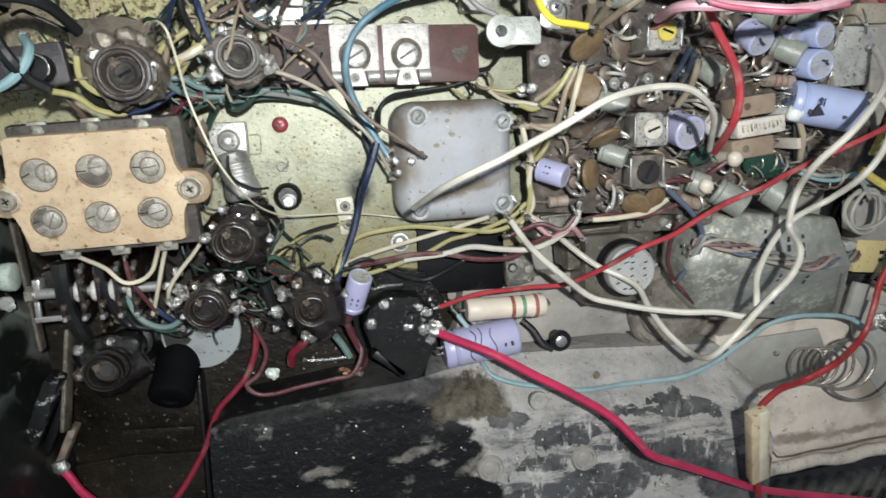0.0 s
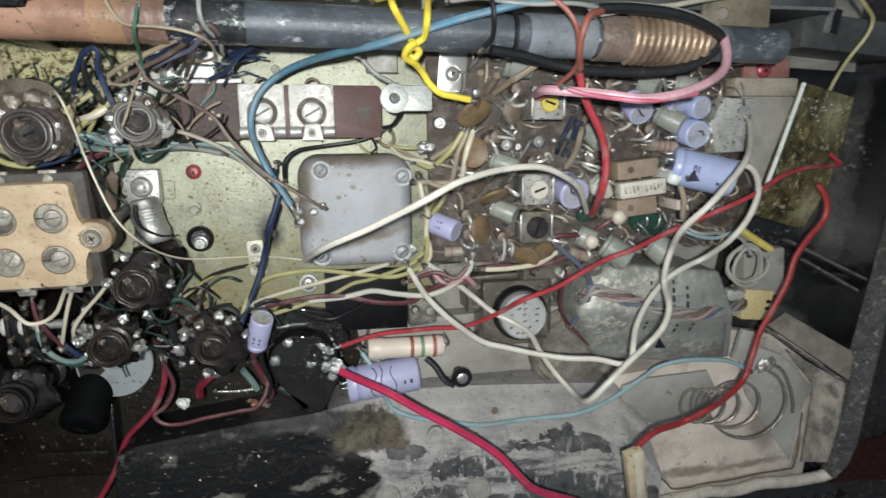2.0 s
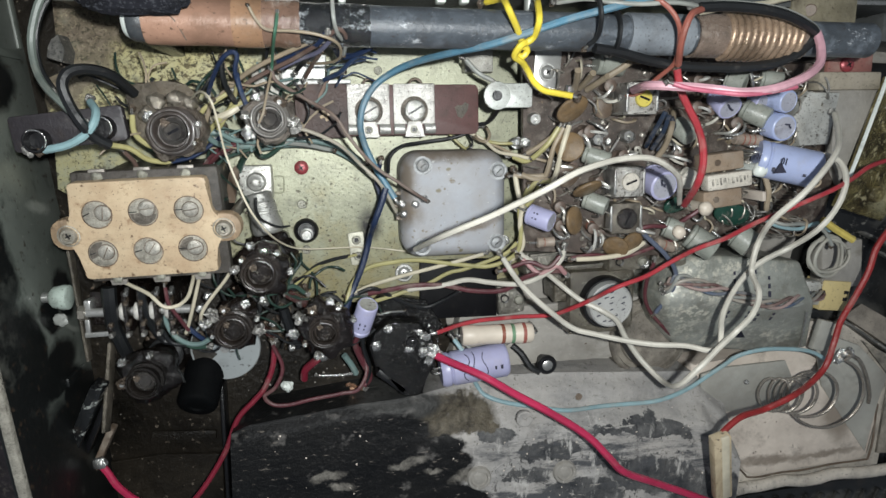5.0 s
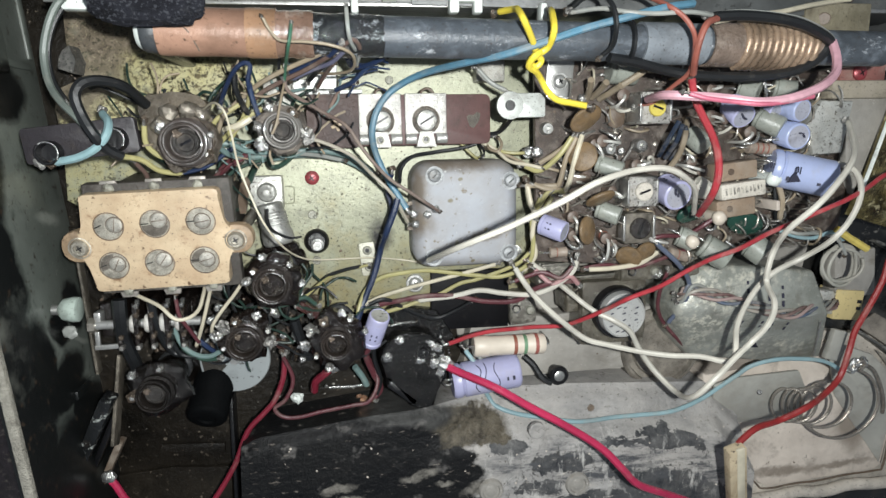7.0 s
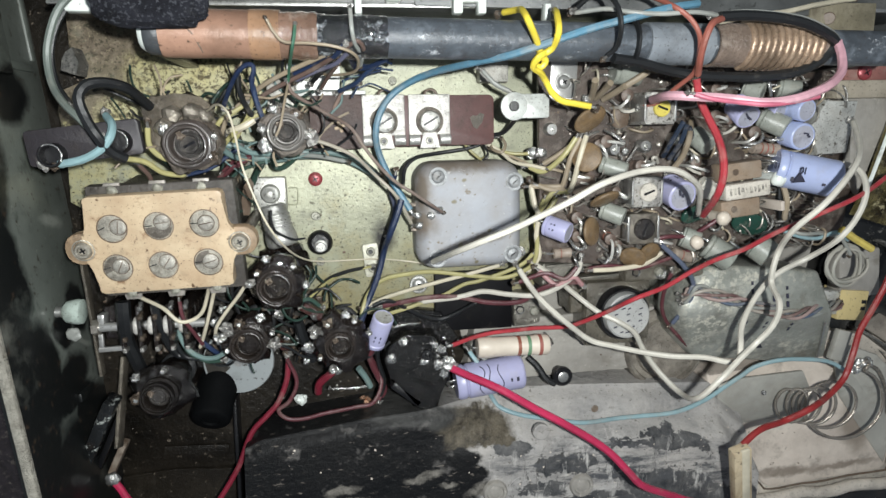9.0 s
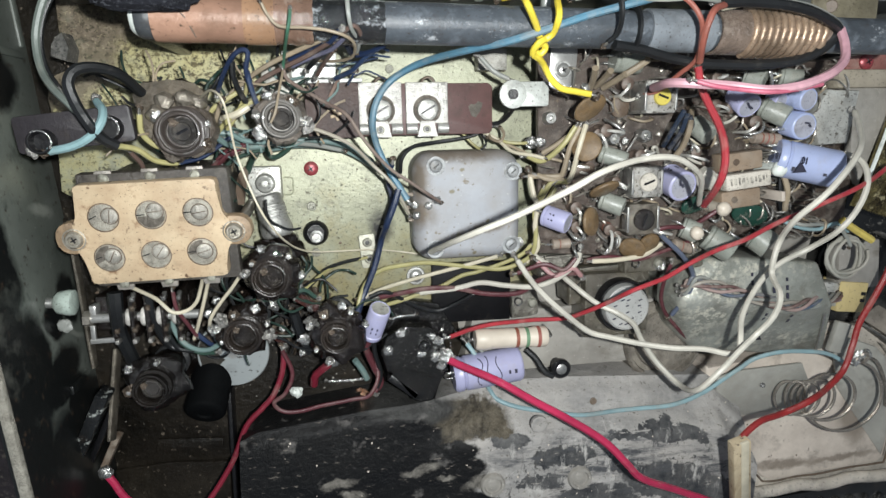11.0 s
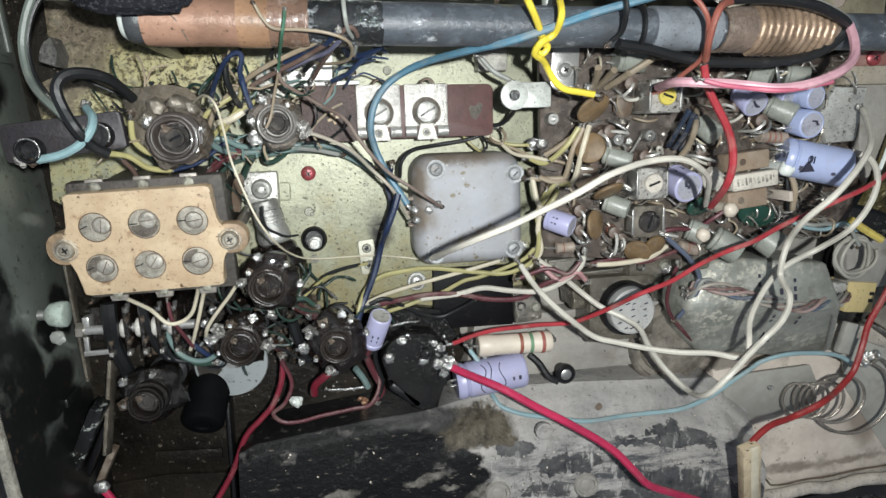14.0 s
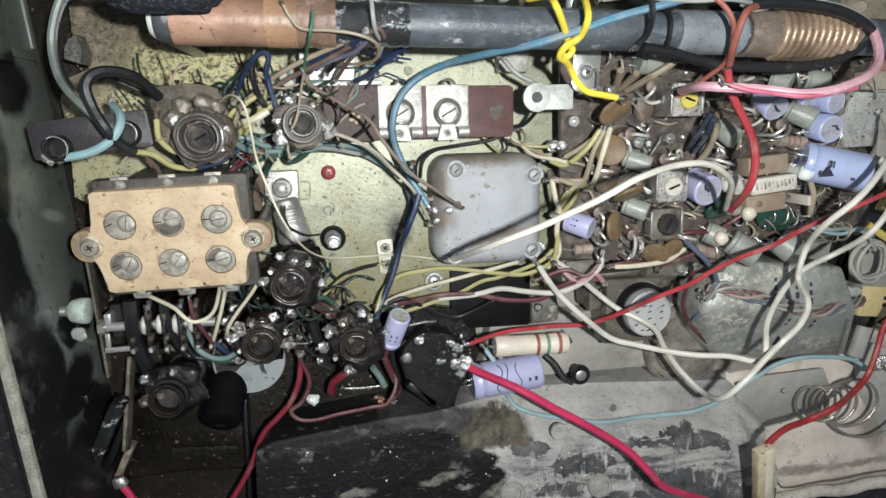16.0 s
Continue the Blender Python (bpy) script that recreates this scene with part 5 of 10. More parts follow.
cyl(bm, (87.2, 47.3, 20.5), (86.7, 47.1, 21.2), 1.4, 14)
part("stud", bm, UMBER, t)

# ---- coils and the lower-left corner ----
WAX = mat("brown_wax", (0.0085, 0.006, 0.005), 0.2, 0, 0.3, 0.02, 0.7, 0.4, 260, dirt=(0.014, 0.009, 0.007), dust_color=(0.16, 0.12, 0.09), extra=speckle((0.05, 0.036, 0.028), 800, 0.69, 4.0), coat=0.6, spec=0.2)


NECK = mat("coil_neck", (0.022, 0.017, 0.014), 0.26, 0, 0.3, 0.05, 0.2, 0.25, 300, dust_color=(0.12, 0.10, 0.085), coat=0.5, spec=0.4)
NECK_DUSTY = mat("dusty_coil_neck", (0.058, 0.047, 0.041), 0.34, 0, 0.35, 0.12, 0.25, 0.25, 300, dirt=(0.02, 0.016, 0.013), dust_color=(0.22, 0.19, 0.16), coat=0.3)
NECK_PALE = mat("pale_coil_neck", (0.145, 0.135, 0.122), 0.42, 0.1, 0.35, 0.12, 0.2, 0.2, 300, dirt=(0.05, 0.04, 0.033), coat=0.2)

SLUG = mat("glossy_slug", (0.022, 0.018, 0.016), 0.2, 0.2, 0.4, 0.1, 1.0, 0.3, 500, dust_color=(0.22, 0.19, 0.15), coat=0.6)
OLDSLUG = mat("crusty_grey_slug", (0.045, 0.041, 0.038), 0.35, 0.1, 0.6, 0.2, 0.8, 0.35, 600, dirt=(0.02, 0.017, 0.014), coat=0.4)
BROWNTIN = mat("flux_coated_solder", (0.13, 0.10, 0.075), 0.25, 0.4, 0.5, 0.12, 0.6, 0.3, 600, coat=0.5)
DULLTIN = mat("dull_solder", (0.34, 0.33, 0.31), 0.38, 0.7, 0.45, 0.12, 0.5, 0.2, 600)


def coil(p, r, foot, wide, pins, turn=0, label="dark waxed coil former with soldered pins", shell=None, drop=3.4, neck=None):
    """Upright coil: waxed drum, soldered pins round its shoulder, threaded neck with a sunk slug."""
    h = p[2] - foot
    k = h - drop
    shell = shell or WAX
    ob = thing("coil", label, "coil", m=at((p[0], p[1], foot), rz=turn), group="coils on the chassis")
    bm = bmesh.new()
    zs = (0, 0.10, 0.16, 0.22, 0.66, 0.78, 0.85, 0.92, 0.97, 1.0)
    rs = (0.92, 0.95, 0.90, 0.56, 0.52, 0.62, 0.88, 0.90, 0.84, 0.66)
    prof = [(0, 0)] + [(f, wide * float(np.interp(f, zs, rs))) for f in [i / 22 for i in range(23)]]
    prof += [(1.0, wide * 0.62), (1.0, r * 1.3), (1.0, 0)]
    lathe(bm, (0, 0, 0), (0, 0, k), prof, 44)
    for v in bm.verts:
        d = Vector((v.co.x, v.co.y, 0)).length / wide
        a = math.atan2(v.co.y, v.co.x)
        lump = 1 + (0.30 * math.sin(a * 3 + p[0]) * noise.noise(Vector((math.cos(a), math.sin(a), p[1]))) + 0.24 * noise.noise(Vector((2 * math.cos(a), 2 * math.sin(a), p[0] * 0.3)))) * min(1, d * 1.6) * (1 if v.co.z > 0.7 * k else 0.4)
        v.co.x *= lump
        v.co.y *= lump
        v.co += d * (Vector(noise.noise_vector(v.co * 0.5 + Vector(p))) * 0.8 + Vector(noise.noise_vector(v.co * 1.1)) * 0.45)
    part("drum", bm, shell, ob)
    bm = bmesh.new()
    tube(bm, [(wide * 0.57 * math.cos(i * 0.6), wide * 0.57 * math.sin(i * 0.6), k * 0.3 + i * 0.05) for i in range(62)], 0.3, 5, 2, 0.3)
    part("fine_winding", bm, V_BLACK, ob, "fine waxed wire winding")
    deep = drop + 1
    rim = ((-deep, 1.25), (-deep * 0.6, 1.22), (-deep * 0.52, 1.04), (-0.75, 1.06), (-0.45, 1.13), (-0.12, 1.13), (0, 1.07), (-0.04, 1.0), (-0.5, 0.96), (-0.55, 0.92), (-0.25, 0.89), (-0.2, 0.83), (-0.45, 0.79), (-2.4, 0.75), (-2.4, 0))
    bm = bmesh.new()
    lathe(bm, (0, 0, k - 1), (0, 0, h), [((deep + z) / deep, r * w) for z, w in rim], 40)
    for v in bm.verts:
        v.co += Vector(noise.noise_vector(v.co * 0.5 + Vector(p))) * 0.13
    part("neck", bm, neck or NECK, ob)
    bm = bmesh.new()
    lathe(bm, (0.1, 0.05, k - 0.8), (0.1, 0.05, h - 1.1), [(0, r * 0.66), (0.86, r * 0.66), (0.95, r * 0.58), (0.97, r * 0.48), (0.85, r * 0.40), (0.85, 0)], 22)
    s = part("slug", bm, SLUG if shell is WAX else OLDSLUG, ob)
    bm = bmesh.new()
    slot(bm, (0.1, 0.05, h - 1.7), r * 0.36, 30 + turn, 0.6)
    part("slot", bm, FELT, s)
    bm = bmesh.new()
    blob(bm, (-r * 0.35, r * 0.42, h - 1.2), r * 0.2, 0.5, 0.7, 3)
    part("wax_crumb", bm, BROWNTIN, s)
    for n, a in enumerate(pins):
        q = wide * (0.82 + 0.12 * math.sin(n * 2.1))
        x, y = q * math.cos(radians(a)), q * math.sin(radians(a))
        bm = bmesh.new()
        cyl(bm, (x, y, k - 2), (x, y, k + 1.6), 0.5, 8)
        w = part("pin", bm, TIN, ob)
        bm = bmesh.new()
        blob(bm, (x, y, k + 0.5), 0.6 + 0.85 * ((a * 7 + n * 3) % 10) / 10, 0.9, 0.8, 3)
        part("solder", bm, (DULLTIN, TIN, BROWNTIN)[n % 3], w, ("dull solder blob", "bright solder blob", "solder blob under brown flux")[n % 3])
    return ob


coil((-52.0, 16.05, 28.0), 3.9, 0, 5.9, (20, 150, 330), label="large dusty grey-brown coil with soldered pins", shell=mat("dusty_wax", (0.085, 0.068, 0.053), 0.34, 0, 0.6, 0.3, 1.0, 0.4, 420, dirt=(0.008, 0.006, 0.005)), drop=3.5, neck=NECK_DUSTY)
coil((-33.6, 18.9, 30.0), 3.1, 0, 5.4, (175, 215, 60, 350, 120), label="grey-brown coil former with silvery pins beside the trimmer strip", shell=mat("worn_grey_wax", (0.20, 0.172, 0.148), 0.4, 0, 0.5, 0.3, 1.0, 0.35, 420, dirt=(0.02, 0.016, 0.013)), neck=NECK_PALE)
coil((-36.8, -13.05, 25.0), 3.4, 0, 6.6, (40, 100, 135, 165, 350), 10)
coil((-43.35, -26.6, 21.5), 3.4, -5.5, 6.6, (20, 60, 110, 140, 165, 195, 350), 4, label="black coil former ringed by bright solder joints")
coil((-23.7, -28.1, 20.0), 3.0, -5.5, 7.6, (60, 80, 120, 150, 185, 215, 255, 20), 0, label="brown-black coil former with red wire at its pins")
# Wax and neck are darker copies, with the corner's shade in their colour.
coil((-62.6, -38.2, 20.5), 3.2, -5.5, 6.8, (60, 120, 170), 20, label="black coil former in the lower corner, its colour darkened for shade", shell=mat("shaded_black_wax", (0.005, 0.004, 0.0035), 0.25, 0, 0.2, 0.02, 0.6, 0.3, 260, dirt=(0.010, 0.007, 0.006), dust_color=(0.07, 0.055, 0.045), coat=0.4, spec=0.2), neck=mat("shaded_neck", (0.011, 0.0085, 0.007), 0.4, 0, 0.4, 0.04, 0.8, 0.4, 300, dirt=(0.004, 0.003, 0.0025), dust_color=(0.07, 0.055, 0.045), coat=0.15, spec=0.25))

# ragged flange on the large coil
FLUXTIN = mat("flux_dulled_solder", (0.30, 0.27, 0.225), 0.3, 0.5, 0.5, 0.15, 0.4, 0.25, 500, coat=0.3)
bm = bmesh.new()
rnd = random.Random(2)
p = (-54.6, 19.5, 21.0)
slab(bm, [(p[0] + (7.4 + rnd.uniform(-1.5, 1.2)) * math.cos(i * 0.3307), p[1] + (7.0 + rnd.uniform(-1.5, 1.0)) * math.sin(i * 0.3307)) for i in range(19)], 18.6, 21, 0.5)
lathe(bm, (p[0], p[1], 0), (p[0], p[1], 18.8), [(0, 4.5), (1, 4.5)], 20)
thing("coil_flange", "ragged grey-brown fibre flange under the large coil", "flange", bm, mat("dusty_fibre_flange", (0.14, 0.115, 0.083), 0.4, 0, 0.5, 0.25, 1.0, 0.4, 260, dirt=(0.03, 0.023, 0.016), coat=0.3))
for q, r in (((-55.8, 21.7, 22.0), 1.7), ((-57.2, 19.2, 22.0), 1.8), ((-51.8, 22.2, 22.5), 1.9), ((-49.5, 21.6, 22.5), 1.5)):
    bm = bmesh.new()
    blob(bm, q, r, 1.5, 0.35, 3)
    thing("solder_joint", "dull solder lump on the coil flange", "solder", bm, FLUXTIN, group="solder lumps on the flange")

bm = bmesh.new()
lathe(bm, (-54.0, -42.5, -5.0), (-55.0, -50.6, 6), [(0, 0), (0, 4.9), (0.1, 5.0), (0.4, 5.0), (0.42, 4.8), (0.93, 4.8), (0.98, 4.4), (1, 3.9), (1, 2.2), (0.96, 2.0), (0.96, 0)], 30)
thing("plastic_post", "short black plastic post on the floor", "post", bm, mat("oily_black_plastic", (0.003, 0.0034, 0.0038), 0.7, 0, 0.1, 0.0, 0.3, 0.2, 250, dirt=(0.005, 0.0045, 0.004), spec=0.05))

ob = thing("metal_disc", "dull aluminium drive disc below the coils", "disc", m=at((-48.8, -37.7, 0.0)))
bm = bmesh.new()
lathe(bm, (0, 0, -0.8), (0, 0, 0), [(0, 0), (0, 8.5), (0.6, 8.6), (1, 8.4), (1, 0)], 52)
part("plate", bm, mat("matt_aluminium", (0.40, 0.43, 0.43), 0.42, 0.5, 0.12, 0.08, 0.08, 0.08, 90), ob)
bm = bmesh.new()
slab(bm, [(-8.35, 1), (-7.4, 4.0), (-3.4, 7.6), (0.5, 8.3), (1.5, 5.5), (0.2, 4.6), (-1.8, 5), (-3.0, 3.2), (-2.6, 1.0), (-3.2, -0.5), (-2.0, -1.6), (-3.6, -3.2), (-4.9, -6.7), (-7.2, -4.3)][::-1], -0.1, 0.06)
part("grease_film", bm, mat("brown_grease", (0.030, 0.026, 0.020), 0.35, 0, 0.4, 0.1, 0.4, 0.3, 260), ob, "dark grease smeared on the disc")
bm = bmesh.new()
lathe(bm, (0, 0, -5.6), (0, 0, 1.0), [(0, 2.4), (0.8, 2.4), (0.85, 1.3), (1, 1.1), (1, 0)], 18)
part("hub", bm, STEEL, ob)

# switch spindle with its bracket
DIRTYRING = mat("dirty_ceramic", (0.56, 0.54, 0.50), 0.3, 0, 0.4, 0.1, 0.3, 0.3, 420, dirt=(0.02, 0.015, 0.012))
ob = thing("band_switch", "grimy wafer switch with dirty ceramic rings on a steel shaft", "switch", m=at((-71.4, -23.9, 13.0), rz=TURN - 1))
bm = bmesh.new()
cyl(bm, (-4.6, 0, 0), (18, 0, 0), 1.0, 14)
part("shaft", bm, BRIGHT, ob, "steel shaft")
bm = bmesh.new()
lathe(bm, (-5.4, 0, 0), (-4.0, 0, 0), [(0, 0), (0, 1.7), (1, 1.7), (1, 0)], 6)
part("nut", bm, SPRING, ob)
for x in (3.2, 6.2, 9.4, 12.6):
    bm = bmesh.new()
    lathe(bm, (x, 0, 0), (x + 1.3, 0, 0), [(0, 0), (0, 1.9), (0.2, 2.1), (0.8, 2.1), (1, 1.9), (1, 0)], 16)
    part("ceramic_ring", bm, DIRTYRING, ob, "dirty white ceramic ring")
for x in (1.4, 4.9, 8.0, 11.2, 14.2):
    bm = bmesh.new()
    box(bm, (x, 0.5, -2.5), (1.0, 10.5, 11), rx=4, bevel=0.3)
    w = part("wafer", bm, COIL, ob)
    for k, y in enumerate((-4.4, -2.0, 3.0, 5.0)):
        bm = bmesh.new()
        box(bm, (x + 0.5, y, 3.0 - 0.5 * (k % 2)), (0.9, 1.0, 2.2), rx=10 * k, bevel=0.2)
        part("contact", bm, (DULLTIN, BROWNTIN, BROWNTIN, TIN)[k], w)
bm = bmesh.new()
box(bm, (-3.6, 1.6, -1), (1.4, 2.6, 3), bevel=0.3)
part("clip", bm, BRIGHT, ob)
bm = bmesh.new()
box(bm, (-1.5, -5.0, 0), (6.5, 1.1, 0.9), rz=2, bevel=0.2)
box(bm, (-4.0, -3.2, 0), (1.0, 3.4, 0.8), bevel=0.2)
part("spring_clip", bm, BRIGHT, ob, "bright bent clip")
bm = bmesh.new()
box(bm, (5, -0.5, -12), (20, 8, 14), bevel=0.5)
part("housing", bm, COIL, ob)

bm = bmesh.new()
box(bm, ((-78.8 - 76.5) / 2, -22, 10.6), (0.7, 28, 2.6), rz=4.8, bevel=0.3)
RUSTEDGE = mat("rusty_bracket_edge", (0.17, 0.15, 0.12), 0.4, 0.4, 0.6, 0.2, 0.8, 0.4, 260, dirt=(0.025, 0.02, 0.015), dust_color=(0.36, 0.33, 0.27))
thing("side_bracket", "thin rusty steel bracket standing by the case wall", "bracket", bm, RUSTEDGE)
bm = bmesh.new()
box(bm, (-74.6, -44.5, 6), (0.9, 21, 4), rz=-1, rx=-20, bevel=0.3)
thing("side_bracket", "short rusty steel bracket near the lower corner", "bracket", bm, RUSTEDGE)


def beam(a, b, w, h):
    """Flat bar between two points."""
    a, b = Vector(a), Vector(b)
    d = b - a
    m = Matrix.Translation((a + b) / 2) @ d.to_track_quat("Y", "Z").to_matrix().to_4x4() @ Matrix.Diagonal((w, d.length, h, 1))
    bm = bmesh.new()
    bmesh.ops.create_cube(bm, size=1, matrix=m)
    bmesh.ops.bevel(bm, geom=bm.edges[:], offset=0.35, segments=2, profile=0.5, affect="EDGES")
    return bm


thing("corner_strut", "scuffed black plastic strut in the case corner", "strut", beam((-75.0, -42.0, 10.0), (-86.4, -66.5, 6.0), 2.8, 5), mat("flaked_black_strut", (0.012, 0.013, 0.014), 0.24, 0, 0.1, 0.0, 0.4, 0.3, 200, extra=lambda m, col: mix(m, patches(m, ((-86.5, -66.5, 4, 5.5, -25),), 0.004, 150, 0.2), mix(m, noise_fac(m, 420, 0.585, 0.615, 6, 0.02, 0.7, 12.0), col, (0.34, 0.36, 0.34)), (0.30, 0.32, 0.28))))
thing("corner_strut", "thin black plastic strut beside the wall", "strut", beam((-75.1, -48.1, 6.0), (-82.1, -63.5, 4.0), 1.4, 4), BLACK)
thing("corner_strut", "pale scuffed strip running into the lower corner", "strut", beam((-75.9, -56.7, 2.0), (-81.8, -70.1, 2.0), 1.6, 4), UMBER)
ob = thing("pulley", "milky white nylon pulley on the wall", "pulley", m=at((-80.8, -20.6, 12.0)))
bm = bmesh.new()
lathe(bm, (-2.0, 0, 0), (2.0, 0, 0), [(0, 0), (0, 1.5), (0.2, 2.4), (0.7, 2.8), (0.95, 2.7), (1, 2.3), (1, 0)], 26)
part("wheel", bm, mat("milky_mint_nylon", (0.40, 0.47, 0.42), 0.4, 0, 0.25, 0.1, 0.1, 0.1, 250), ob)
bm = bmesh.new()
cyl(bm, (-3.6, 0, 0), (-2.2, 0, 0), 1.2, 12)
part("axle", bm, STEEL, ob)
for p in ((-82.5, -26.7, 9.0),):
    bm = bmesh.new()
    blob(bm, p, 1.5, 0.5, 0.4, 3)
    thing("paint_drip", "pale dried drip on the case wall", "drip", bm, V_GREY)

# jack board on the left
ob = thing("jack_board", "black fibre board with soldered eyelets", "terminal board", m=at((-70.0, 16.1, 28.0), rz=TURN + 6))
bm = bmesh.new()
slab(bm, rounded(20, 6.6, 0.8), -1.6, 0, 0.25)
part("board", bm, mat("purple_grey_fibre", (0.023, 0.020, 0.023), 0.45, 0, 0.3, 0.06, 0.3, 0.2, 300), ob)
for x, y in ((-5.4, -1.6), (6.2, -0.6)):
    bm = bmesh.new()
    lathe(bm, (x, y, -0.3), (x, y, 2.2), [(0, 2.3), (0.9, 2.2), (1, 2.0), (1, 1.75), (0.2, 1.6), (0.2, 0)], 24)
    e = part("socket", bm, BLACK, ob, "short black socket")
    bm = bmesh.new()
    ring = [(x + 2.02 * math.cos(radians(g)), y + 2.02 * math.sin(radians(g)), 2.2) for g in range(-40, 121, 20)]
    tube(bm, ring, 0.14, 6, 3)
    part("metal_rim", bm, TIN, e, "bright metal rim")
    bm = bmesh.new()
    blob(bm, (x - 2.0, y - 1.6, 0.5), 1.0, 0.6, 0.5, 3)
    part("solder", bm, DULLTIN, e)
for x in (-2, 7):
    bm = bmesh.new()
    box(bm, (x, 0, -15), (2.0, 2.0, 27), bevel=0.3)
    part("leg", bm, BLACK, ob)

# silvery can lying on the plate next to the trimmer block
ob = thing("coil_can", "grimy silver screened coil can with a domed cap", "coil can")
bm = bmesh.new()
prof = [(0, 0), (0, 2.4), (0.05, 3.0), (0.22, 3.15)]
for k in range(4):
    f = 0.24 + 0.075 * k
    prof += [(f, 3.2), (f + 0.02, 3.36), (f + 0.045, 3.36), (f + 0.065, 3.2)]
prof += [(0.58, 3.3), (0.72, 3.65), (0.9, 3.7), (0.97, 3.3), (1, 2.6), (1, 0)]
lathe(bm, (-39.0, 2.3, 6.0), (-36.5, -7.4, 7.0), prof, 26)
part("can", bm, mat("tarnished_can", (0.36, 0.36, 0.34), 0.34, 0.5, 0.55, 0.12, 0.4, 0.25, 170, dirt=(0.06, 0.052, 0.042)), ob)
bm = bmesh.new()
box(bm, (-39.7, 4.4, 2.0), (7.5, 8, 4), rz=TURN, bevel=0.5)
part("foot_plate", bm, ALU, ob)
bm = bmesh.new()
p = (-39.5, 4.6, 4.0)
lathe(bm, p, (p[0], p[1], p[2] + 2.0), [(0, 2.3), (0.35, 2.25), (0.7, 1.8), (0.8, 1.2), (0.95, 0.95), (1, 0.5), (1, 0)], 24)
part("dome", bm, ALU, ob)
bm = bmesh.new()
tube(bm, [(-35.8, 5.6, 0.05), (-33.8, 5.7, 0.05), (-33.6, 3.8, 0.05), (-33.8, 1.8, 0.05), (-35.9, 1.7, 0.05)], 0.16, 6, 3)
part("pressed_tab", bm, CHASSIS, chassis, "tab outline pressed in the plate")

# upright violet capacitor with marks
def marks(parent, origin, ax, side, n, step, w, h, material=None):
    """Rows of short bars where the print cannot be read."""
    ax, side = Vector(ax).normalized(), Vector(side).normalized()
    up = ax.cross(side)
    for i in range(n):
        q = Vector(origin) + ax * step * i
        m = Matrix((ax, side, up)).transposed().to_4x4()
        bm = bmesh.new()
        bmesh.ops.create_cube(bm, size=1, matrix=Matrix.Translation(q) @ m @ Matrix.Diagonal((w * (0.6 + 0.5 * ((i * 37) % 5) / 5), h * (0.7 + 0.4 * ((i * 13) % 3) / 3), 0.12, 1)))
        part("print_mark", bm, material or INK, parent)


def can_cap(p0, p1, r, sleeve, label, top=ALU, name="electrolytic_capacitor", lead=True, print_on=0):
    """Electrolytic: sleeved body with crimp groove, metal top, rubber bung and two leads at the p0 end."""
    ob = thing(name, label, "capacitor", group="electrolytic capacitors")
    n = (Vector(p1) - Vector(p0)).length
    bm = bmesh.new()
    lathe(bm, p0, p1, [(0, 0), (0, r * 0.9), (0.04, r), (0.12, r), (0.15, r * 0.9), (0.18, r), (0.95, r), (0.985, r * 0.95), (1, r * 0.86), (0.985, r * 0.82)], 26)
    part("sleeve", bm, sleeve, ob)
    d = (Vector(p1) - Vector(p0)) / n
    bm = bmesh.new()
    lathe(bm, Vector(p1) - d * n * 0.1, Vector(p1) - d * n * 0.012, [(0, r * 0.84), (1, r * 0.84), (1, r * 0.3), (0.9, 0)], 24)
    part("cap_face", bm, top, ob)
    if lead:
        u = d.orthogonal().normalized() * r * 0.4
        for k in (-1, 1):
            a = Vector(p0) + u * k
            bm = bmesh.new()
            tube(bm, [a, a - d * 1.5, a - d * 2.0 + Vector((0, 0, -3))], 0.3, 6, 3)
            part("lead", bm, TIN, ob)
    if print_on:
        side = d.cross(Vector((0, 0, 1))).normalized()
        top_dir = side.cross(d).normalized()
        if top_dir.z < 0:
            top_dir = -top_dir
        for row in (-0.28, 0.22):
            marks(ob, Vector(p0) + d * n * 0.35 + (top_dir * math.cos(row) + side * math.sin(row)) * r * 1.004, d, (side * math.cos(row) - top_dir * math.sin(row)), print_on, n * 0.14, n * 0.09, r * 0.16)
    return ob


can_cap((-15.6, -30.9, 10.0), (-13.65, -22.8, 14.5), 2.5, PURPLE, "small upright violet electrolytic with printed marks", ALU, print_on=2)

# black terminal block
ob = thing("terminal_block", "glossy black bakelite terminal block with solder joints", "terminal block")
bm = bmesh.new()
slab(bm, [v[:2] for v in ((-13.3, -35.5, 9.0), (-11.7, -31.6, 9.0), (-7.8, -29.1, 9.0), (-0.8, -29.6, 9.0), (3.0, -34.5, 9.0), (3.6, -41.3, 9.0), (0.4, -44.5, 9.0), (0.7, -48.5, 9.0), (-2.8, -49.7, 9.0), (-5.7, -48.2, 9.0), (-7.2, -43.6, 9.0), (-11.5, -41.0, 9.0))], -5, 9, 0.8)
BAKELITE = mat("scratched_bakelite", (0.006, 0.006, 0.006), 0.24, 0, 0.3, 0.0, 0.9, 0.3, 300, dirt=(0.02, 0.016, 0.013), extra=speckle((0.09, 0.085, 0.08), 900, 0.66, 2.0), spec=0.25, coat=0.35)
part("body", bm, BAKELITE, ob)
bm = bmesh.new()
slab(bm, [v[:2] for v in ((-14.3, -28.0, 3.0), (-10.1, -23.9, 3.0), (1.6, -25.3, 3.0), (6.3, -32.3, 3.0), (2.0, -37.6, 3.0), (-12.1, -35.6, 3.0))], -5, 3, 0.5)
part("rear_block", bm, BAKELITE, ob)
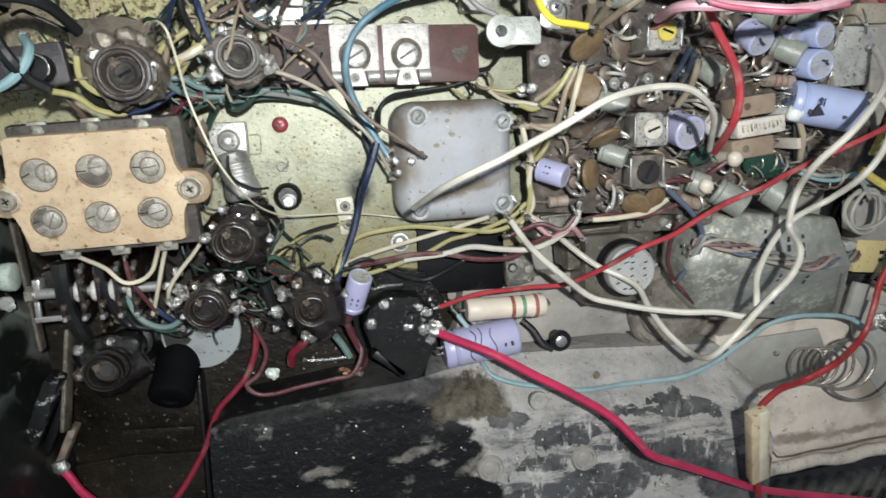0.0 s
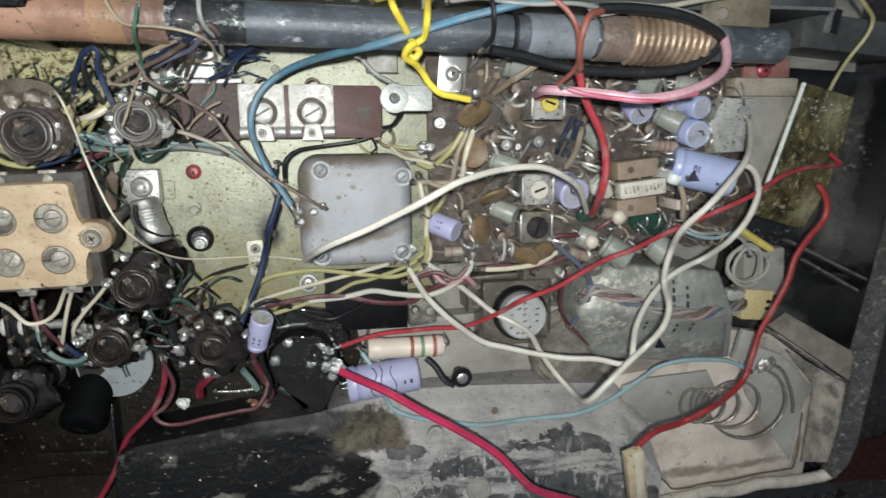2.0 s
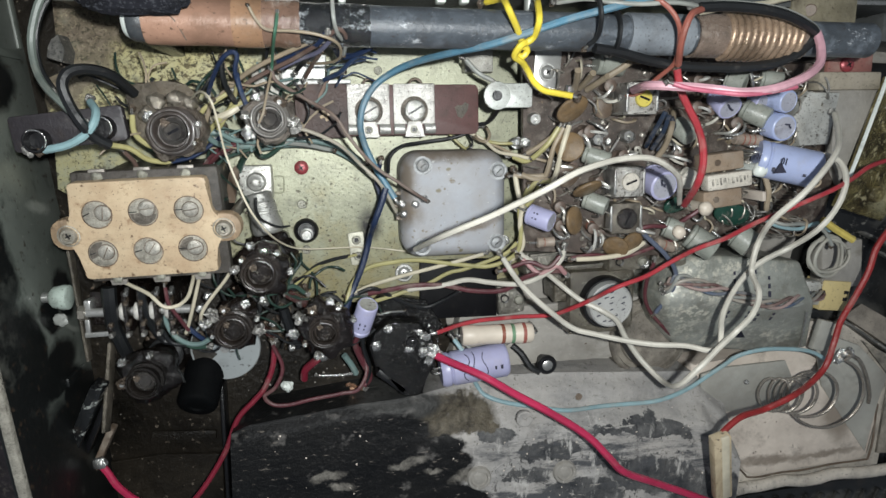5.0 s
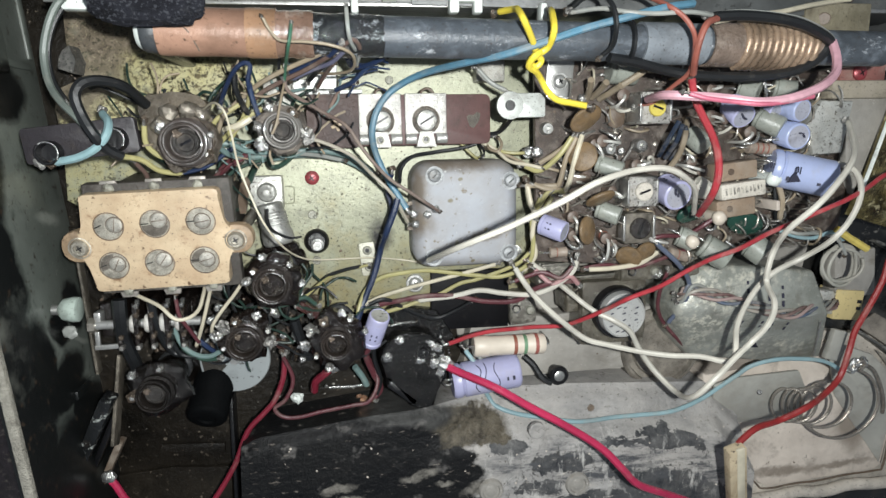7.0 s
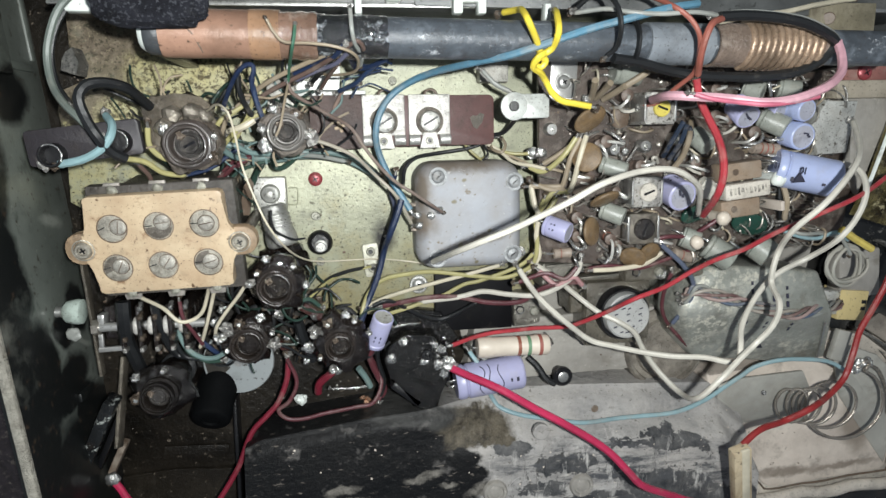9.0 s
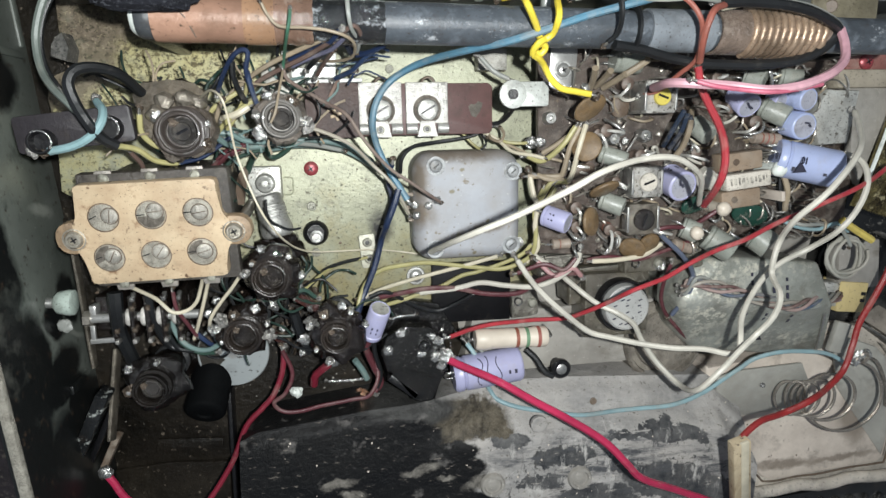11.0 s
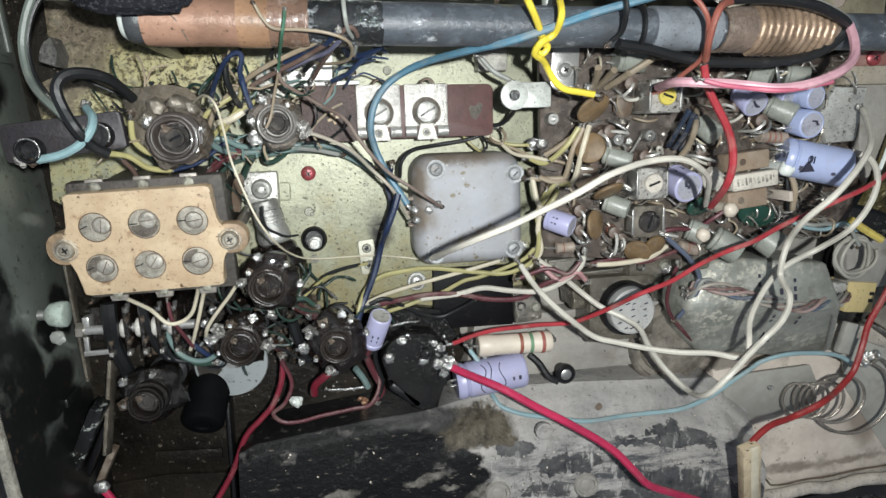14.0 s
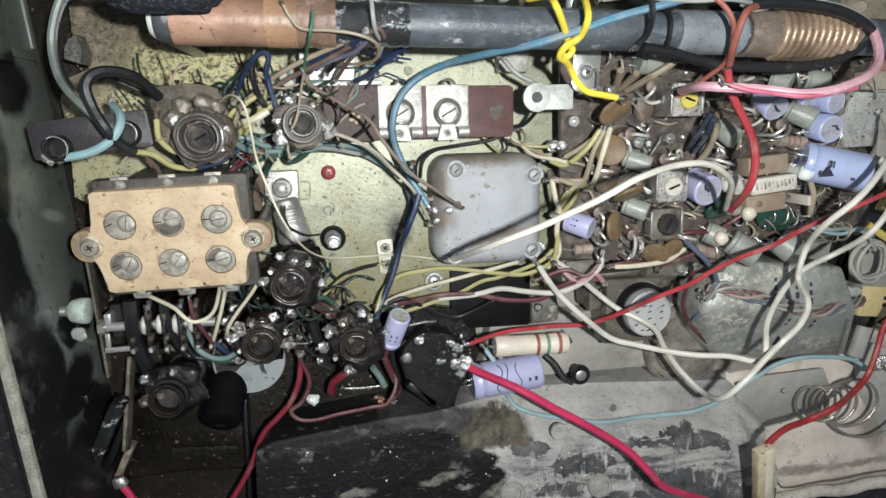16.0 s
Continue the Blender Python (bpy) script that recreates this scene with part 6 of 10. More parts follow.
for p, r in (((-8.5, -30.7, 9.3), 1.1), ((-11.4, -35.0, 9.3), 1.2), ((0.7, -33.0, 9.3), 1.0), ((-0.7, -31.8, 9.3), 0.8), ((2.9, -36.8, 10.5), 1.8), ((0.4, -37.1, 9.5), 1.2), ((-3.5, -36.2, 9.2), 0.8), ((1.8, -39.5, 9.5), 1.0)):
    bm = bmesh.new()
    blob(bm, p, r, 0.7, 0.55, 3)
    part("solder", bm, TIN, ob, "bright solder joint")
bm = bmesh.new()
lathe(bm, (-2.6, -34.4, 8.8), Vector((-2.6, -34.4, 8.8)) + Vector((0, 0, 0.9)), [(0, 1.5), (1, 1.3), (1, 0.7), (0.3, 0.6), (0.3, 0)], 16)
part("eyelet", bm, BLACK, ob)
bm = bmesh.new()
rnd = random.Random(31)
c = Vector((0.0, -33.6, 9.2))
for i in range(26):
    blob(bm, c + Vector((rnd.gauss(0, 2.2), rnd.gauss(0, 1.6), rnd.uniform(-0.2, 0.3))), rnd.uniform(0.15, 0.55), 0.7, 1.0, 1)
part("solder_splash", bm, TIN, ob, "splashed solder crumbs")
for a, b in (((-7.6, -27.5, 9.3), (-4.0, -27.2, 9.3)), ((-5.9, -40.8, 9.3), (-0.4, -42.5, 9.3)), ((-9.1, -37.4, 9.3), (-6.0, -38.7, 9.3))):
    bm = bmesh.new()
    tube(bm, [a, Vector(a).lerp(Vector(b), 0.5) + Vector((0, 0.5, 0.3)), b], 0.3, 6, 4, 0.4)
    part("ridge", bm, BAKELITE, ob)
bm = bmesh.new()
box(bm, (-7.4, -44.9, 6.0), (9, 2.0, 6), rz=-38, bevel=0.4)
part("rib", bm, BLACK, ob)

bm = bmesh.new()
box(bm, (10.4, -22.8, 1.2), (20.4, 15.4, 2.2), rz=TURN - 1, bevel=0.2)
thing("insulating_pad", "matt black insulating pad on the chassis", "pad", bm, mat("black_tape", (0.004, 0.004, 0.005), 0.55, 0, 0.2, 0.02, 0.2, 0.2, 300, dirt=(0.008, 0.007, 0.006), dust_color=(0.08, 0.07, 0.06), spec=0.15))


def resistor(p0, p1, r, body, bands, label, group="resistors", leads=True, droop=3.0):
    """Axial resistor with end caps, colour bands and bent leads."""
    ob = thing("resistor", label, "resistor", group=group)
    a, b = Vector(p0), Vector(p1)
    bm = bmesh.new()
    lathe(bm, a, b, [(0, 0), (0, r * 0.85), (0.025, r * 0.98), (0.18, r), (0.22, r * 0.94), (0.78, r * 0.94), (0.82, r), (0.975, r * 0.98), (1, r * 0.85), (1, 0)], 24)
    part("body", bm, body, ob)
    for s, m in bands:
        k = 1.012 if s < 0.2 or s > 0.8 else 0.955
        bm = bmesh.new()
        lathe(bm, a.lerp(b, s - 0.024), a.lerp(b, s + 0.024), [(0, r * 0.7), (0, r * k), (1, r * k), (1, r * 0.7)], 20)
        part("band", bm, m, ob)
    if leads:
        d = (b - a).normalized()
        for q, e in ((a, -d), (b, d)):
            bm = bmesh.new()
            tube(bm, [q - e * 0.3, q + e * 1.2, q + e * 2.0 + Vector((0, 0, -droop * 0.4)), q + e * 2.1 + Vector((0, 0, -droop))], max(0.28, r * 0.12), 6, 4)
            part("lead", bm, TIN, ob)
    return ob


resistor((10.3, -33.5, 8.0), (28.9, -33.2, 8.0), 2.68, CREAM, ((0.57, BAND_BROWN), (0.71, BAND_GREEN), (0.87, BAND_RED)), "large cream resistor with brown and green bands", droop=9)
shelf_cap = can_cap((5.6, -43.9, 5.0), (23.3, -41.3, 5.0), 4.5, PURPLE, "violet electrolytic lying on the shelf under the resistor", PURPLE)
a, b = Vector((5.6, -43.9, 5.0)), Vector((23.3, -41.3, 5.0))
d = (b - a).normalized()
side = d.cross(Vector((0, 0, 1))).normalized()
for s, lo, hi, lean in ((0.36, -65, 35, 0.05), (0.47, -70, 20, 0.02), (0.63, -60, 30, -0.03)):
    bm = bmesh.new()
    ring = []
    for i in range(9):
        g = radians(lo + (hi - lo) * i / 8)
        ring.append(a.lerp(b, s + lean * math.sin(i * 0.8)) + (side * math.sin(g) + side.cross(d) * math.cos(g)) * 4.5)
    tube(bm, ring, 0.13, 5, 3)
    part("printed_line", bm, INK, shelf_cap)
marks(shelf_cap, a.lerp(b, 0.78) + Vector((0, 0, 4.5)), d, side, 2, 1.6, 0.8, 1.3)

ob = thing("ring_terminal", "black ring terminal with a steel eyelet", "terminal", m=at((35.7, -44.6, 2.5)))
bm = bmesh.new()
lathe(bm, (0, 0, -1), (0, 0, 0.4), [(0, 2.7), (0.7, 2.7), (1, 2.3), (1, 1.5), (0.3, 1.4), (0.3, 0)], 22)
part("ring", bm, BLACK, ob)
bm = bmesh.new()
lathe(bm, (0, 0, -0.6), (0, 0, 0.5), [(0, 1.5), (0.8, 1.5), (1, 1.1), (1, 0)], 16)
part("rivet", bm, STEEL, ob)
bm = bmesh.new()
cyl(bm, (0, 0, -8), (0, 0, -0.8), 1.6, 14)
part("post", bm, BLACK, ob)

GRUBBY = mat("grubby_plate", (0.23, 0.22, 0.19), 0.3, 0.45, 0.6, 0.15, 0.6, 0.3, 200, dirt=(0.035, 0.030, 0.023))
GREASY = mat("greasy_dusty_block", (0.105, 0.093, 0.070), 0.28, 0.1, 0.6, 0.22, 0.9, 0.4, 170, dirt=(0.028, 0.024, 0.018), dust_color=(0.31, 0.29, 0.24), coat=0.35, extra=lambda m, col: mix(m, noise_fac(m, 300, 0.60, 0.64, 8, 0.03, 0.75, 5.0), col, (0.42, 0.40, 0.34)))

# round metal can with printed top
ob = thing("round_can", "round aluminium capacitor can with printed top", "capacitor", m=at((48.2, -25.0, 12.5)))
bm = bmesh.new()
lathe(bm, (0, 0, -20), (0, 0, 0), [(0, 0), (0, 5.9), (0.95, 5.9), (0.99, 5.75), (1, 5.5), (0.985, 5.3), (0.985, 0)], 40)
part("can", bm, mat("printed_tin", (0.44, 0.44, 0.425), 0.45, 0.25, 0.2, 0.15, 0.15, 0.1, 200), ob)
# Black ring added as the shaded gap between can and clamp.
bm = bmesh.new()
lathe(bm, (0, 0, -9), (0, 0, -2.0), [(0, 6.0), (0, 6.9), (0.9, 6.9), (1, 6.6), (1, 6.1), (0.8, 6.0)], 36)
part("gap_ring", bm, BLACK, ob, "black ring standing in for the dark gap round the can")
bm = bmesh.new()
box(bm, (-0.5, -0.5, -9.5), (17.5, 17, 9), rz=TURN, bevel=0.6)
part("clamp", bm, GREASY, ob)
for j, y in enumerate((3.4, 2.0, 0.5, -1.2, -2.8, -4.2)):
    for i in range(3 if abs(y) > 3 else 5):
        if (i * 5 + j * 3) % 7 in (0, 3, 4):
            continue
        bm = bmesh.new()
        box(bm, (-3.2 + 1.6 * i + (1.6 if abs(y) > 3 else 0) + 0.2 * (j % 2), y, -0.22), (0.9 + 0.3 * ((i * j) % 2), 0.28, 0.12), rz=20, bevel=0)
        part("print_mark", bm, INK, ob)
bm = bmesh.new()
box(bm, (1, -1, -14), (20, 15, 9), rz=TURN, bevel=0.8)
part("mounting_foot", bm, GREASY, ob)

# transformer
def can_look(m, col):
    """Tarnish in broad patches, brown stains and pale flaking crust."""
    col = mix(m, noise_fac(m, 60, 0.42, 0.60, 9, 0.06, 0.7, 2.0), col, (0.235, 0.245, 0.215))
    col = mix(m, noise_fac(m, 130, 0.55, 0.65, 9, 0.05, 0.75, 21.0), col, (0.15, 0.14, 0.11))
    crust = mix(m, noise_fac(m, 430, 0.52, 0.565, 9, 0.02, 0.75, 4.0), col, (0.60, 0.58, 0.49))
    col = mix(m, patches(m, ((72, -26, 8, 9, 0), (70, -18, 7, 5, 0), (92, -37, 16, 4, 0), (84, -15, 12, 3, 0)), 0.012, 70, 0.6), col, crust)
    return mix(m, noise_fac(m, 420, 0.60, 0.62, 9, 0.02, 0.75, 14.0), col, (0.50, 0.48, 0.41))


ob = thing("transformer", "dusty silver transformer can with stencilled marks", "transformer")
SILVER = mat("stained_silver_can", (0.43, 0.44, 0.40), 0.32, 0.3, 0.35, 0.1, 0.5, 0.2, 150, 0.0, dirt=(0.10, 0.095, 0.08), dust_color=(0.42, 0.40, 0.35), extra=can_look)


def hull(points, bevel):
    """Solid over the points, going down to the floor."""
    bm = bmesh.new()
    for q in points:
        bm.verts.new(q)
        bm.verts.new((q[0], q[1], -8))
    geo = bmesh.ops.convex_hull(bm, input=bm.verts[:])
    bmesh.ops.delete(bm, geom=[v for v in geo["geom_interior"] if isinstance(v, bmesh.types.BMVert)], context="VERTS")
    bmesh.ops.dissolve_limit(bm, angle_limit=0.12, verts=bm.verts[:], edges=bm.edges[:])
    bmesh.ops.bevel(bm, geom=bm.edges[:], offset=bevel, segments=3, profile=0.5, affect="EDGES", clamp_overlap=True)
    return bm


part("can", hull(((66.8, -13.5, 9.5), (73.8, -12.2, 12.0), (101.3, -14.0, 12.0), (106.5, -25.5, 13.2), (62.8, -23.6, 13.0), (114.7, -41.7, 3.5), (103.8, -43.3, 2.5), (73.3, -40.3, 2.5), (64.6, -32.1, 3.0), (64.9, -20.2, 6.0)), 1.0), SILVER, ob)
bm = bmesh.new()
tube(bm, [(105.0, -28.1, 12.2), (108.8, -36.3, 7.5), (111.8, -42.3, 3.5)], 0.35, 5, 4)
part("seam", bm, STEEL, ob, "folded seam of the can")
bm = bmesh.new()
p = (69.1, -40.8, -4.0)
lathe(bm, (p[0] - 2, p[1] + 2, -8), (p[0] - 2, p[1] + 2, -0.4), [(0, 0), (0, 12), (0.9, 12), (1, 11.4), (1, 10.6), (0.82, 10.2), (0.82, 8.8), (0.97, 8.4), (0.97, 0)], 40)
part("base_ring", bm, mat("grimy_base_ring", (0.20, 0.18, 0.15), 0.45, 0, 0.6, 0.3, 0.5, 0.3, 260), ob, "grimy stepped base ring")
for p, n in (((82.4, -28.0, 11.2), 5), ((91.4, -29.0, 11.0), 4), ((96.0, -28.8, 11.2), 4), ((88.4, -28.2, 11.2), 2)):
    marks(ob, p, (0.12, -1, -0.78), (1, 0.1, 0), n, 2.2, 1.7, 0.85)
for p, n in (((81.5, -16.8, 12.9), 4), ((87.6, -16.6, 12.9), 4), ((91.7, -18.2, 13.0), 3)):
    marks(ob, p, (0.12, -1, 0.08), (1, 0.1, 0), n, 2.2, 1.6, 0.8)
bm = bmesh.new()
bm.faces.new([bm.verts.new(v) for v in ((88.8, -37.2, 5.6), (92.4, -37.3, 5.6), (88.6, -33.4, 7.9))])
bmesh.ops.solidify(bm, geom=bm.faces[:], thickness=0.25)
part("printed_triangle", bm, INK, ob)

for p0, p1, r, label in (((67.1, -6.5, 13.0), (72.8, -10.1, 16.0), 3.2, "dusty grey electrolytic over the transformer"), ((80.5, -6.5, 13.0), (83.3, -9.0, 16.0), 3.4, "pale grey electrolytic over the transformer"), ((60.2, -4.3, 13.0), (63.9, -5.7, 15.0), 2.6, "small cream-topped electrolytic over the transformer")):
    can_cap(p0, p1, r, GREYCAP, label, CREAM)

# battery spring
OLDSPRING = mat("dirty_spring_steel", (0.42, 0.38, 0.33), 0.26, 0.7, 0.55, 0.08, 0.3, 0.2, 300, dirt=(0.06, 0.048, 0.037))
ob = thing("battery_spring", "rusty conical battery spring in the tray", "spring")
bm = bmesh.new()
pts = []
for i in range(101):
    k = i / 108
    near = float(np.interp(k, (0.055, 0.24, 0.426, 0.61, 0.80, 1), (99.7, 103.0, 104.6, 106.3, 108.0, 112.0)))
    far = float(np.interp(k, (0, 0.148, 0.33, 0.52, 0.70, 0.89, 1), (105.4, 107.0, 111.0, 115.6, 121.7, 130.4, 132.0)))
    tall = float(np.interp(k, (0, 0.4, 0.6, 0.75, 0.9), (5.0, 5.2, 6.0, 7.6, 11.4)))
    g = 2 * math.pi * i / 20 + 1.3
    pts.append(Vector(((near + far) / 2 + (far - near) / 2 * math.cos(g), -54.8 - 0.5 * k + tall * math.sin(g), 6.0 + 1.6 * math.cos(g) + 2.0 * k)))
tube(bm, pts, 0.42, 8, 2, 0.12)
part("coil", bm, OLDSPRING, ob)
bm = bmesh.new()
tube(bm, [pts[-1], (125.0, -42.6, 8.2), (123.9, -41.6, 8.0), (121.8, -43.7, 7.5)], 0.55, 7, 4)
part("tail", bm, OLDSPRING, ob)
bm = bmesh.new()
tube(bm, [(123.2, -42.2, 8.0), (129.0, -44.5, 7.0), (133.5, -49.8, 6.0), (136.8, -56.1, 5.0), (139.1, -60.5, 3.0)], 0.5, 7, 4)
part("end_wire", bm, OLDSPRING, ob)
for p in ((123.1, -42.3, 7.5), (125.2, -42.1, 7.5), (122.3, -44.2, 7.0)):
    bm = bmesh.new()
    blob(bm, p, 1.3, 0.7, 0.9, 3)
    part("solder", bm, TIN, ob)

# coiled pigtail at the right and its bracket
ob = thing("wire_coil", "small loose coil of grey wire", "coil")
bm = bmesh.new()
c = Vector((109.4, -12.7, 10.0))
pts = [c + Vector(((5.2 - 0.9 * math.sin(i * 0.17)) * math.cos(i * 0.45), (5.2 - 0.7 * math.cos(i * 0.23)) * math.sin(i * 0.45), 0.05 * i + 0.5 * math.sin(i * 0.7))) for i in range(58)]
tube(bm, pts, 0.46, 8, 3, 0.4)
part("winding", bm, vinyl("dusty_white_vinyl", (0.33, 0.325, 0.285), 0.35), ob)
bm = bmesh.new()
box(bm, (122.2, -17.3, 1.0), (13, 14, 5), rz=TURN + 6, bevel=0.6)
thing("side_bracket", "dusty grey bracket under the wire coil", "bracket", bm, DUSTY)
ob = thing("plug_connector", "cream plastic plug connector with pin slots", "connector", m=at((121.0, -26.2, 4.0), rz=TURN - 6))
bm = bmesh.new()
box(bm, (0, 0, -3.5), (9.0, 8.8, 7), bevel=0.4)
part("housing", bm, mat("cream_plastic", (0.52, 0.42, 0.20), 0.5, 0, 0.15, 0.15, 0.1, 0.1, 150), ob)
for y in (-0.8, 1.2):
    bm = bmesh.new()
    box(bm, (3.2, y, 0.0), (1.4, 1.0, 0.3), bevel=0)
    part("pin_slot", bm, BLACK, ob)
bm = bmesh.new()
box(bm, (-7.0, 0.4, -3), (6, 7, 5), bevel=0.5)
part("metal_shroud", bm, ALU, ob)

# ---- right-hand end ----
ob = thing("corroded_plate", "corroded gold-green metal plate leaning at the side", "metal plate")
def verdigris(m, col):
    """Dark lacquer eaten into clouds, with bare gold, brown and pale green spots between, and pale specks painted as
    glints.
    """
    col = mix(m, noise_fac(m, 55, 0.42, 0.58, 9, 0.05, 0.75, 6.0), col, (0.085, 0.064, 0.023))
    col = mix(m, noise_fac(m, 150, 0.46, 0.53, 10, 0.04, 0.8, 3.0), col, (0.032, 0.026, 0.011))
    col = mix(m, patches(m, ((119, 25, 9, 5, -10), (113, 12, 4, 8, -15), (126, 14, 6, 3, 20)), 0.012, 90, 0.5), col, mix(m, noise_fac(m, 260, 0.48, 0.56, 9, 0.03, 0.75, 16.0), (0.050, 0.043, 0.022), (0.24, 0.20, 0.085)))
    col = mix(m, patches(m, ((131, 27, 5, 5, 0), (128, 3, 6, 4, 0)), 0.010, 110, 0.6), col, (0.42, 0.39, 0.23))
    return mix(m, noise_fac(m, 420, 0.57, 0.60, 8, 0.02, 0.75, 9.0), col, (0.60, 0.54, 0.32))


GOLD = mat("corroded_plating", (0.34, 0.29, 0.115), 0.2, 0.35, 0.5, 0.04, 1.0, 0.4, 190, dirt=(0.04, 0.03, 0.015), dust_color=(0.55, 0.52, 0.38), extra=verdigris)
bm = bmesh.new()
pts = [(115.1, 34.0, 16.0), (138.2, 31.8, 8.0), (136.9, 21.0, 8.0), (134.0, 7.1, 8.0), (128.1, -3.7, 8.0), (109.2, 0.8, 12.0), (108.6, 8.6, 16.0)]
lo = [bm.verts.new(Vector(q) - Vector((0, 0, 1.5))) for q in pts]
hi = [bm.verts.new(q) for q in pts]
bm.faces.new(hi)
bm.faces.new(lo[::-1])
for i in range(len(pts)):
    j = (i + 1) % len(pts)
    bm.faces.new((lo[i], lo[j], hi[j], hi[i]))
part("plate", bm, GOLD, ob)
bm = bmesh.new()
tube(bm, [(114.7, 33.9, 16.4), (111.5, 21.4, 16.4), (108.0, 8.6, 16.4)], 0.5, 6, 3, 0.15)
part("bright_edge", bm, WHITE, ob, "pale bare metal edge")
# Small white blobs put on the plate in place of its glints.
bm = bmesh.new()
rnd = random.Random(17)
corner = [Vector(q) for q in ((114.3, 30.8, 16.2), (134.4, 29.1, 9.0), (127.8, -0.8, 8.6), (111.0, 2.7, 12.6))]
for i in range(90):
    u, v = rnd.random(), rnd.random() ** 1.6
    blob(bm, corner[0].lerp(corner[1], u).lerp(corner[3].lerp(corner[2], u), v), rnd.uniform(0.12, 0.32), 0.6, 0.8, 1)
part("glint_specks", bm, V_WHITE, ob, "white specks standing in for glints on the plate")
bm = bmesh.new()
box(bm, (118, 17, 2), (10, 26, 16), rz=-18, bevel=0.6)
part("foot", bm, UMBER, ob)
for p in ((117.7, 22.6, 14.0), (119.9, 4.3, 13.0)):
    bm = bmesh.new()
    lathe(bm, p, Vector(p) + Vector((0, 0, 0.8)), [(0, 2.4), (1, 2.1), (1, 1.2), (0.3, 1.0), (0.3, 0)], 18)
    part("ring", bm, GOLD, ob)

bm = bmesh.new()
slab(bm, [v[:2] for v in ((100.7, 30.3, 13.0), (115.9, 31.7, 13.0), (108.8, 6.4, 13.0), (104.9, 12.9, 13.0), (103.9, 25.6, 13.0))], 11, 13, 0.4)
thing("cardboard_shield", "dusty grey-brown card shield beside the board", "shield", bm, DUSTY)
bm = bmesh.new()
box(bm, (105.6, 32.6, 13.0), (17.5, 4.4, 4), rz=TURN, bevel=0.5)
thing("support_bar", "dusty tan bar above the card shield", "bar", bm, mat("tan_bar", (0.30, 0.265, 0.205), 0.6, 0, 0.4, 0.3, 0.4, 0.2, 220))
bm = bmesh.new()
box(bm, (107.6, 36.8, 10.0), (13, 6.4, 4), rz=TURN, bevel=0.6)
thing("red_bracket", "faded red fibre bracket under a screw", "bracket", bm, mat("faded_red_fibre", (0.24, 0.10, 0.085), 0.6, 0, 0.3, 0.3, 0.2, 0.15, 250))
bm = bmesh.new()
slab(bm, [v[:2] for v in ((90.9, 23.1, 14.0), (94.5, 29.6, 14.0), (103.3, 29.7, 14.0), (101.9, 16.9, 14.0), (93.9, 16.2, 14.0))], 11, 15, 0.6)
thing("heat_sink", "grey dusty metal heat sink on the board", "heat sink", bm, ALU)
ob = thing("slotted_bracket", "dark grey bracket with a slot at the case corner", "bracket")
bm = bmesh.new()
slab(bm, [v[:2] for v in ((120.6, 53.0, 6.0), (151.5, 51.6, 6.0), (153.3, 42.9, 6.0), (121.3, 43.9, 6.0))], -8, 6, 0.5)
part("plate", bm, RAILMAT, ob)
bm = bmesh.new()
box(bm, (129.2, 50.8, 6.2), (3.4, 6.4, 0.5), rz=-8, bevel=0.1)
part("slot_edge", bm, STEEL, ob)
bm = bmesh.new()
box(bm, (130.2, 50.7, 6.5), (2.2, 6.2, 0.5), rz=-8, bevel=0.1)
part("slot", bm, BLACK, ob)

# ---- circuit board ----
bm = bmesh.new()
slab(bm, [(21.5, 42), (24.6, -11), (62, -12.5), (64, -8), (107, -6), (109, 18), (101, 44)], 9.4, 11, 0.2)
board = thing("circuit_board", "dusty brown phenolic circuit board", "circuit board")
part("panel", bm, PCB, board)
for x, y in ((26, 36), (28, -6), (60, -8), (98, 36), (100, 4)):
    bm = bmesh.new()
    cyl(bm, (x, y, -8), (x, y, 9.5), 2.0, 12)
    part("pillar", bm, STEEL, board)
bm = bmesh.new()
slab(bm, rounded(6.4, 10.5, 1.8), 0, 0.8, 0.2)
ob = part("earth_lug", bm, BRIGHT, board, "plated earth lug", m=at((27.8, 32.6, 11.0), rz=TURN - 4))

# solder joints and stubs over the board
bm = bmesh.new()
rnd = random.Random(7)
for i in range(90):
    x, y = rnd.uniform(26, 100), rnd.uniform(-8, 38)
    blob(bm, (x, y, 11.1), rnd.uniform(0.35, 0.75), 0.8, 0.5, 2)
tagged(part("joints", bm, SPRING, board, "scattered solder joints"), kind="stuff")
bm = bmesh.new()
for i in range(150):
    x, y = rnd.uniform(26, 100), rnd.uniform(-8, 38)
    a, k = rnd.uniform(0, 6.28), rnd.uniform(0.8, 3.4)
    tube(bm, [(x, y, 11), (x + 0.2, y, 12 + k), (x + k * math.cos(a), y + k * math.sin(a), 12.2 + k), (x + 1.4 * k * math.cos(a), y + 1.4 * k * math.sin(a), 11)], 0.22, 5, 3)
tagged(part("lead_clutter", bm, SPRING, board, "bent tinned component leads"), kind="stuff")


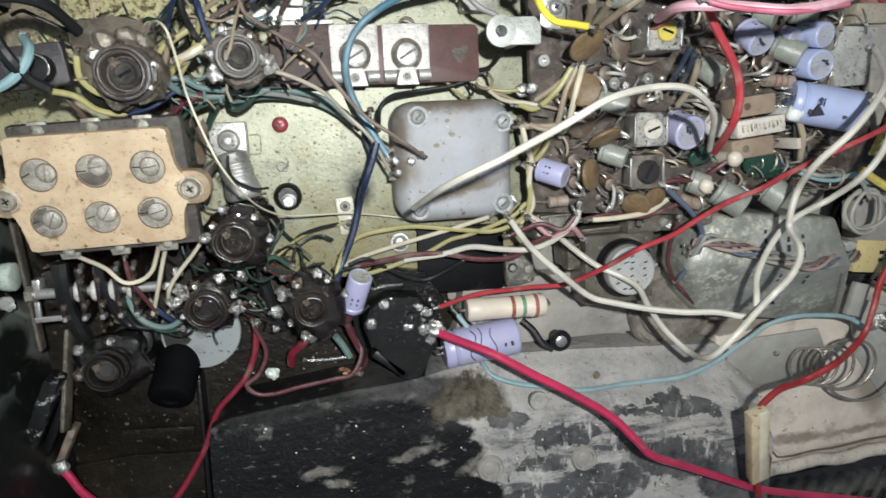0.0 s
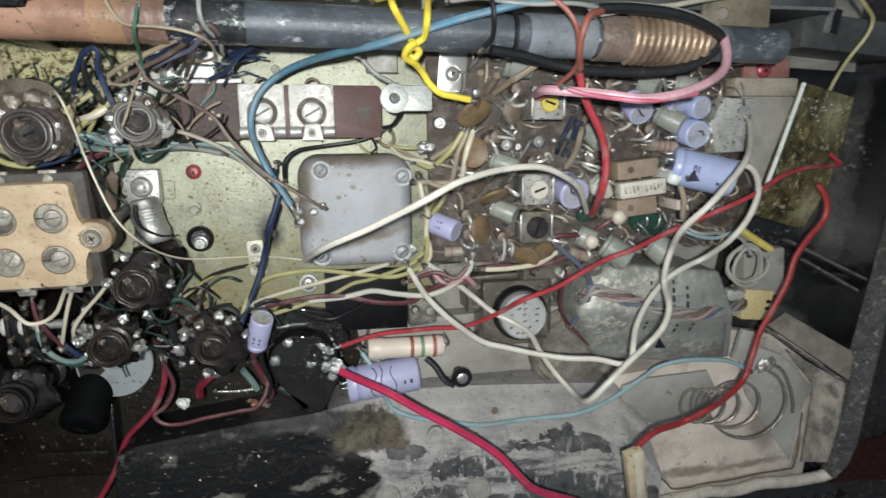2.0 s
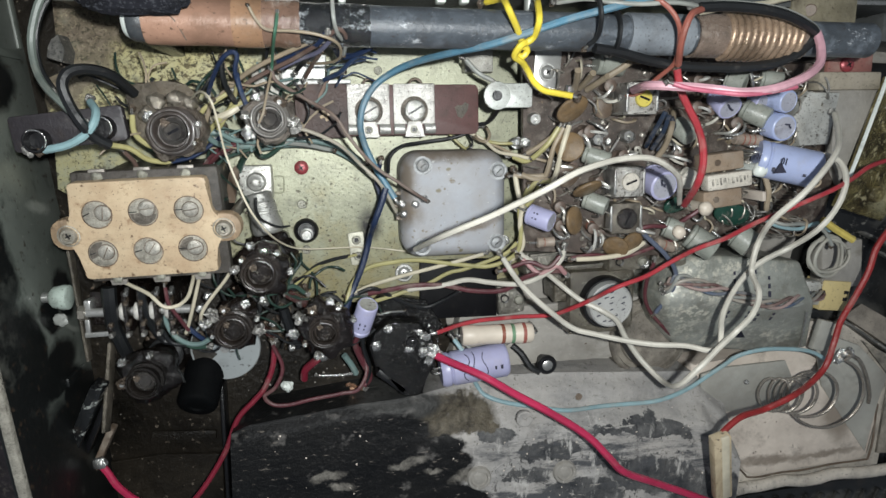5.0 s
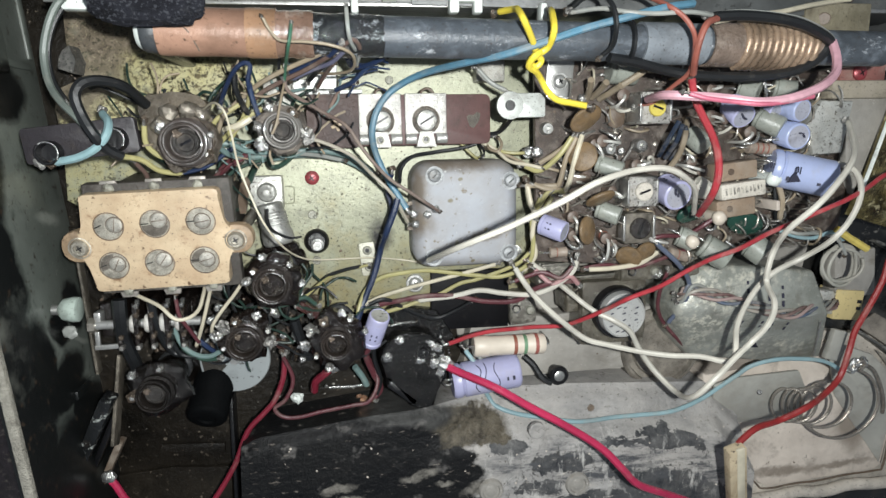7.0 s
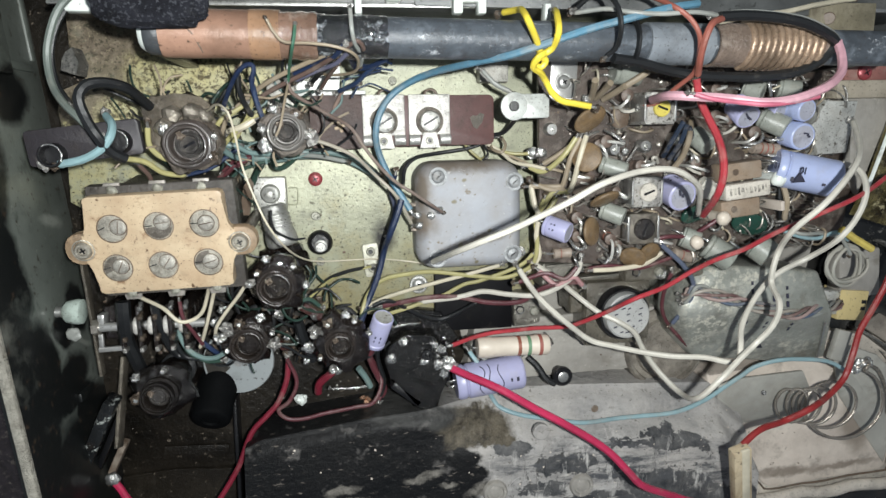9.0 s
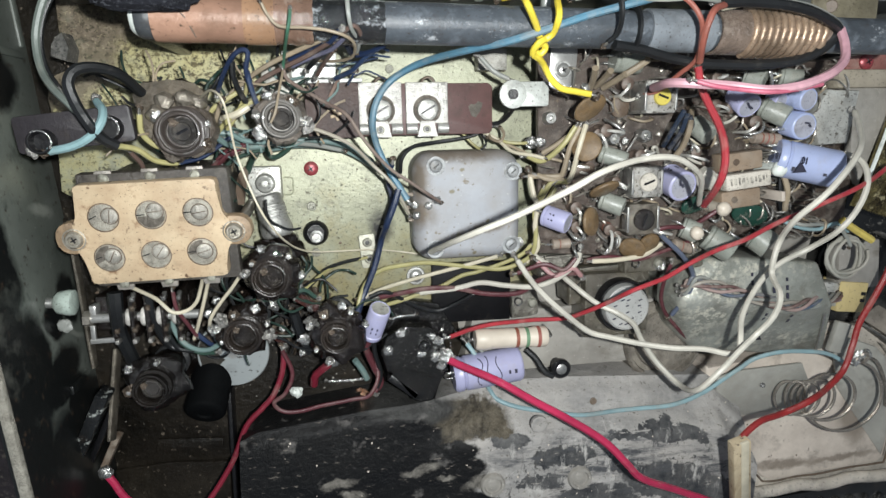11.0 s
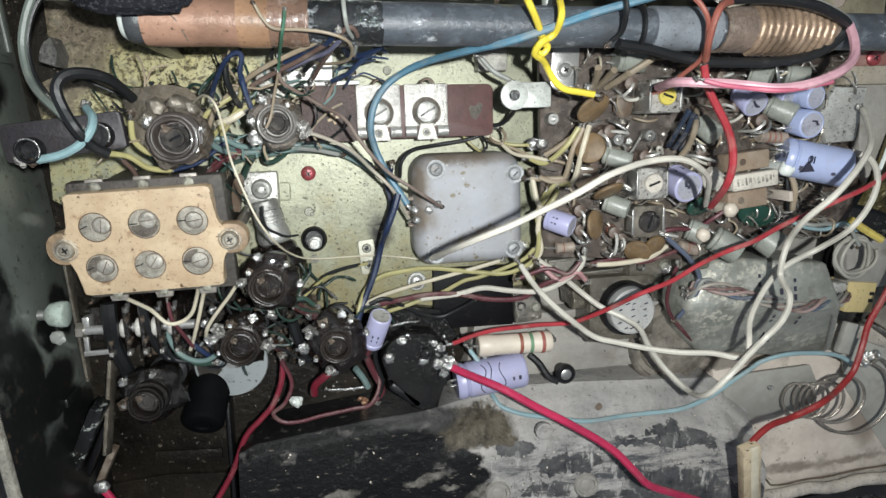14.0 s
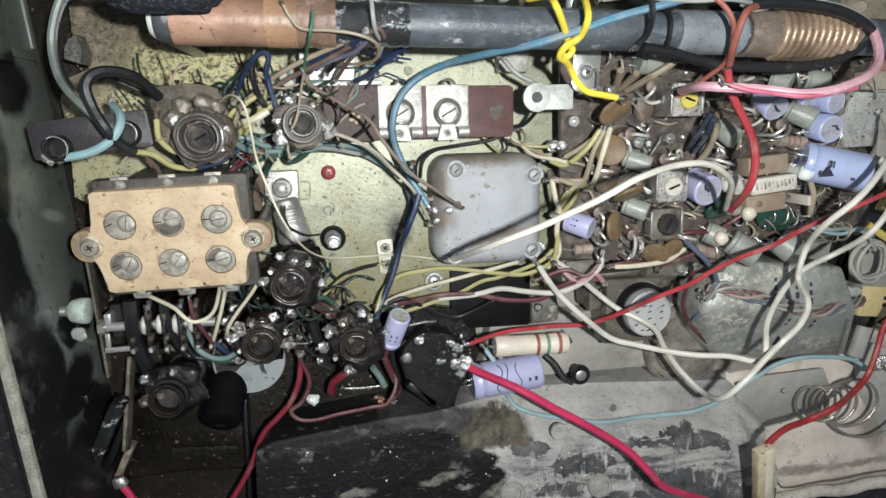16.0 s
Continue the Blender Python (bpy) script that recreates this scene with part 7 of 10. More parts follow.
def trim_can(p, size, top, dial, label, turn=TURN, base=11.0, slot_at=25, rdial=0.34):
    """Square screened trimmer with a slotted round adjuster."""
    h = p[2] - base
    ob = thing("trimmer_can", label, "trimmer", m=at((p[0], p[1], base), rz=turn), group="square trimmers on the board")
    bm = bmesh.new()
    box(bm, (0, 0, h / 2), (size, size, h), bevel=0.5)
    part("can", bm, top, ob)
    bm = bmesh.new()
    lathe(bm, (0, 0, h - 0.2), (0, 0, h + 0.8), [(0, 0), (0, size * rdial), (0.8, size * rdial), (1, size * rdial * 0.9), (1, 0)], 22)
    d = part("adjuster", bm, dial, ob)
    bm = bmesh.new()
    slot(bm, (0, 0, h + 0.8), size * rdial * 0.75, slot_at, 0.5)
    part("slot", bm, BLACK, d)
    for sx in (-1, 1):
        bm = bmesh.new()
        box(bm, (sx * size * 0.5, 0, h * 0.7), (0.5, size * 0.8, h * 0.6), bevel=0.1)
        part("side_tab", bm, STEEL, ob)
    return ob


CRUSTY = mat("crusted_can", (0.46, 0.45, 0.42), 0.36, 0.4, 0.55, 0.3, 0.6, 0.25, 380, dirt=(0.05, 0.042, 0.033), extra=speckle((0.045, 0.04, 0.034), 1000, 0.56, 3.0))
trim_can((47.1, 26.0, 22.0), 7.2, CRUSTY, YELLOWPAINT, "square trimmer with a yellow slotted adjuster", slot_at=-20, rdial=0.27)
trim_can((47.2, 7.0, 19.0), 7.2, CRUSTY, WHITECERAMIC, "square silver trimmer with a white slotted screw", slot_at=20, rdial=0.30)
trim_can((48.5, -2.1, 16.0), 7.6, mat("burnt_can", (0.12, 0.11, 0.09), 0.4, 0.5, 0.5, 0.4, 0.4, 0.3, 600), COIL, "grimy square coil can with a dark core", slot_at=70)

# electrolytics standing on and lying over the board
for p0, p1, r, m, label, top in (
        ((24.2, -1.2, 15.0), (28.5, -2.6, 19.0), 2.5, PURPLE, "violet electrolytic lying on the board", PURPLE),
        ((38.2, 2.4, 14.0), (42.7, 0.8, 17.0), 2.2, GREYCAP, "grey electrolytic with a pale face", GREYCAP),
        ((37.3, 13.2, 14.0), (42.5, 11.5, 17.0), 2.1, GREYCAP, "dusty grey electrolytic among leads", CREAM),
        ((55.0, 7.6, 14.0), (55.6, 6.1, 20.0), 3.6, PURPLE, "violet electrolytic with printed top", PURPLE),
        ((60.3, 20.6, 14.0), (62.2, 17.8, 18.0), 2.4, GREYCAP, "greenish grey electrolytic behind the red wire", GREYCAP),
        ((69.8, 27.8, 15.0), (70.2, 24.5, 20.0), 2.9, PURPLE, "blue-violet electrolytic with a dark mark", PURPLE),
        ((77.6, 25.1, 14.0), (81.9, 22.5, 18.0), 2.6, GREYCAP, "grey electrolytic in a row of four", GREYCAP),
        ((85.2, 21.5, 14.0), (85.1, 20.5, 20.0), 3.2, BLUECAP, "pale blue electrolytic with a round top", BLUECAP),
        ((84.3, 27.8, 14.0), (85.3, 26.6, 20.0), 2.7, BLUECAP, "blue electrolytic beside the heat sink", BLUECAP),
        ((79.7, 27.3, 14.0), (80.6, 26.3, 17.0), 2.0, PURPLE, "small violet electrolytic in the row", PURPLE),
        ((38.7, 34.2, 14.0), (45.4, 33.9, 14.0), 2.7, GREYCAP, "grey electrolytic lying under the rod", GREYCAP),
        ((72.4, 31.9, 14.0), (75.4, 30.6, 17.0), 2.6, GREYCAP, "dusty electrolytic under the pink wire", GREYCAP),
        ((81.1, 32.0, 14.0), (85.8, 31.5, 16.0), 2.3, GREYCAP, "dusty grey electrolytic by the coil end", ALU)):
    can_cap(p0, p1, r, m, label, CAPTOP if top in (PURPLE, BLUECAP) else top, print_on=2 if m in (PURPLE, BLUECAP) else 0)
big = can_cap((81.3, 13.2, 16.0), (94.7, 10.6, 21.0), 4.5, BLUECAP, "big blue electrolytic lying across the board end", mat("milky_end_cap", (0.40, 0.42, 0.42), 0.35, 0, 0.2, 0.15, 0.1, 0.1, 200), print_on=0)
d = (Vector((94.7, 10.6, 21.0)) - Vector((81.3, 13.2, 16.0))).normalized()
for text, q, size in (("10", (83.9, 12.8, 23.0), 2.4), ("10", (78.4, 13.8, 20.9), 2.0)):
    cu = bpy.data.curves.new("print", "FONT")
    cu.body, cu.size, cu.align_x, cu.align_y, cu.extrude = text, size * MM, "CENTER", "CENTER", 0.00005
    ob = new("print", cu)
    me = bpy.data.meshes.new_from_object(ob.evaluated_get(bpy.context.evaluated_depsgraph_get()))
    bpy.data.objects.remove(ob)
    me.materials.append(INK)
    ob = new("printed_number", me)
    ob.parent = big
    ob.matrix_basis = at(q, rz=172, ry=-14)
    tagged(ob, "printed number on the blue sleeve")
bm = bmesh.new()
p = (83.6, 10.6, 22.3)
slab(bm, [(p[0] - 1.6, p[1] - 0.8), (p[0] + 1.6, p[1] - 0.6), (p[0], p[1] + 1.6)], p[2] - 0.6, p[2] + 0.1)
part("printed_triangle", bm, INK, big)
marks(big, (82.1, 10.7, 21.8), d, (-d.y, d.x, 0), 1, 2, 1.0, 1.4)
marks(big, (88.7, 9.5, 24.1), d, (-d.y, d.x, 0), 1, 2, 1.2, 0.9)
for q in ((53.9, 7.1, 21.6), (69.1, 24.9, 21.2), (85.0, 21.3, 21.0)):
    bm = bmesh.new()
    box(bm, q, (0.35, 1.2 + 0.1 * (q[0] % 4), 0.15), rz=(q[0] * 37) % 90, bevel=0)
    box(bm, (q[0] + 0.7, q[1] - 0.6, q[2]), (0.35, 0.8, 0.15), rz=(q[1] * 53) % 90, bevel=0)
    thing("ink_stamp", "small dark stamp on a capacitor top", "marking", bm, INK)


def disc_cap(p, r, turn, lean, label="brown ceramic disc capacitor", material=None, sy=1.0):
    """Lens-shaped ceramic disc on two leads."""
    ob = thing("disc_capacitor", label, "capacitor", m=at(p, rz=turn, rx=lean), group="ceramic disc capacitors")
    bm = bmesh.new()
    lathe(bm, (0, 0, -0.9), (0, 0, 0.9), [(0, 0), (0.05, r * 0.7), (0.3, r * 0.96), (0.5, r), (0.7, r * 0.96), (0.95, r * 0.7), (1, 0)], 26)
    for v in bm.verts:
        v.co.y *= sy
    part("disc", bm, material or CERAMIC, ob)
    inv = ob.matrix_world.inverted()
    for k in (-1, 1):
        a = Vector((k * r * 0.45, -r * 0.8 * sy, 0))
        b = inv @ Vector((p[0] * MM + k * r * 0.4 * MM, p[1] * MM - 1.5 * MM, 11.0 * MM)) / MM
        bm = bmesh.new()
        tube(bm, [a, a.lerp(b, 0.5) + Vector((0, -0.8, 0)), b], 0.28, 6, 4)
        part("lead", bm, TIN, ob)
    return ob


disc_cap((30.6, 23.1, 22.0), 3.9, 28, 42, "large brown ceramic disc capacitor leaning over", sy=0.85)
disc_cap((31.7, 14.8, 19.0), 3.4, 70, -35, "brown ceramic disc capacitor standing upright")
disc_cap((37.1, 5.2, 18.0), 3.6, 18, 62, "brown ceramic disc capacitor seen edge-on")
disc_cap((34.4, -2.3, 18.0), 3.4, 100, 40)
disc_cap((50.9, -8.2, 15.0), 3.0, 30, 30)
disc_cap((46.8, -9.3, 15.0), 3.2, -40, 45)
disc_cap((33.0, 8.0, 15.0), 3.0, 10, 20, "dark brown ceramic disc capacitor", UMBER)
GREENFILM = mat("green_film", (0.014, 0.05, 0.036), 0.25, 0, 0.2, 0.2, 0.1, 0.15, 250)
disc_cap((61.9, 1.4, 15.0), 3.6, 20, 15, "dark green film capacitor on the board", GREENFILM, 0.6)
disc_cap((77.9, -1.2, 14.0), 5.0, -12, 20, "glossy dark green film capacitor", GREENFILM, 0.6)
disc_cap((41.8, 24.0, 13.0), 2.6, 0, 10, "flat brown ceramic disc capacitor", UMBER)

BUFF = mat("buff_lacquer", (0.30, 0.245, 0.20), 0.42, 0, 0.4, 0.2, 0.2, 0.15, 350)
for p0, p1, r, bands, label in (
        ((76.1, 17.7, 14.0), (83.3, 17.3, 14.0), 1.5, ((0.3, BAND_BROWN), (0.5, BAND_RED), (0.7, BAND_BROWN)), "banded resistor above the big capacitor"),
        ((58.4, -8.7, 13.0), (63.9, -9.9, 13.0), 1.5, ((0.4, BAND_BROWN),), "dusty resistor near the board edge"),
        ((27.2, -8.5, 13.0), (31.5, -8.3, 13.0), 1.3, ((0.4, BAND_BROWN),), "dark resistor near the tuning capacitor")):
    resistor(p0, p1, r, BUFF, bands, label, "small resistors on the board")

BEAD = mat("brown_bead", (0.15, 0.11, 0.09), 0.4, 0, 0.4, 0.2, 0.2, 0.25, 500)
HOOK = mat("tinned_lead", (0.70, 0.69, 0.64), 0.32, 0.45, 0.15, 0.05, 0.1, 0.08, 600)


def upright(p, tip, r, label, bands=()):
    """Resistor on end, with its upper lead hooked over and down to the board."""
    ob = thing("resistor", label, "resistor", m=at(p), group="upright resistors on the board")
    x, y = tip[0] - p[0], tip[1] - p[1]
    bm = bmesh.new()
    lathe(bm, (-0.15 * x, -0.15 * y, 11.2 - p[2]), (0, 0, 0), [(0, 0), (0, r * 0.7), (0.1, r), (0.3, r), (0.38, r * 0.88), (0.65, r * 0.88), (0.72, r), (0.92, r), (1, r * 0.65), (1, 0)], 16)
    part("body", bm, BEAD, ob)
    for s, c in bands:
        bm = bmesh.new()
        o = Vector((-0.15 * x * (1 - s), -0.15 * y * (1 - s), (11.2 - p[2]) * (1 - s)))
        lathe(bm, o - Vector((0, 0, 0.25)), o + Vector((0, 0, 0.25)), [(0, r * 0.7), (0, r * 0.93), (1, r * 0.93), (1, r * 0.7)], 16)
        part("band", bm, c, ob)
    bm = bmesh.new()
    tube(bm, [(0, 0, -0.4), (0.1 * x, 0.1 * y, 0.8), (0.45 * x, 0.45 * y, 1.3), (0.9 * x, 0.9 * y, 0.5), (x, y, -1.0), (x, y, 11.0 - p[2])], 0.36, 7, 5)
    part("lead", bm, HOOK, ob, "hooked tinned lead")
    return ob


for p, q, r, label in (
        ((42.0, 28.9, 16.0), (40.1, 26.2, 15.0), 1.5, "brown upright resistor below the rod"),
        ((37.8, 18.4, 16.0), (41.9, 18.0, 16.0), 1.5, "grey-brown upright resistor with a wide hooked lead"),
        ((36.3, 17.6, 15.0), (38.3, 14.3, 15.0), 1.2, "small brown upright resistor among discs"),
        ((47.2, 12.9, 15.0), (50.4, 13.8, 15.0), 1.4, "brown upright resistor beside a trimmer"),
        ((34.5, 9.9, 15.0), (30.3, 10.3, 14.0), 1.3, "brown upright resistor with a long bare lead"),
        ((61.3, 14.0, 15.0), (59.6, 15.9, 15.0), 1.3, "small upright resistor behind the red wire"),
        ((63.8, 11.8, 16.0), (58.7, 13.1, 15.0), 1.4, "upright resistor with a long lead behind the red wire"),
        ((41.5, 6.6, 15.0), (44.5, 4.7, 15.0), 1.2, "small upright resistor by the square trimmer"),
        ((32.0, 0.4, 15.0), (33.1, -2.2, 15.0), 1.4, "brown upright resistor beside a violet capacitor"),
        ((32.8, -4.3, 14.0), (34.9, -7.1, 14.0), 1.4, "grey upright resistor near the board edge"),
        ((40.8, -4.9, 15.0), (40.8, -10.1, 14.0), 1.4, "banded brown upright resistor near the board edge"),
        ((43.2, -6.3, 14.0), (43.1, -9.2, 14.0), 1.1, "small upright resistor near the board edge"),
        ((64.6, 24.8, 16.0), (67.6, 23.7, 15.0), 1.5, "upright resistor under the pink wire"),
        ((68.6, 24.4, 16.0), (71.8, 22.9, 15.0), 1.4, "grey upright resistor between capacitors"),
        ((75.4, 21.3, 16.0), (72.9, 18.9, 15.0), 1.5, "brown upright resistor above the big capacitor"),
        ((78.7, 25.9, 16.0), (81.5, 25.5, 15.0), 1.1, "small upright resistor in the capacitor row"),
        ((64.8, 31.1, 15.0), (66.9, 31.9, 15.0), 1.4, "buff upright resistor under the coil"),
        ((52.3, -5.1, 15.0), (56.8, -5.9, 14.0), 1.3, "dusty upright resistor behind the coil can")):
    upright(p, q, r, label, ((0.5, BAND_BROWN),) if "banded" in label else ())
for p in ((40.5, 16.6, 13.5), (48.2, 17.6, 13.5), (25.1, 20.9, 12.5), (56.3, 19.4, 13.0)):
    bm = bmesh.new()
    lathe(bm, Vector(p) + Vector((0, 0, -2)), Vector(p) + Vector((0, 0, 0.8)), [(0, 1.5), (0.7, 1.5), (1, 1.2), (1, 0.6), (0.6, 0.5), (0.6, 0)], 18)
    thing("board_eyelet", "plated brass eyelet in the circuit board", "eyelet", bm, STEEL, group="eyelets in the board")

# cement resistor between two fibre blocks
WORNINK = mat("worn_grey_ink", (0.15, 0.14, 0.125), 0.6, 0, 0, 0, 0, extra=lambda m, col: mix(m, noise_fac(m, 900, 0.46, 0.54, 6, 0.03, 0.7, 2.0), col, (0.50, 0.47, 0.40)))
FIBRE = mat("buff_fibre", (0.27, 0.20, 0.14), 0.6, 0, 0.25, 0.3, 0.2, 0.12, 250)
ob = thing("cement_resistor", "white cement resistor with worn print between fibre blocks", "resistor", m=at((73.6, 7.6, 18.0), rz=TURN + 6))
bm = bmesh.new()
box(bm, (0, 0, -1.5), (11.8, 3.8, 3.4), bevel=0.4)
part("body", bm, WHITECERAMIC, ob)
for x, h, w in ((-4.6, 1.7, 0.5), (-3.6, 1.5, 0.7), (-2.5, 1.8, 0.5), (-1.5, 1.4, 0.8), (-0.4, 1.7, 0.5), (0.7, 1.6, 0.7), (1.8, 1.2, 0.5), (2.8, 1.7, 0.7), (3.8, 1.6, 0.5), (4.7, 1.4, 0.5)):
    bm = bmesh.new()
    box(bm, (x, 0.1, 0.22), (w, h, 0.1), rz=6, bevel=0)
    part("print_mark", bm, WORNINK, ob)
for y, h in ((4.6, -1.0), (-4.6, -2.0)):
    bm = bmesh.new()
    box(bm, (-0.6, y, h - 2.5), (10.5, 4.4, 5), bevel=0.5)
    b = part("fibre_block", bm, FIBRE, ob)
    bm = bmesh.new()
    cyl(bm, (-2.5, y, h - 0.2), (-2.5, y, h + 0.25), 0.8, 12)
    part("hole", bm, UMBER, b)
bm = bmesh.new()
box(bm, (8.5, -5, -3), (1.0, 2.4, 8), bevel=0.2)
part("clip", bm, TRAY, ob)
for p, r, m, label in (((81.1, 10.4, 18.5), 1.9, WHITE, "round white wax drop at the resistor end"), ((68.5, 0.6, 17.0), 1.8, CREAM, "cream domed transistor cap"), ((62.1, -5.3, 17.0), 1.7, CREAM, "cream domed part on the board"), ((62.9, 7.8, 17.0), 2.6, V_WHITE, "white sleeve end on the board")):
    bm = bmesh.new()
    blob(bm, p, r, 0.9, 0.12, 3)
    lathe(bm, (p[0], p[1], 11), p, [(0, r * 0.8), (1, r * 0.8)], 14)
    thing("domed_cap", label, "component", bm, m)

# tinned lead loops
for i, pts in enumerate((
        ((40.9, 26.6, 13.0), (41.4, 25.3, 16.0), (43.3, 25.7, 17.0), (44.5, 27.6, 16.0), (44.4, 29.3, 14.0)),
        ((38.2, 20.9, 13.0), (39.3, 19.9, 16.0), (41.7, 18.4, 16.0), (41.4, 17.5, 15.0), (40.5, 17.9, 12.0)),
        ((36.7, 17.1, 13.0), (37.6, 15.5, 15.0), (38.5, 13.9, 14.0), (37.5, 12.4, 12.0)),
        ((29.8, 9.5, 14.0), (31.8, 8.9, 16.0), (35.1, 8.6, 15.0), (37.0, 9.7, 12.0)),
        ((42.0, 5.3, 13.0), (42.6, 5.5, 16.0), (44.6, 4.6, 15.0), (43.9, 6.0, 12.0)),
        ((30.1, -4.6, 15.0), (31.1, -6.3, 17.0), (32.9, -6.7, 17.0), (33.9, -5.2, 16.0), (34.1, -4.9, 13.0)),
        ((33.3, -1.1, 14.0), (32.2, -2.0, 17.0), (33.9, -4.0, 13.0)),
        ((38.9, -10.0, 13.0), (39.3, -10.3, 16.0), (40.1, -9.1, 16.0), (40.6, -8.6, 13.0)),
        ((43.1, -9.7, 13.0), (42.3, -8.0, 16.0), (42.4, -6.8, 15.0), (43.1, -9.9, 12.0)),
        ((67.5, 20.7, 13.0), (68.8, 21.3, 15.0), (70.3, 23.0, 16.0), (72.2, 24.4, 14.0)),
        ((73.5, 19.8, 13.0), (73.1, 18.6, 15.0), (74.1, 18.6, 17.0), (76.1, 19.3, 17.0), (77.2, 21.0, 16.0), (77.8, 22.0, 13.0)),
        ((79.9, 20.2, 13.0), (79.3, 19.6, 16.0), (81.2, 19.8, 17.0), (84.8, 20.1, 16.0), (86.8, 21.3, 14.0)),
        ((77.7, 25.1, 13.0), (78.2, 24.8, 16.0), (79.6, 26.0, 16.0), (81.9, 27.2, 13.0)),
        ((79.9, 16.2, 13.0), (81.0, 15.9, 15.0), (84.1, 16.4, 15.0), (87.8, 16.4, 12.0)),
        ((59.9, 16.7, 13.0), (59.2, 15.8, 16.0), (59.2, 14.4, 16.0), (59.9, 13.6, 13.0)),
        ((59.4, 13.1, 13.0), (61.0, 11.7, 15.0), (65.1, 10.7, 14.0)),
        ((32.2, -8.5, 13.0), (31.8, -9.6, 16.0), (33.2, -11.6, 15.0), (35.5, -13.1, 12.0)),
        ((47.4, 18.5, 13.0), (47.9, 17.0, 14.0), (49.5, 16.8, 14.0), (50.5, 18.1, 12.0)),
        ((52.3, 13.5, 13.0), (50.6, 14.9, 15.0), (49.8, 14.6, 15.0), (51.9, 12.9, 12.0)),
        ((66.8, -1.2, 13.0), (67.5, -2.5, 15.0), (69.0, -2.2, 15.0), (70.7, -0.7, 13.0)),
        ((73.7, -5.8, 13.0), (76.3, -7.4, 14.0), (79.3, -6.1, 13.0)),
        ((66.1, 30.4, 13.0), (64.4, 28.9, 17.0), (67.9, 27.5, 13.0)),
        ((79.2, 32.2, 13.0), (77.5, 30.0, 17.0), (75.8, 33.1, 18.0), (78.5, 32.5, 13.0)))):
    tubebm = tube(bmesh.new(), pts, 0.38, 7, 6)
    thing("lead_loop", "bare tinned component lead bent in a loop", "lead", tubebm, TIN if i % 3 else V_WHITE, group="lead loops on the board")
for p, r in (((49.2, 17.2, 12.0), 1.5), ((41.6, 16.3, 12.0), 1.3), ((44.2, 16.0, 12.0), 1.0), ((41.9, 22.6, 12.0), 1.3), ((22.4, 15.2, 8.0), 1.6), ((26.6, 15.8, 9.0), 1.4), ((26.0, 19.6, 9.0), 1.5), ((58.5, -15.0, 8.0), 1.6), ((33.0, 27.9, 13.0), 1.2), ((19.9, -8.8, 9.0), 1.4)):
    bm = bmesh.new()
    blob(bm, p, r, 0.7, 0.5)
    thing("solder_joint", "rounded bright solder joint", "solder", bm, TIN, group="solder joints")
# cut component legs by the yellow wire
for a, b in (((34.6, 28.0, 12.0), (32.1, 31.6, 20.0)), ((35.9, 28.3, 12.0), (35.7, 31.2, 20.0)), ((37.7, 28.1, 12.0), (39.6, 30.7, 19.0)), ((40.1, 30.7, 18.0), (44.5, 34.0, 20.0))):
    thing("cut_leg", "thick tan component leg pointing upward", "lead", tube(bmesh.new(), [a, Vector(a).lerp(Vector(b), 0.5) + Vector((0, 0, 0.4)), b], 0.75, 8, 4), V_TAN, group="cut legs")
# flat dark ribbons
RIB = mat("dark_glossy_ribbon", (0.02, 0.03, 0.05), 0.25, 0, 0.2, 0.25, 0.1, 0.2, 300)
for a, b, k in (((52.5, 15.3, 15.0), (53.4, 23.3, 21.0), -1.2), ((54.1, 14.7, 15.0), (54.9, 22.7, 20.0), 0.2), ((55.6, 14.3, 15.0), (56.1, 22.1, 19.0), 1.4)):
    bm = bmesh.new()
    tube(bm, [a, Vector(a).lerp(Vector(b), 0.5) + Vector((k, k, 1)), b], 0.6, 8, 6)
    thing("ribbon_strand", "dark glossy ribbon strand on the board", "ribbon", bm, RIB, group="ribbon strands")

# dusty parts below the board edge
def grimy_block(p, size, turn, material, label):
    """Worn block with uneven faces, a folded lip along one edge, a rivet and a bored hole."""
    bm = bmesh.new()
    box(bm, (0, 0, 0), size, bevel=0.6)
    bmesh.ops.subdivide_edges(bm, edges=[e for e in bm.edges if e.calc_length() > 2], cuts=5, use_grid_fill=True)
    for v in bm.verts:
        v.co += Vector(noise.noise_vector(v.co * 0.45 + Vector(p))) * 0.45
    ob = thing("bracket", label, "bracket", bm, material, m=at(p, rz=turn))
    top = size[2] / 2
    bm = bmesh.new()
    box(bm, (0.2, size[1] / 2 - 0.5, top + 0.5), (size[0] * 0.86, 0.7, 1.6), bevel=0.2)
    part("lip", bm, GRUBBY, ob, "folded grimy metal lip")
    bm = bmesh.new()
    lathe(bm, (size[0] * 0.28, -size[1] * 0.1, top - 0.4), (size[0] * 0.28, -size[1] * 0.1, top + 0.9), [(0, 1.3), (0.6, 1.3), (0.9, 1.0), (1, 0.5), (1, 0)], 16)
    part("rivet", bm, DULLRIVET, ob)
    bm = bmesh.new()
    lathe(bm, (-size[0] * 0.25, 0, top - 0.3), (-size[0] * 0.25, 0, top + 0.45), [(0, 1.2), (1, 1.1), (0.85, 0.8), (0.4, 0.75), (0.4, 0)], 16)
    part("bore", bm, BLACK, ob)
    return ob


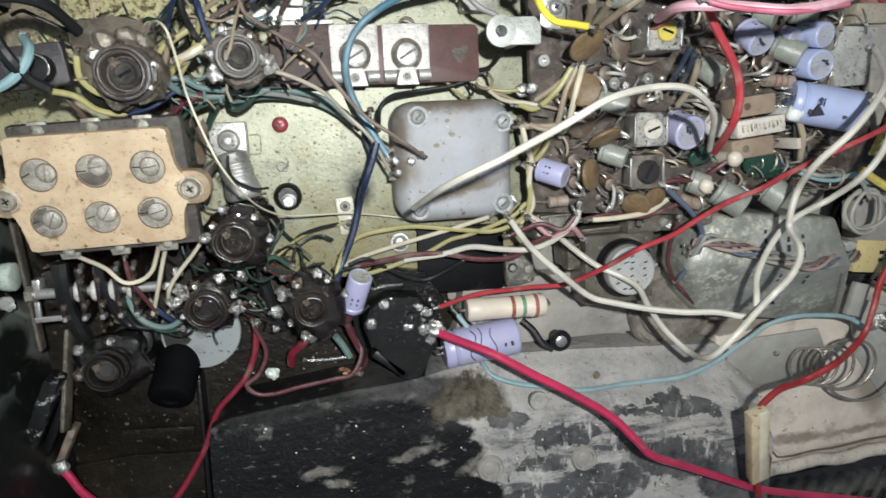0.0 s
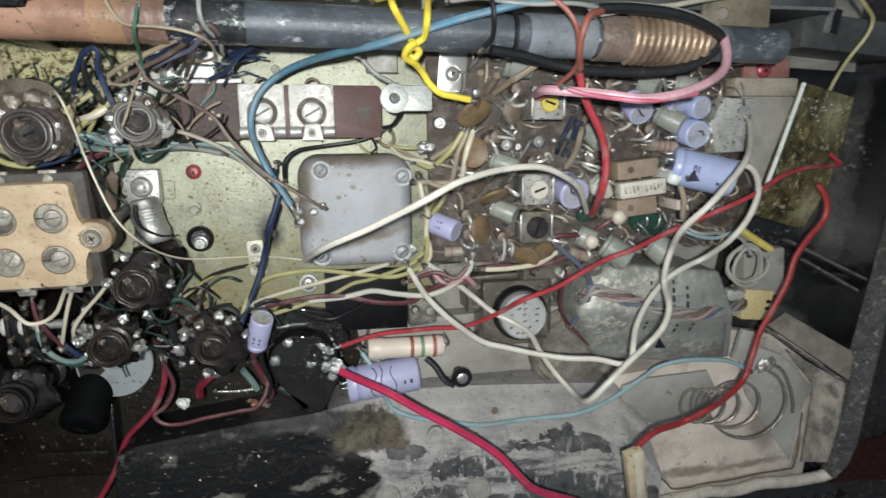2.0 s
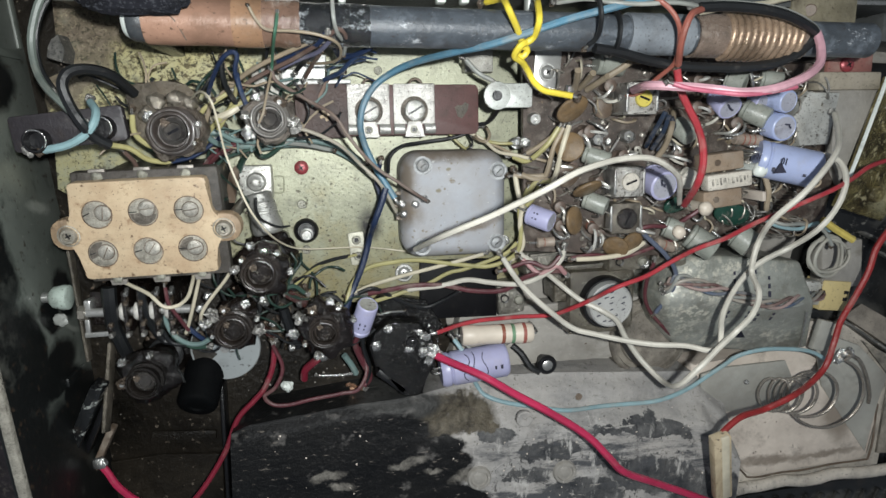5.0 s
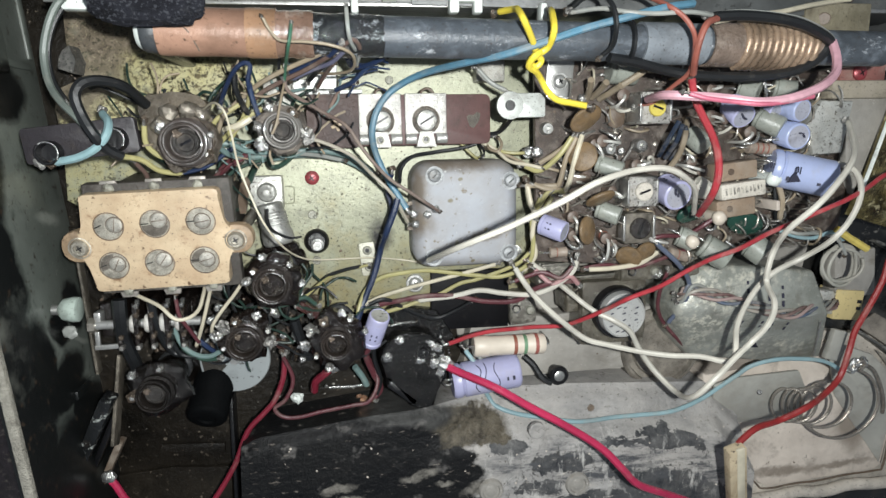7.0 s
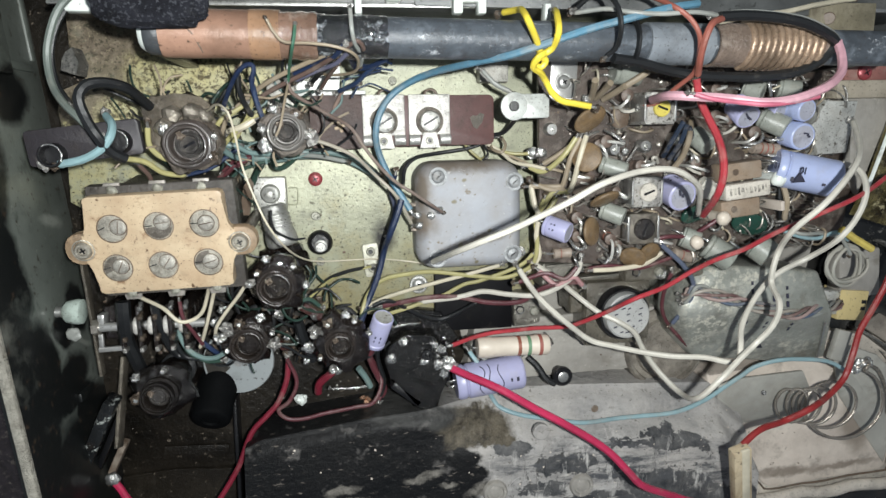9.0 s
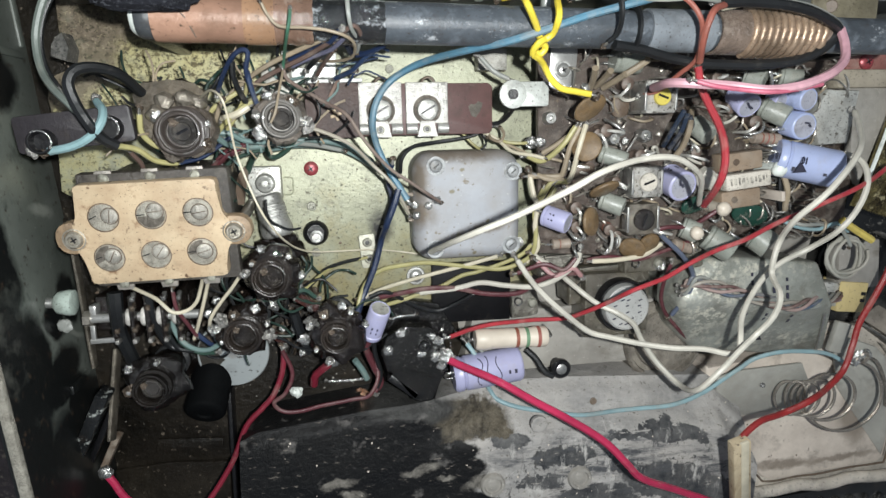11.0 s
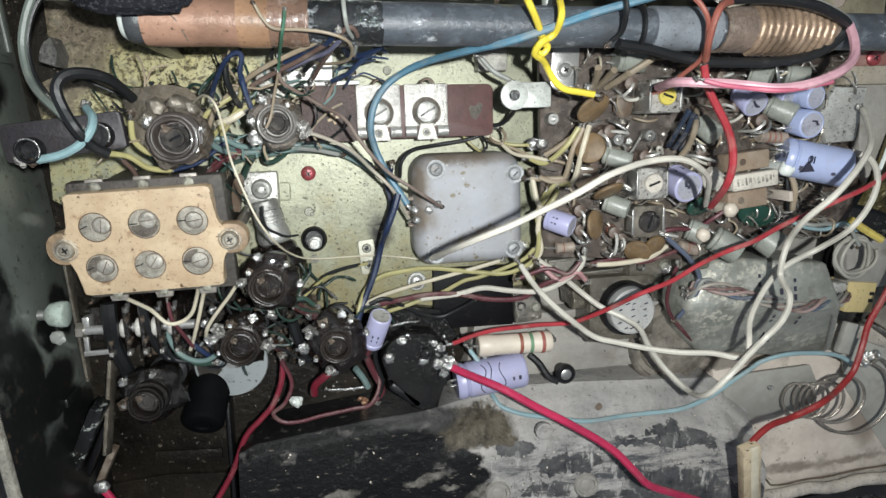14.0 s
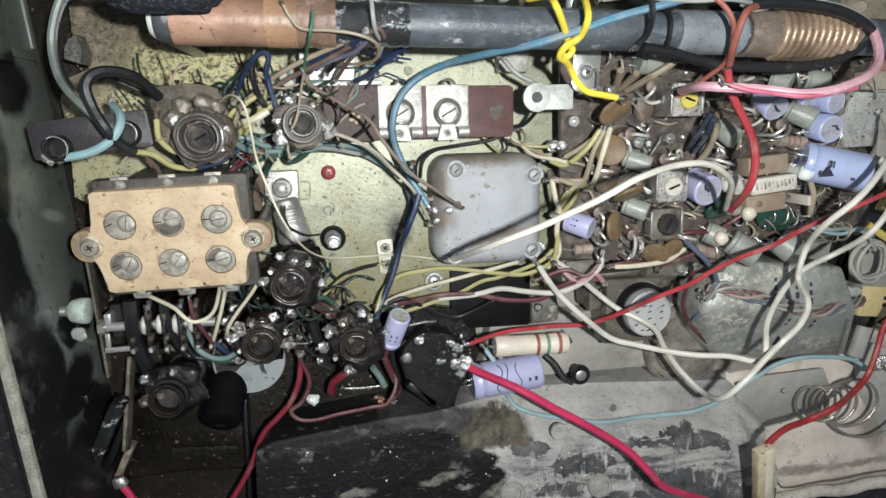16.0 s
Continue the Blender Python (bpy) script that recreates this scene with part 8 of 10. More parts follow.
for p, size, turn, m, label in (
        ((30.1, -14.4, 6.0), (9, 6, 8), 5, GRUBBY, "grimy silver bracket under the board edge"),
        ((64.2, -11.9, 5.0), (9, 7, 12), 2, GREASY, "dark greasy block beside the transformer"),
        ((71.9, -14.3, 5.0), (12, 8, 8), 5, GRUBBY, "dull metal strip over the transformer"),
        ((42.4, -20.7, 0.0), (14, 10, 9), 5, GREASY, "greasy brown block beside the round can"),
        ((54.5, -14.4, 4.0), (12, 5, 8), 4, GREASY, "dark dusty block at the board edge"),
        ((24.0, -24.8, 1.0), (7, 9, 6), 8, GRUBBY, "small dull metal bracket beside the black pad")):
    grimy_block(p, size, turn, m, label)

# ---- loose wiring ----
wire("thick cream-white wire arching over the board", [(-4.4, -7.1, 28.0), (-0.9, -1.6, 43.0), (5.5, 2.3, 48.0), (10.6, 5.5, 51.0), (15.7, 8.7, 53.5), (21.1, 11.6, 53.5), (28.5, 13.3, 50.0), (36.2, 13.7, 47.0), (42.0, 12.2, 44.0), (48.4, 9.0, 38.0), (55.5, 3.1, 27.0)], 0.57, V_WHITE, bare=1.5)
wire("white twisted supply wire looping over the transformer", [(98.9, 24.2, 19.0), (93.0, 18.8, 28.0), (86.8, 14.0, 34.0), (78.7, 6.9, 37.0), (75.2, 0.6, 33.0), (77.1, -4.7, 27.0), (76.5, -10.1, 26.0), (76.6, -13.9, 26.0), (74.6, -17.2, 32.0), (74.3, -22.3, 31.0), (72.0, -27.3, 29.0), (67.0, -30.6, 30.5), (61.7, -34.5, 32.0), (58.5, -40.2, 29.0), (59.8, -42.8, 20.0), (56.2, -39.0, 15.0), (52.0, -33.3, 14.0), (49.0, -28.5, 14.5), (45.1, -25.9, 14.5), (40.4, -23.8, 12.0), (36.4, -20.9, 9.0), (28.9, -15.2, 10.0), (23.4, -11.5, 11.0)], 0.68, V_WHITE)
wire("second white wire twisted round the first", [(95.0, 14.5, 22.0), (97.2, 12.8, 25.0), (96.6, 8.4, 28.0), (94.0, 2.3, 29.0), (90.9, -2.9, 28.0), (90.3, -8.4, 21.0), (84.3, -12.0, 19.5), (80.0, -15.1, 20.0), (75.0, -19.8, 22.0), (72.5, -24.9, 23.0), (70.4, -28.5, 26.0), (69.6, -31.4, 27.0), (67.9, -32.9, 26.0), (62.8, -32.2, 24.0), (55.8, -32.3, 22.0), (49.3, -32.1, 19.0), (42.0, -31.0, 17.0), (36.1, -29.2, 17.0), (28.3, -23.3, 19.0), (23.4, -18.8, 17.0), (21.1, -15.7, 14.0), (19.2, -12.6, 12.0)], 0.68, V_WHITE)
wire("thin red wire running across the radio", [(129.8, 16.7, 12.0), (132.8, 14.2, 12.0), (116.2, 13.7, 20.0), (106.4, 12.0, 24.0), (98.9, 9.0, 27.0), (90.9, 5.9, 29.0), (83.8, 2.5, 28.0), (76.0, -1.0, 27.0), (67.1, -4.4, 29.0), (61.0, -7.1, 28.0), (58.4, -10.8, 23.0), (52.3, -14.8, 22.0), (44.2, -17.4, 23.0), (41.2, -21.8, 17.0), (36.0, -26.8, 11.0), (33.0, -28.7, 8.0), (25.3, -29.4, 6.5), (16.7, -29.6, 7.5), (10.1, -30.4, 8.2), (3.7, -31.8, 10.0)], 0.55, V_RED, bare=1.5)
wire("dark red wire from the battery spring to the side plate", [(126.3, 9.2, 13.0), (128.7, 5.3, 14.0), (128.9, 0.3, 14.0), (125.0, -4.9, 14.0), (122.0, -10.1, 14.0), (120.7, -16.2, 14.0), (118.1, -23.0, 14.0), (114.0, -30.2, 14.5), (111.4, -36.0, 16.0), (109.9, -42.5, 16.0), (104.2, -46.2, 18.0), (94.9, -47.2, 23.0), (89.1, -51.4, 21.0), (80.1, -50.9, 25.0), (74.7, -53.2, 26.5), (72.0, -55.3, 27.5)], 0.8, V_DARKRED)
ob = thing("tape_wrap", "tan paper tape wrapped round the red wire end", "tape")
bm = bmesh.new()
a, b = Vector((71.9, -54.2, 28.0)), Vector((79.0, -74.9, 22.0))
bm.free()
bm = beam(a, b, 4.6, 2.6)
for v in bm.verts:
    v.co += Vector(noise.noise_vector(v.co * 0.3)) * 0.35
part("wrap", bm, mat("tan_paper_tape", (0.47, 0.385, 0.26), 0.6, 0, 0.3, 0.15, 0.4, 0.15, 120, extra=lambda m, col: mix(m, noise_fac(m, 160, 0.5, 0.62, 6, 0.04, 0.6, 3.0, (3, 0.3, 1)), col, (0.33, 0.26, 0.165))), ob)
side = (b - a).cross(Vector((0, 0, 1))).normalized()
part("fold", beam(a - side * 0.6 + Vector((0, 0, 1.2)), b - side * 0.4 + Vector((0, 0, 1.2)), 2.2, 0.9), V_CREAM, ob)
wire("dark red wire continuing from the taped joint", [(78.4, -72.4, 22.0), (82.3, -81.4, 19.0), (87.2, -92.5, 15.0)], 0.8, V_DARKRED)
wire("thick crimson battery wire crossing the ledge", [(2.4, -37.0, 10.0), (4.8, -37.9, 12.0), (11.0, -39.7, 15.5), (17.4, -42.3, 18.5), (24.1, -46.0, 20.0), (31.0, -49.6, 21.5), (39.1, -54.4, 24.0), (44.1, -59.3, 26.0), (49.0, -64.3, 24.5), (57.1, -68.7, 22.5), (67.1, -73.6, 20.0), (84.3, -81.8, 17.0), (104.0, -87.3, 15.0), (133.8, -95.0, 13.0)], 0.95, V_CRIMSON)
# Darker copy of the crimson: the light's falloff is put into the colour.
wire("crimson wire dropping to the lower corner", [(-36.2, -35.9, 6.0), (-36.7, -41.0, 6.0), (-38.8, -46.4, 6.0), (-41.5, -49.6, 6.0), (-45.4, -54.3, 6.0), (-48.6, -62.5, 6.0), (-52.2, -69.1, 6.0), (-55.9, -74.5, 6.0), (-59.4, -78.4, 5.0)], 0.68, vinyl("shaded_crimson_vinyl", (0.19, 0.016, 0.032), 0.15))
wire("crimson wire soldered at the case corner", [(-77.3, -63.2, 8.0), (-75.8, -65.4, 8.0), (-73.3, -69.9, 8.0), (-68.9, -75.8, 6.0), (-59.4, -78.4, 5.0)], 0.85, V_CRIMSON)
bm = bmesh.new()
blob(bm, (-77.2, -63.0, 8.3), 1.7, 0.6, 0.4)
thing("solder_joint", "solder blob on the corner wire", "solder", bm, TIN)
wire("thin dark red wire sagging below the coils", [(-36.4, -34.4, 8.0), (-34.1, -40.3, 8.0), (-35.9, -45.3, 8.0), (-38.6, -47.7, 8.0), (-36.6, -50.0, 8.0), (-32.6, -50.2, 8.0), (-27.0, -49.0, 8.0), (-20.1, -47.8, 8.0), (-15.9, -47.0, 8.0), (-13.6, -43.4, 6.0), (-14.3, -39.3, 5.0), (-16.9, -35.4, 5.0)], 0.5, V_MAROON)
# The stub takes the same crimson, darkened for dim light.
wire("short red stub below a coil", [(-29.2, -45.2, 4.0), (-28.7, -42.1, 6.0), (-26.3, -39.1, 8.0), (-24.6, -37.0, 9.0)], 0.95, vinyl("stub_crimson_vinyl", (0.19, 0.016, 0.032), 0.15))
bm = bmesh.new()
blob(bm, (-24.2, -36.6, 10.0), 1.6, 1.3, 0.2)
thing("solder_joint", "large bright solder drop at a coil pin", "solder", bm, TIN)
bm = bmesh.new()
blob(bm, (-33.8, -48.2, 1.0), 1.4, 0.8, 0.5, 3)
thing("paper_scrap", "small white scrap stuck by the wires", "scrap", bm, WHITE)
wire("tinned wire bridge over the dark floor", [(-25.6, -46.2, 0.0), (-21.3, -46.0, 0.6), (-16.5, -45.9, 0.0)], 0.4, TIN)
bm = bmesh.new()
for i in range(9):
    blob(bm, Vector((-16.6, -48.8, 2.0)) + Vector((random.uniform(-3.4, 3.4), random.uniform(-1.2, 1.2), 0)), 0.8, 0.7, 0.8, 1)
thing("frayed_copper", "frayed copper strands stuck in flux", "strands", bm, COPPER)

wire("thick blue wire from the rod to the tuning capacitor", [(47.2, 45.9, 33.0), (40.4, 44.4, 35.0), (33.1, 42.3, 36.0), (27.4, 40.7, 34.5), (21.5, 38.8, 34.0), (14.3, 36.3, 33.0), (10.3, 34.9, 31.8), (7.3, 34.1, 29.6), (2.2, 33.3, 24.5), (-3.0, 32.4, 17.0), (-7.9, 30.4, 13.5), (-11.9, 27.6, 12.0), (-14.5, 23.6, 12.5), (-15.4, 19.0, 12.0), (-14.6, 14.6, 10.5), (-12.4, 9.8, 10.0), (-9.8, 5.5, 10.5), (-7.4, 1.8, 11.0)], 0.76, V_BLUE, bare=1.5)
wire("thick black aerial wire looped round the copper coil", [(31.0, 35.0, 31.0), (37.0, 34.5, 30.0), (44.7, 33.2, 29.0), (51.9, 32.5, 29.0), (62.8, 32.6, 29.0), (71.6, 33.6, 30.0), (76.5, 35.6, 31.0), (79.0, 38.3, 32.0), (79.0, 40.0, 33.0), (75.9, 41.3, 34.0), (70.4, 42.7, 35.0), (63.9, 43.6, 35.0), (56.9, 43.7, 35.0), (50.8, 43.2, 35.0)], 1.05, V_BLACK)
wire("grey-black wire beside the black loop", [(51.4, 43.8, 34.0), (57.5, 44.6, 34.0), (64.5, 44.5, 34.0), (71.1, 43.8, 34.0), (77.8, 41.8, 33.0), (80.7, 39.8, 32.0), (79.7, 37.7, 31.0)], 0.6, V_GREY)
wire("pink wire hooked under the aerial coil", [(41.8, 27.4, 28.0), (40.0, 27.5, 38.0), (44.1, 27.2, 42.0), (50.0, 26.9, 43.0), (55.2, 26.3, 45.0), (60.0, 26.8, 45.5), (65.2, 28.2, 44.5), (71.1, 30.5, 42.5), (76.6, 33.4, 38.5), (78.9, 36.8, 35.5), (79.6, 40.0, 33.0)], 0.9, V_PINK)
wire("red twin laid along the pink wire", [(42.3, 27.6, 43.0), (45.7, 26.7, 44.0), (51.3, 26.2, 44.5), (57.7, 26.0, 46.0), (67.6, 27.9, 44.0)], 0.45, V_ROSE)
wire("rust-brown wire wound over the rod", [(37.4, 48.7, 24.0), (39.1, 47.2, 30.0), (40.7, 44.2, 36.0), (43.6, 41.9, 37.0), (45.7, 39.1, 37.0), (47.2, 35.9, 35.0), (48.8, 32.8, 31.0), (47.6, 30.2, 27.0), (45.3, 27.2, 24.0), (43.5, 26.4, 21.0)], 0.5, V_RUST)
wire("red-brown binding wire round the rod", [(51.6, 43.0, 35.0), (48.3, 41.7, 37.0), (46.9, 39.4, 37.5), (47.0, 35.9, 36.0), (49.1, 32.4, 32.0)], 0.7, V_RUST)
wire("bright red wire dropping to the board", [(49.5, 31.6, 31.0), (50.7, 27.6, 31.0), (52.4, 23.8, 32.0), (54.3, 20.0, 33.0), (54.7, 16.2, 35.0), (54.6, 11.7, 36.0), (55.0, 7.6, 34.0), (57.4, 2.6, 26.0)], 0.78, V_RED, bare=1.2)
wire("yellow string tied round the rod", [(9.5, 43.6, 25.0), (11.3, 43.5, 29.0), (11.1, 42.6, 33.0), (11.4, 40.3, 36.0), (13.7, 37.4, 34.0), (15.9, 35.0, 31.0), (17.2, 34.0, 30.0), (16.4, 32.8, 29.5), (15.0, 33.4, 30.0), (15.6, 34.7, 32.0), (17.4, 36.2, 33.0), (17.4, 38.8, 36.0), (17.9, 42.2, 33.0), (19.3, 43.9, 28.0)], 0.66, V_YELLOW)
wire("yellow string tail hanging to the board", [(16.9, 35.6, 32.0), (14.8, 34.4, 33.0), (14.4, 32.7, 31.0), (16.6, 31.8, 29.0), (18.4, 30.4, 27.0), (20.2, 28.3, 26.0), (22.5, 26.6, 26.0), (25.4, 26.0, 27.0), (28.2, 25.5, 28.0)], 0.66, V_YELLOW)
wire("pale cyan wire on the jack board", [(-73.9, 12.1, 29.0), (-69.7, 13.1, 30.5), (-65.9, 15.0, 32.0), (-64.0, 17.3, 32.0), (-64.2, 19.5, 30.0), (-66.1, 21.1, 27.0)], 0.74, V_CYAN)
wire("black wire looping over the jack board", [(-59.8, 23.2, 22.0), (-61.9, 26.0, 27.0), (-65.0, 26.8, 30.0), (-67.4, 26.1, 32.0), (-68.4, 23.9, 33.0), (-67.6, 20.7, 33.0), (-65.9, 17.4, 33.0), (-64.6, 14.8, 31.0), (-62.7, 13.3, 29.0)], 0.98, V_BLACK)
wire("grey-green wire along the case wall", [(-68.4, 43.4, 28.0), (-71.9, 40.1, 28.0), (-73.8, 36.4, 28.0), (-74.9, 31.5, 28.0), (-74.1, 26.6, 29.0), (-71.8, 23.2, 31.0), (-68.9, 20.4, 32.0), (-67.3, 18.3, 31.0)], 0.68, vinyl("grey_green_vinyl", (0.115, 0.135, 0.12), 0.15))
wire("second dark wire along the case wall", [(-68.4, 43.2, 26.0), (-71.7, 40.1, 26.0), (-73.9, 36.3, 26.0), (-75.0, 31.7, 26.0), (-74.1, 26.9, 27.0), (-71.5, 23.2, 29.0)], 0.5, V_BLACK)

wire("cream wire looping under the trimmer block", [(-67.9, -15.6, 16.0), (-63.5, -16.2, 20.0), (-59.3, -17.3, 23.0), (-56.2, -19.8, 24.0), (-53.7, -19.9, 23.0), (-52.2, -18.7, 21.0), (-51.7, -16.2, 19.0), (-51.8, -14.1, 16.0)], 0.4, V_CREAM)
wire("cream wire from the block to a coil", [(-43.5, -13.3, 16.0), (-45.2, -15.9, 18.0), (-47.3, -18.7, 20.0), (-49.5, -22.2, 20.0), (-50.4, -24.8, 18.0)], 0.38, V_CREAM)
wire("cream wire behind the block", [(-50.7, -14.9, 16.0), (-50.9, -17.4, 18.0), (-51.7, -20.9, 18.0), (-53.2, -25.4, 16.0), (-54.6, -28.8, 14.0)], 0.4, V_CREAM)
wire("short red wire beside the switch", [(-57.5, -17.2, 18.0), (-56.9, -20.8, 18.0), (-55.1, -24.4, 17.0), (-53.8, -27.8, 15.0)], 0.42, V_MAROON)
wire("maroon wires bundled below the small capacitor", [(-15.7, -31.8, 9.0), (-16.5, -35.4, 7.0), (-14.6, -40.8, 5.0), (-12.7, -45.1, 4.0), (-14.1, -47.7, 4.0)], 0.8, V_MAROON)
wire("dark wire bundled below the small capacitor", [(-14.7, -32.1, 9.0), (-14.5, -36.2, 7.0), (-12.9, -42.4, 5.0), (-13.6, -47.7, 4.0)], 0.6, V_BLACK)
wire("pale green wire end near the block", [(-19.3, -38.8, 5.0), (-17.4, -41.9, 4.0), (-16.1, -44.7, 3.0)], 0.8, V_TEAL)
wire("teal wire curling below the switch", [(-59.8, -25.3, 12.0), (-58.1, -29.4, 12.0), (-54.9, -31.5, 13.0), (-51.7, -31.5, 14.0), (-49.0, -29.9, 15.0)], 0.55, V_TEAL)
wire("dark green wire beside the coils", [(-59.5, -27.0, 11.0), (-57.6, -30.5, 12.0), (-53.9, -32.9, 12.0), (-50.6, -32.6, 13.0)], 0.5, V_GREEN)
wire("dark wire across the coils", [(-39.6, -20.4, 14.0), (-34.6, -19.6, 15.0), (-30.8, -18.1, 15.0), (-28.3, -20.0, 14.0)], 0.5, V_GREEN)

wire("brown wire slanting to the tuning capacitor", [(-33.4, 28.3, 24.0), (-32.3, 26.2, 23.0), (-26.3, 23.0, 20.0), (-21.5, 20.3, 22.5), (-18.5, 16.3, 22.5), (-15.2, 12.3, 21.0), (-11.4, 8.6, 19.0), (-6.9, 5.9, 18.0), (-0.4, 1.7, 14.0)], 0.38, vinyl("dusty_brown_vinyl", (0.17, 0.125, 0.105), 0.3))
wire("grey-cream wire slanting over the chassis", [(-31.0, 17.6, 20.0), (-26.3, 16.7, 20.0), (-20.3, 14.1, 18.0), (-15.9, 10.0, 14.0), (-10.9, 5.1, 13.0), (-6.9, -1.5, 10.0)], 0.4, vinyl("grey_cream_vinyl", (0.38, 0.345, 0.28), 0.2))
wire("teal wire lying on the chassis", [(-48.7, 17.9, 22.0), (-45.6, 13.9, 18.0), (-41.6, 13.0, 13.0), (-34.5, 14.2, 10.0), (-27.0, 14.6, 8.0), (-20.4, 13.3, 6.0), (-15.0, 10.0, 5.0)], 0.65, V_TEAL)
wire("second teal wire lying on the chassis", [(-45.8, 15.1, 16.0), (-39.5, 12.4, 9.0), (-30.9, 13.3, 6.0), (-21.7, 12.4, 5.0), (-13.6, 8.0, 5.0)], 0.5, V_TEAL)
wire("dark green loop over the chassis", [(-38.3, 13.9, 12.0), (-38.0, 11.3, 10.0), (-36.4, 10.9, 10.0), (-33.8, 12.7, 11.0), (-31.9, 15.3, 13.0)], 0.55, V_GREEN)
wire("pale thin wire falling past the trimmer block", [(-48.8, 22.5, 24.0), (-45.5, 23.5, 32.0), (-43.0, 22.0, 36.0), (-42.2, 18.0, 34.0), (-41.5, 12.1, 31.0), (-39.7, 6.7, 31.0), (-37.3, 1.0, 30.0), (-34.9, -3.9, 25.0), (-31.9, -8.5, 16.0), (-27.0, -10.6, 9.0), (-14.9, -11.2, 4.0), (-6.9, -12.3, 2.0), (-0.9, -13.0, 4.0)], 0.21, V_CREAM)
wire("navy wire down to the coils", [(-9.8, 4.4, 14.0), (-10.7, 0.8, 14.0), (-12.2, -3.8, 13.0), (-13.1, -8.0, 8.0), (-14.8, -15.4, 7.5), (-17.2, -21.6, 7.5), (-19.0, -25.9, 10.0)], 0.75, V_NAVY)
wire("dark blue wire beside the navy one", [(-10.7, 9.6, 8.0), (-11.5, 5.4, 6.0), (-10.5, 1.2, 5.0), (-11.7, -4.6, 4.0)], 0.6, V_NAVY)
wire("olive wire round the tuning capacitor foot", [(-18.9, -26.2, 9.0), (-18.1, -22.0, 8.0), (-16.2, -18.6, 6.0), (-12.7, -16.0, 5.0), (-7.2, -14.9, 5.0), (-1.2, -14.2, 6.0), (7.9, -14.8, 8.0), (15.6, -15.3, 9.0), (20.7, -13.5, 10.0), (23.2, -10.8, 11.0), (23.3, -5.9, 12.0), (22.7, -0.4, 12.0), (24.2, 4.6, 13.0)], 0.55, V_OLIVE)
wire("cream wire beside the olive one", [(-17.8, -22.3, 8.0), (-12.7, -20.5, 6.0), (-7.1, -19.0, 5.0), (0.5, -16.8, 6.0), (7.9, -14.3, 8.0), (14.7, -11.9, 10.0)], 0.5, V_CREAM)
wire("yellowish wire crossing the black pad", [(-12.6, -24.5, 7.0), (-5.6, -22.7, 6.0), (1.3, -20.4, 6.0), (6.6, -17.3, 7.0), (11.1, -16.0, 8.0), (19.9, -12.0, 10.0), (22.8, -8.9, 11.0)], 0.5, V_OLIVE)
wire("maroon wire over the black pad", [(-13.6, -22.1, 8.0), (-7.3, -21.2, 7.0), (-2.0, -20.4, 7.0), (5.0, -20.2, 8.0), (12.7, -21.5, 9.0), (20.1, -20.9, 11.0), (24.0, -17.5, 13.0), (28.3, -15.8, 14.0), (33.4, -15.5, 14.0)], 0.62, V_MAROON)
wire("white wire twisted with the maroon one", [(-3.4, -21.7, 6.0), (5.0, -20.2, 8.0), (11.0, -18.7, 9.0), (16.8, -19.0, 11.0), (23.2, -18.8, 13.0), (28.4, -16.8, 14.0), (32.5, -13.0, 15.0), (33.4, -10.2, 15.0)], 0.65, V_WHITE)
wire("black wire sagging over the pad", [(-15.9, -22.0, 8.0), (-12.1, -20.8, 8.0), (-7.2, -23.5, 6.0), (-3.1, -25.8, 5.0), (1.5, -27.0, 4.0), (5.7, -25.0, 5.0), (9.7, -22.1, 7.0)], 0.55, V_BLACK)
wire("thin black wire across the chassis", [(-32.2, -20.5, 12.0), (-28.3, -17.6, 8.0), (-25.7, -15.6, 5.0), (-21.5, -14.4, 3.0), (-17.6, -13.8, 2.0)], 0.45, V_BLACK)
wire("thin olive wire across the chassis", [(-30.6, -18.8, 11.0), (-27.0, -16.5, 7.0), (-22.9, -15.0, 3.0), (-15.9, -13.5, 2.0)], 0.35, V_OLIVE)
wire("red and white pair at the board corner", [(19.3, -15.7, 12.0), (25.0, -13.2, 14.0), (29.7, -14.4, 15.0), (32.6, -11.6, 15.0)], 0.55, V_MAROON)
wire("pink wire at the board corner", [(23.8, -12.7, 13.0), (28.0, -16.0, 14.0), (31.8, -14.0, 15.0), (34.6, -16.1, 14.0)], 0.6, vinyl("dusty_pink_vinyl", (0.45, 0.25, 0.25)))
wire("pale blue wire running along the shelf", [(9.2, -35.9, 4.0), (11.9, -39.9, 5.0), (13.9, -45.0, 5.0), (15.8, -48.8, 4.5), (17.8, -51.2, 5.5), (23.1, -52.9, 6.8), (30.8, -54.3, 7.2), (39.6, -55.6, 7.6), (48.7, -55.3, 7.2), (57.9, -55.1, 6.8), (67.3, -54.7, 6.5), (76.4, -52.1, 5.5), (83.2, -48.6, 4.5), (87.0, -44.9, 6.0), (89.3, -41.7, 8.0), (95.9, -39.7, 9.0), (105.6, -40.0, 9.0), (111.7, -41.1, 9.0), (116.9, -43.8, 9.0)], 0.6, V_SKY)
wire("dark grey wire arc by the large resistor", [(12.0, -37.2, 4.0), (15.5, -39.8, 4.0), (19.3, -39.7, 4.0), (23.1, -37.9, 4.0)], 0.45, V_GREY)
wire("black lead of the ring terminal", [(26.3, -39.5, 0.0), (28.7, -41.7, 1.0), (31.1, -45.1, 2.0), (33.7, -46.6, 2.4)], 0.9, V_BLACK)
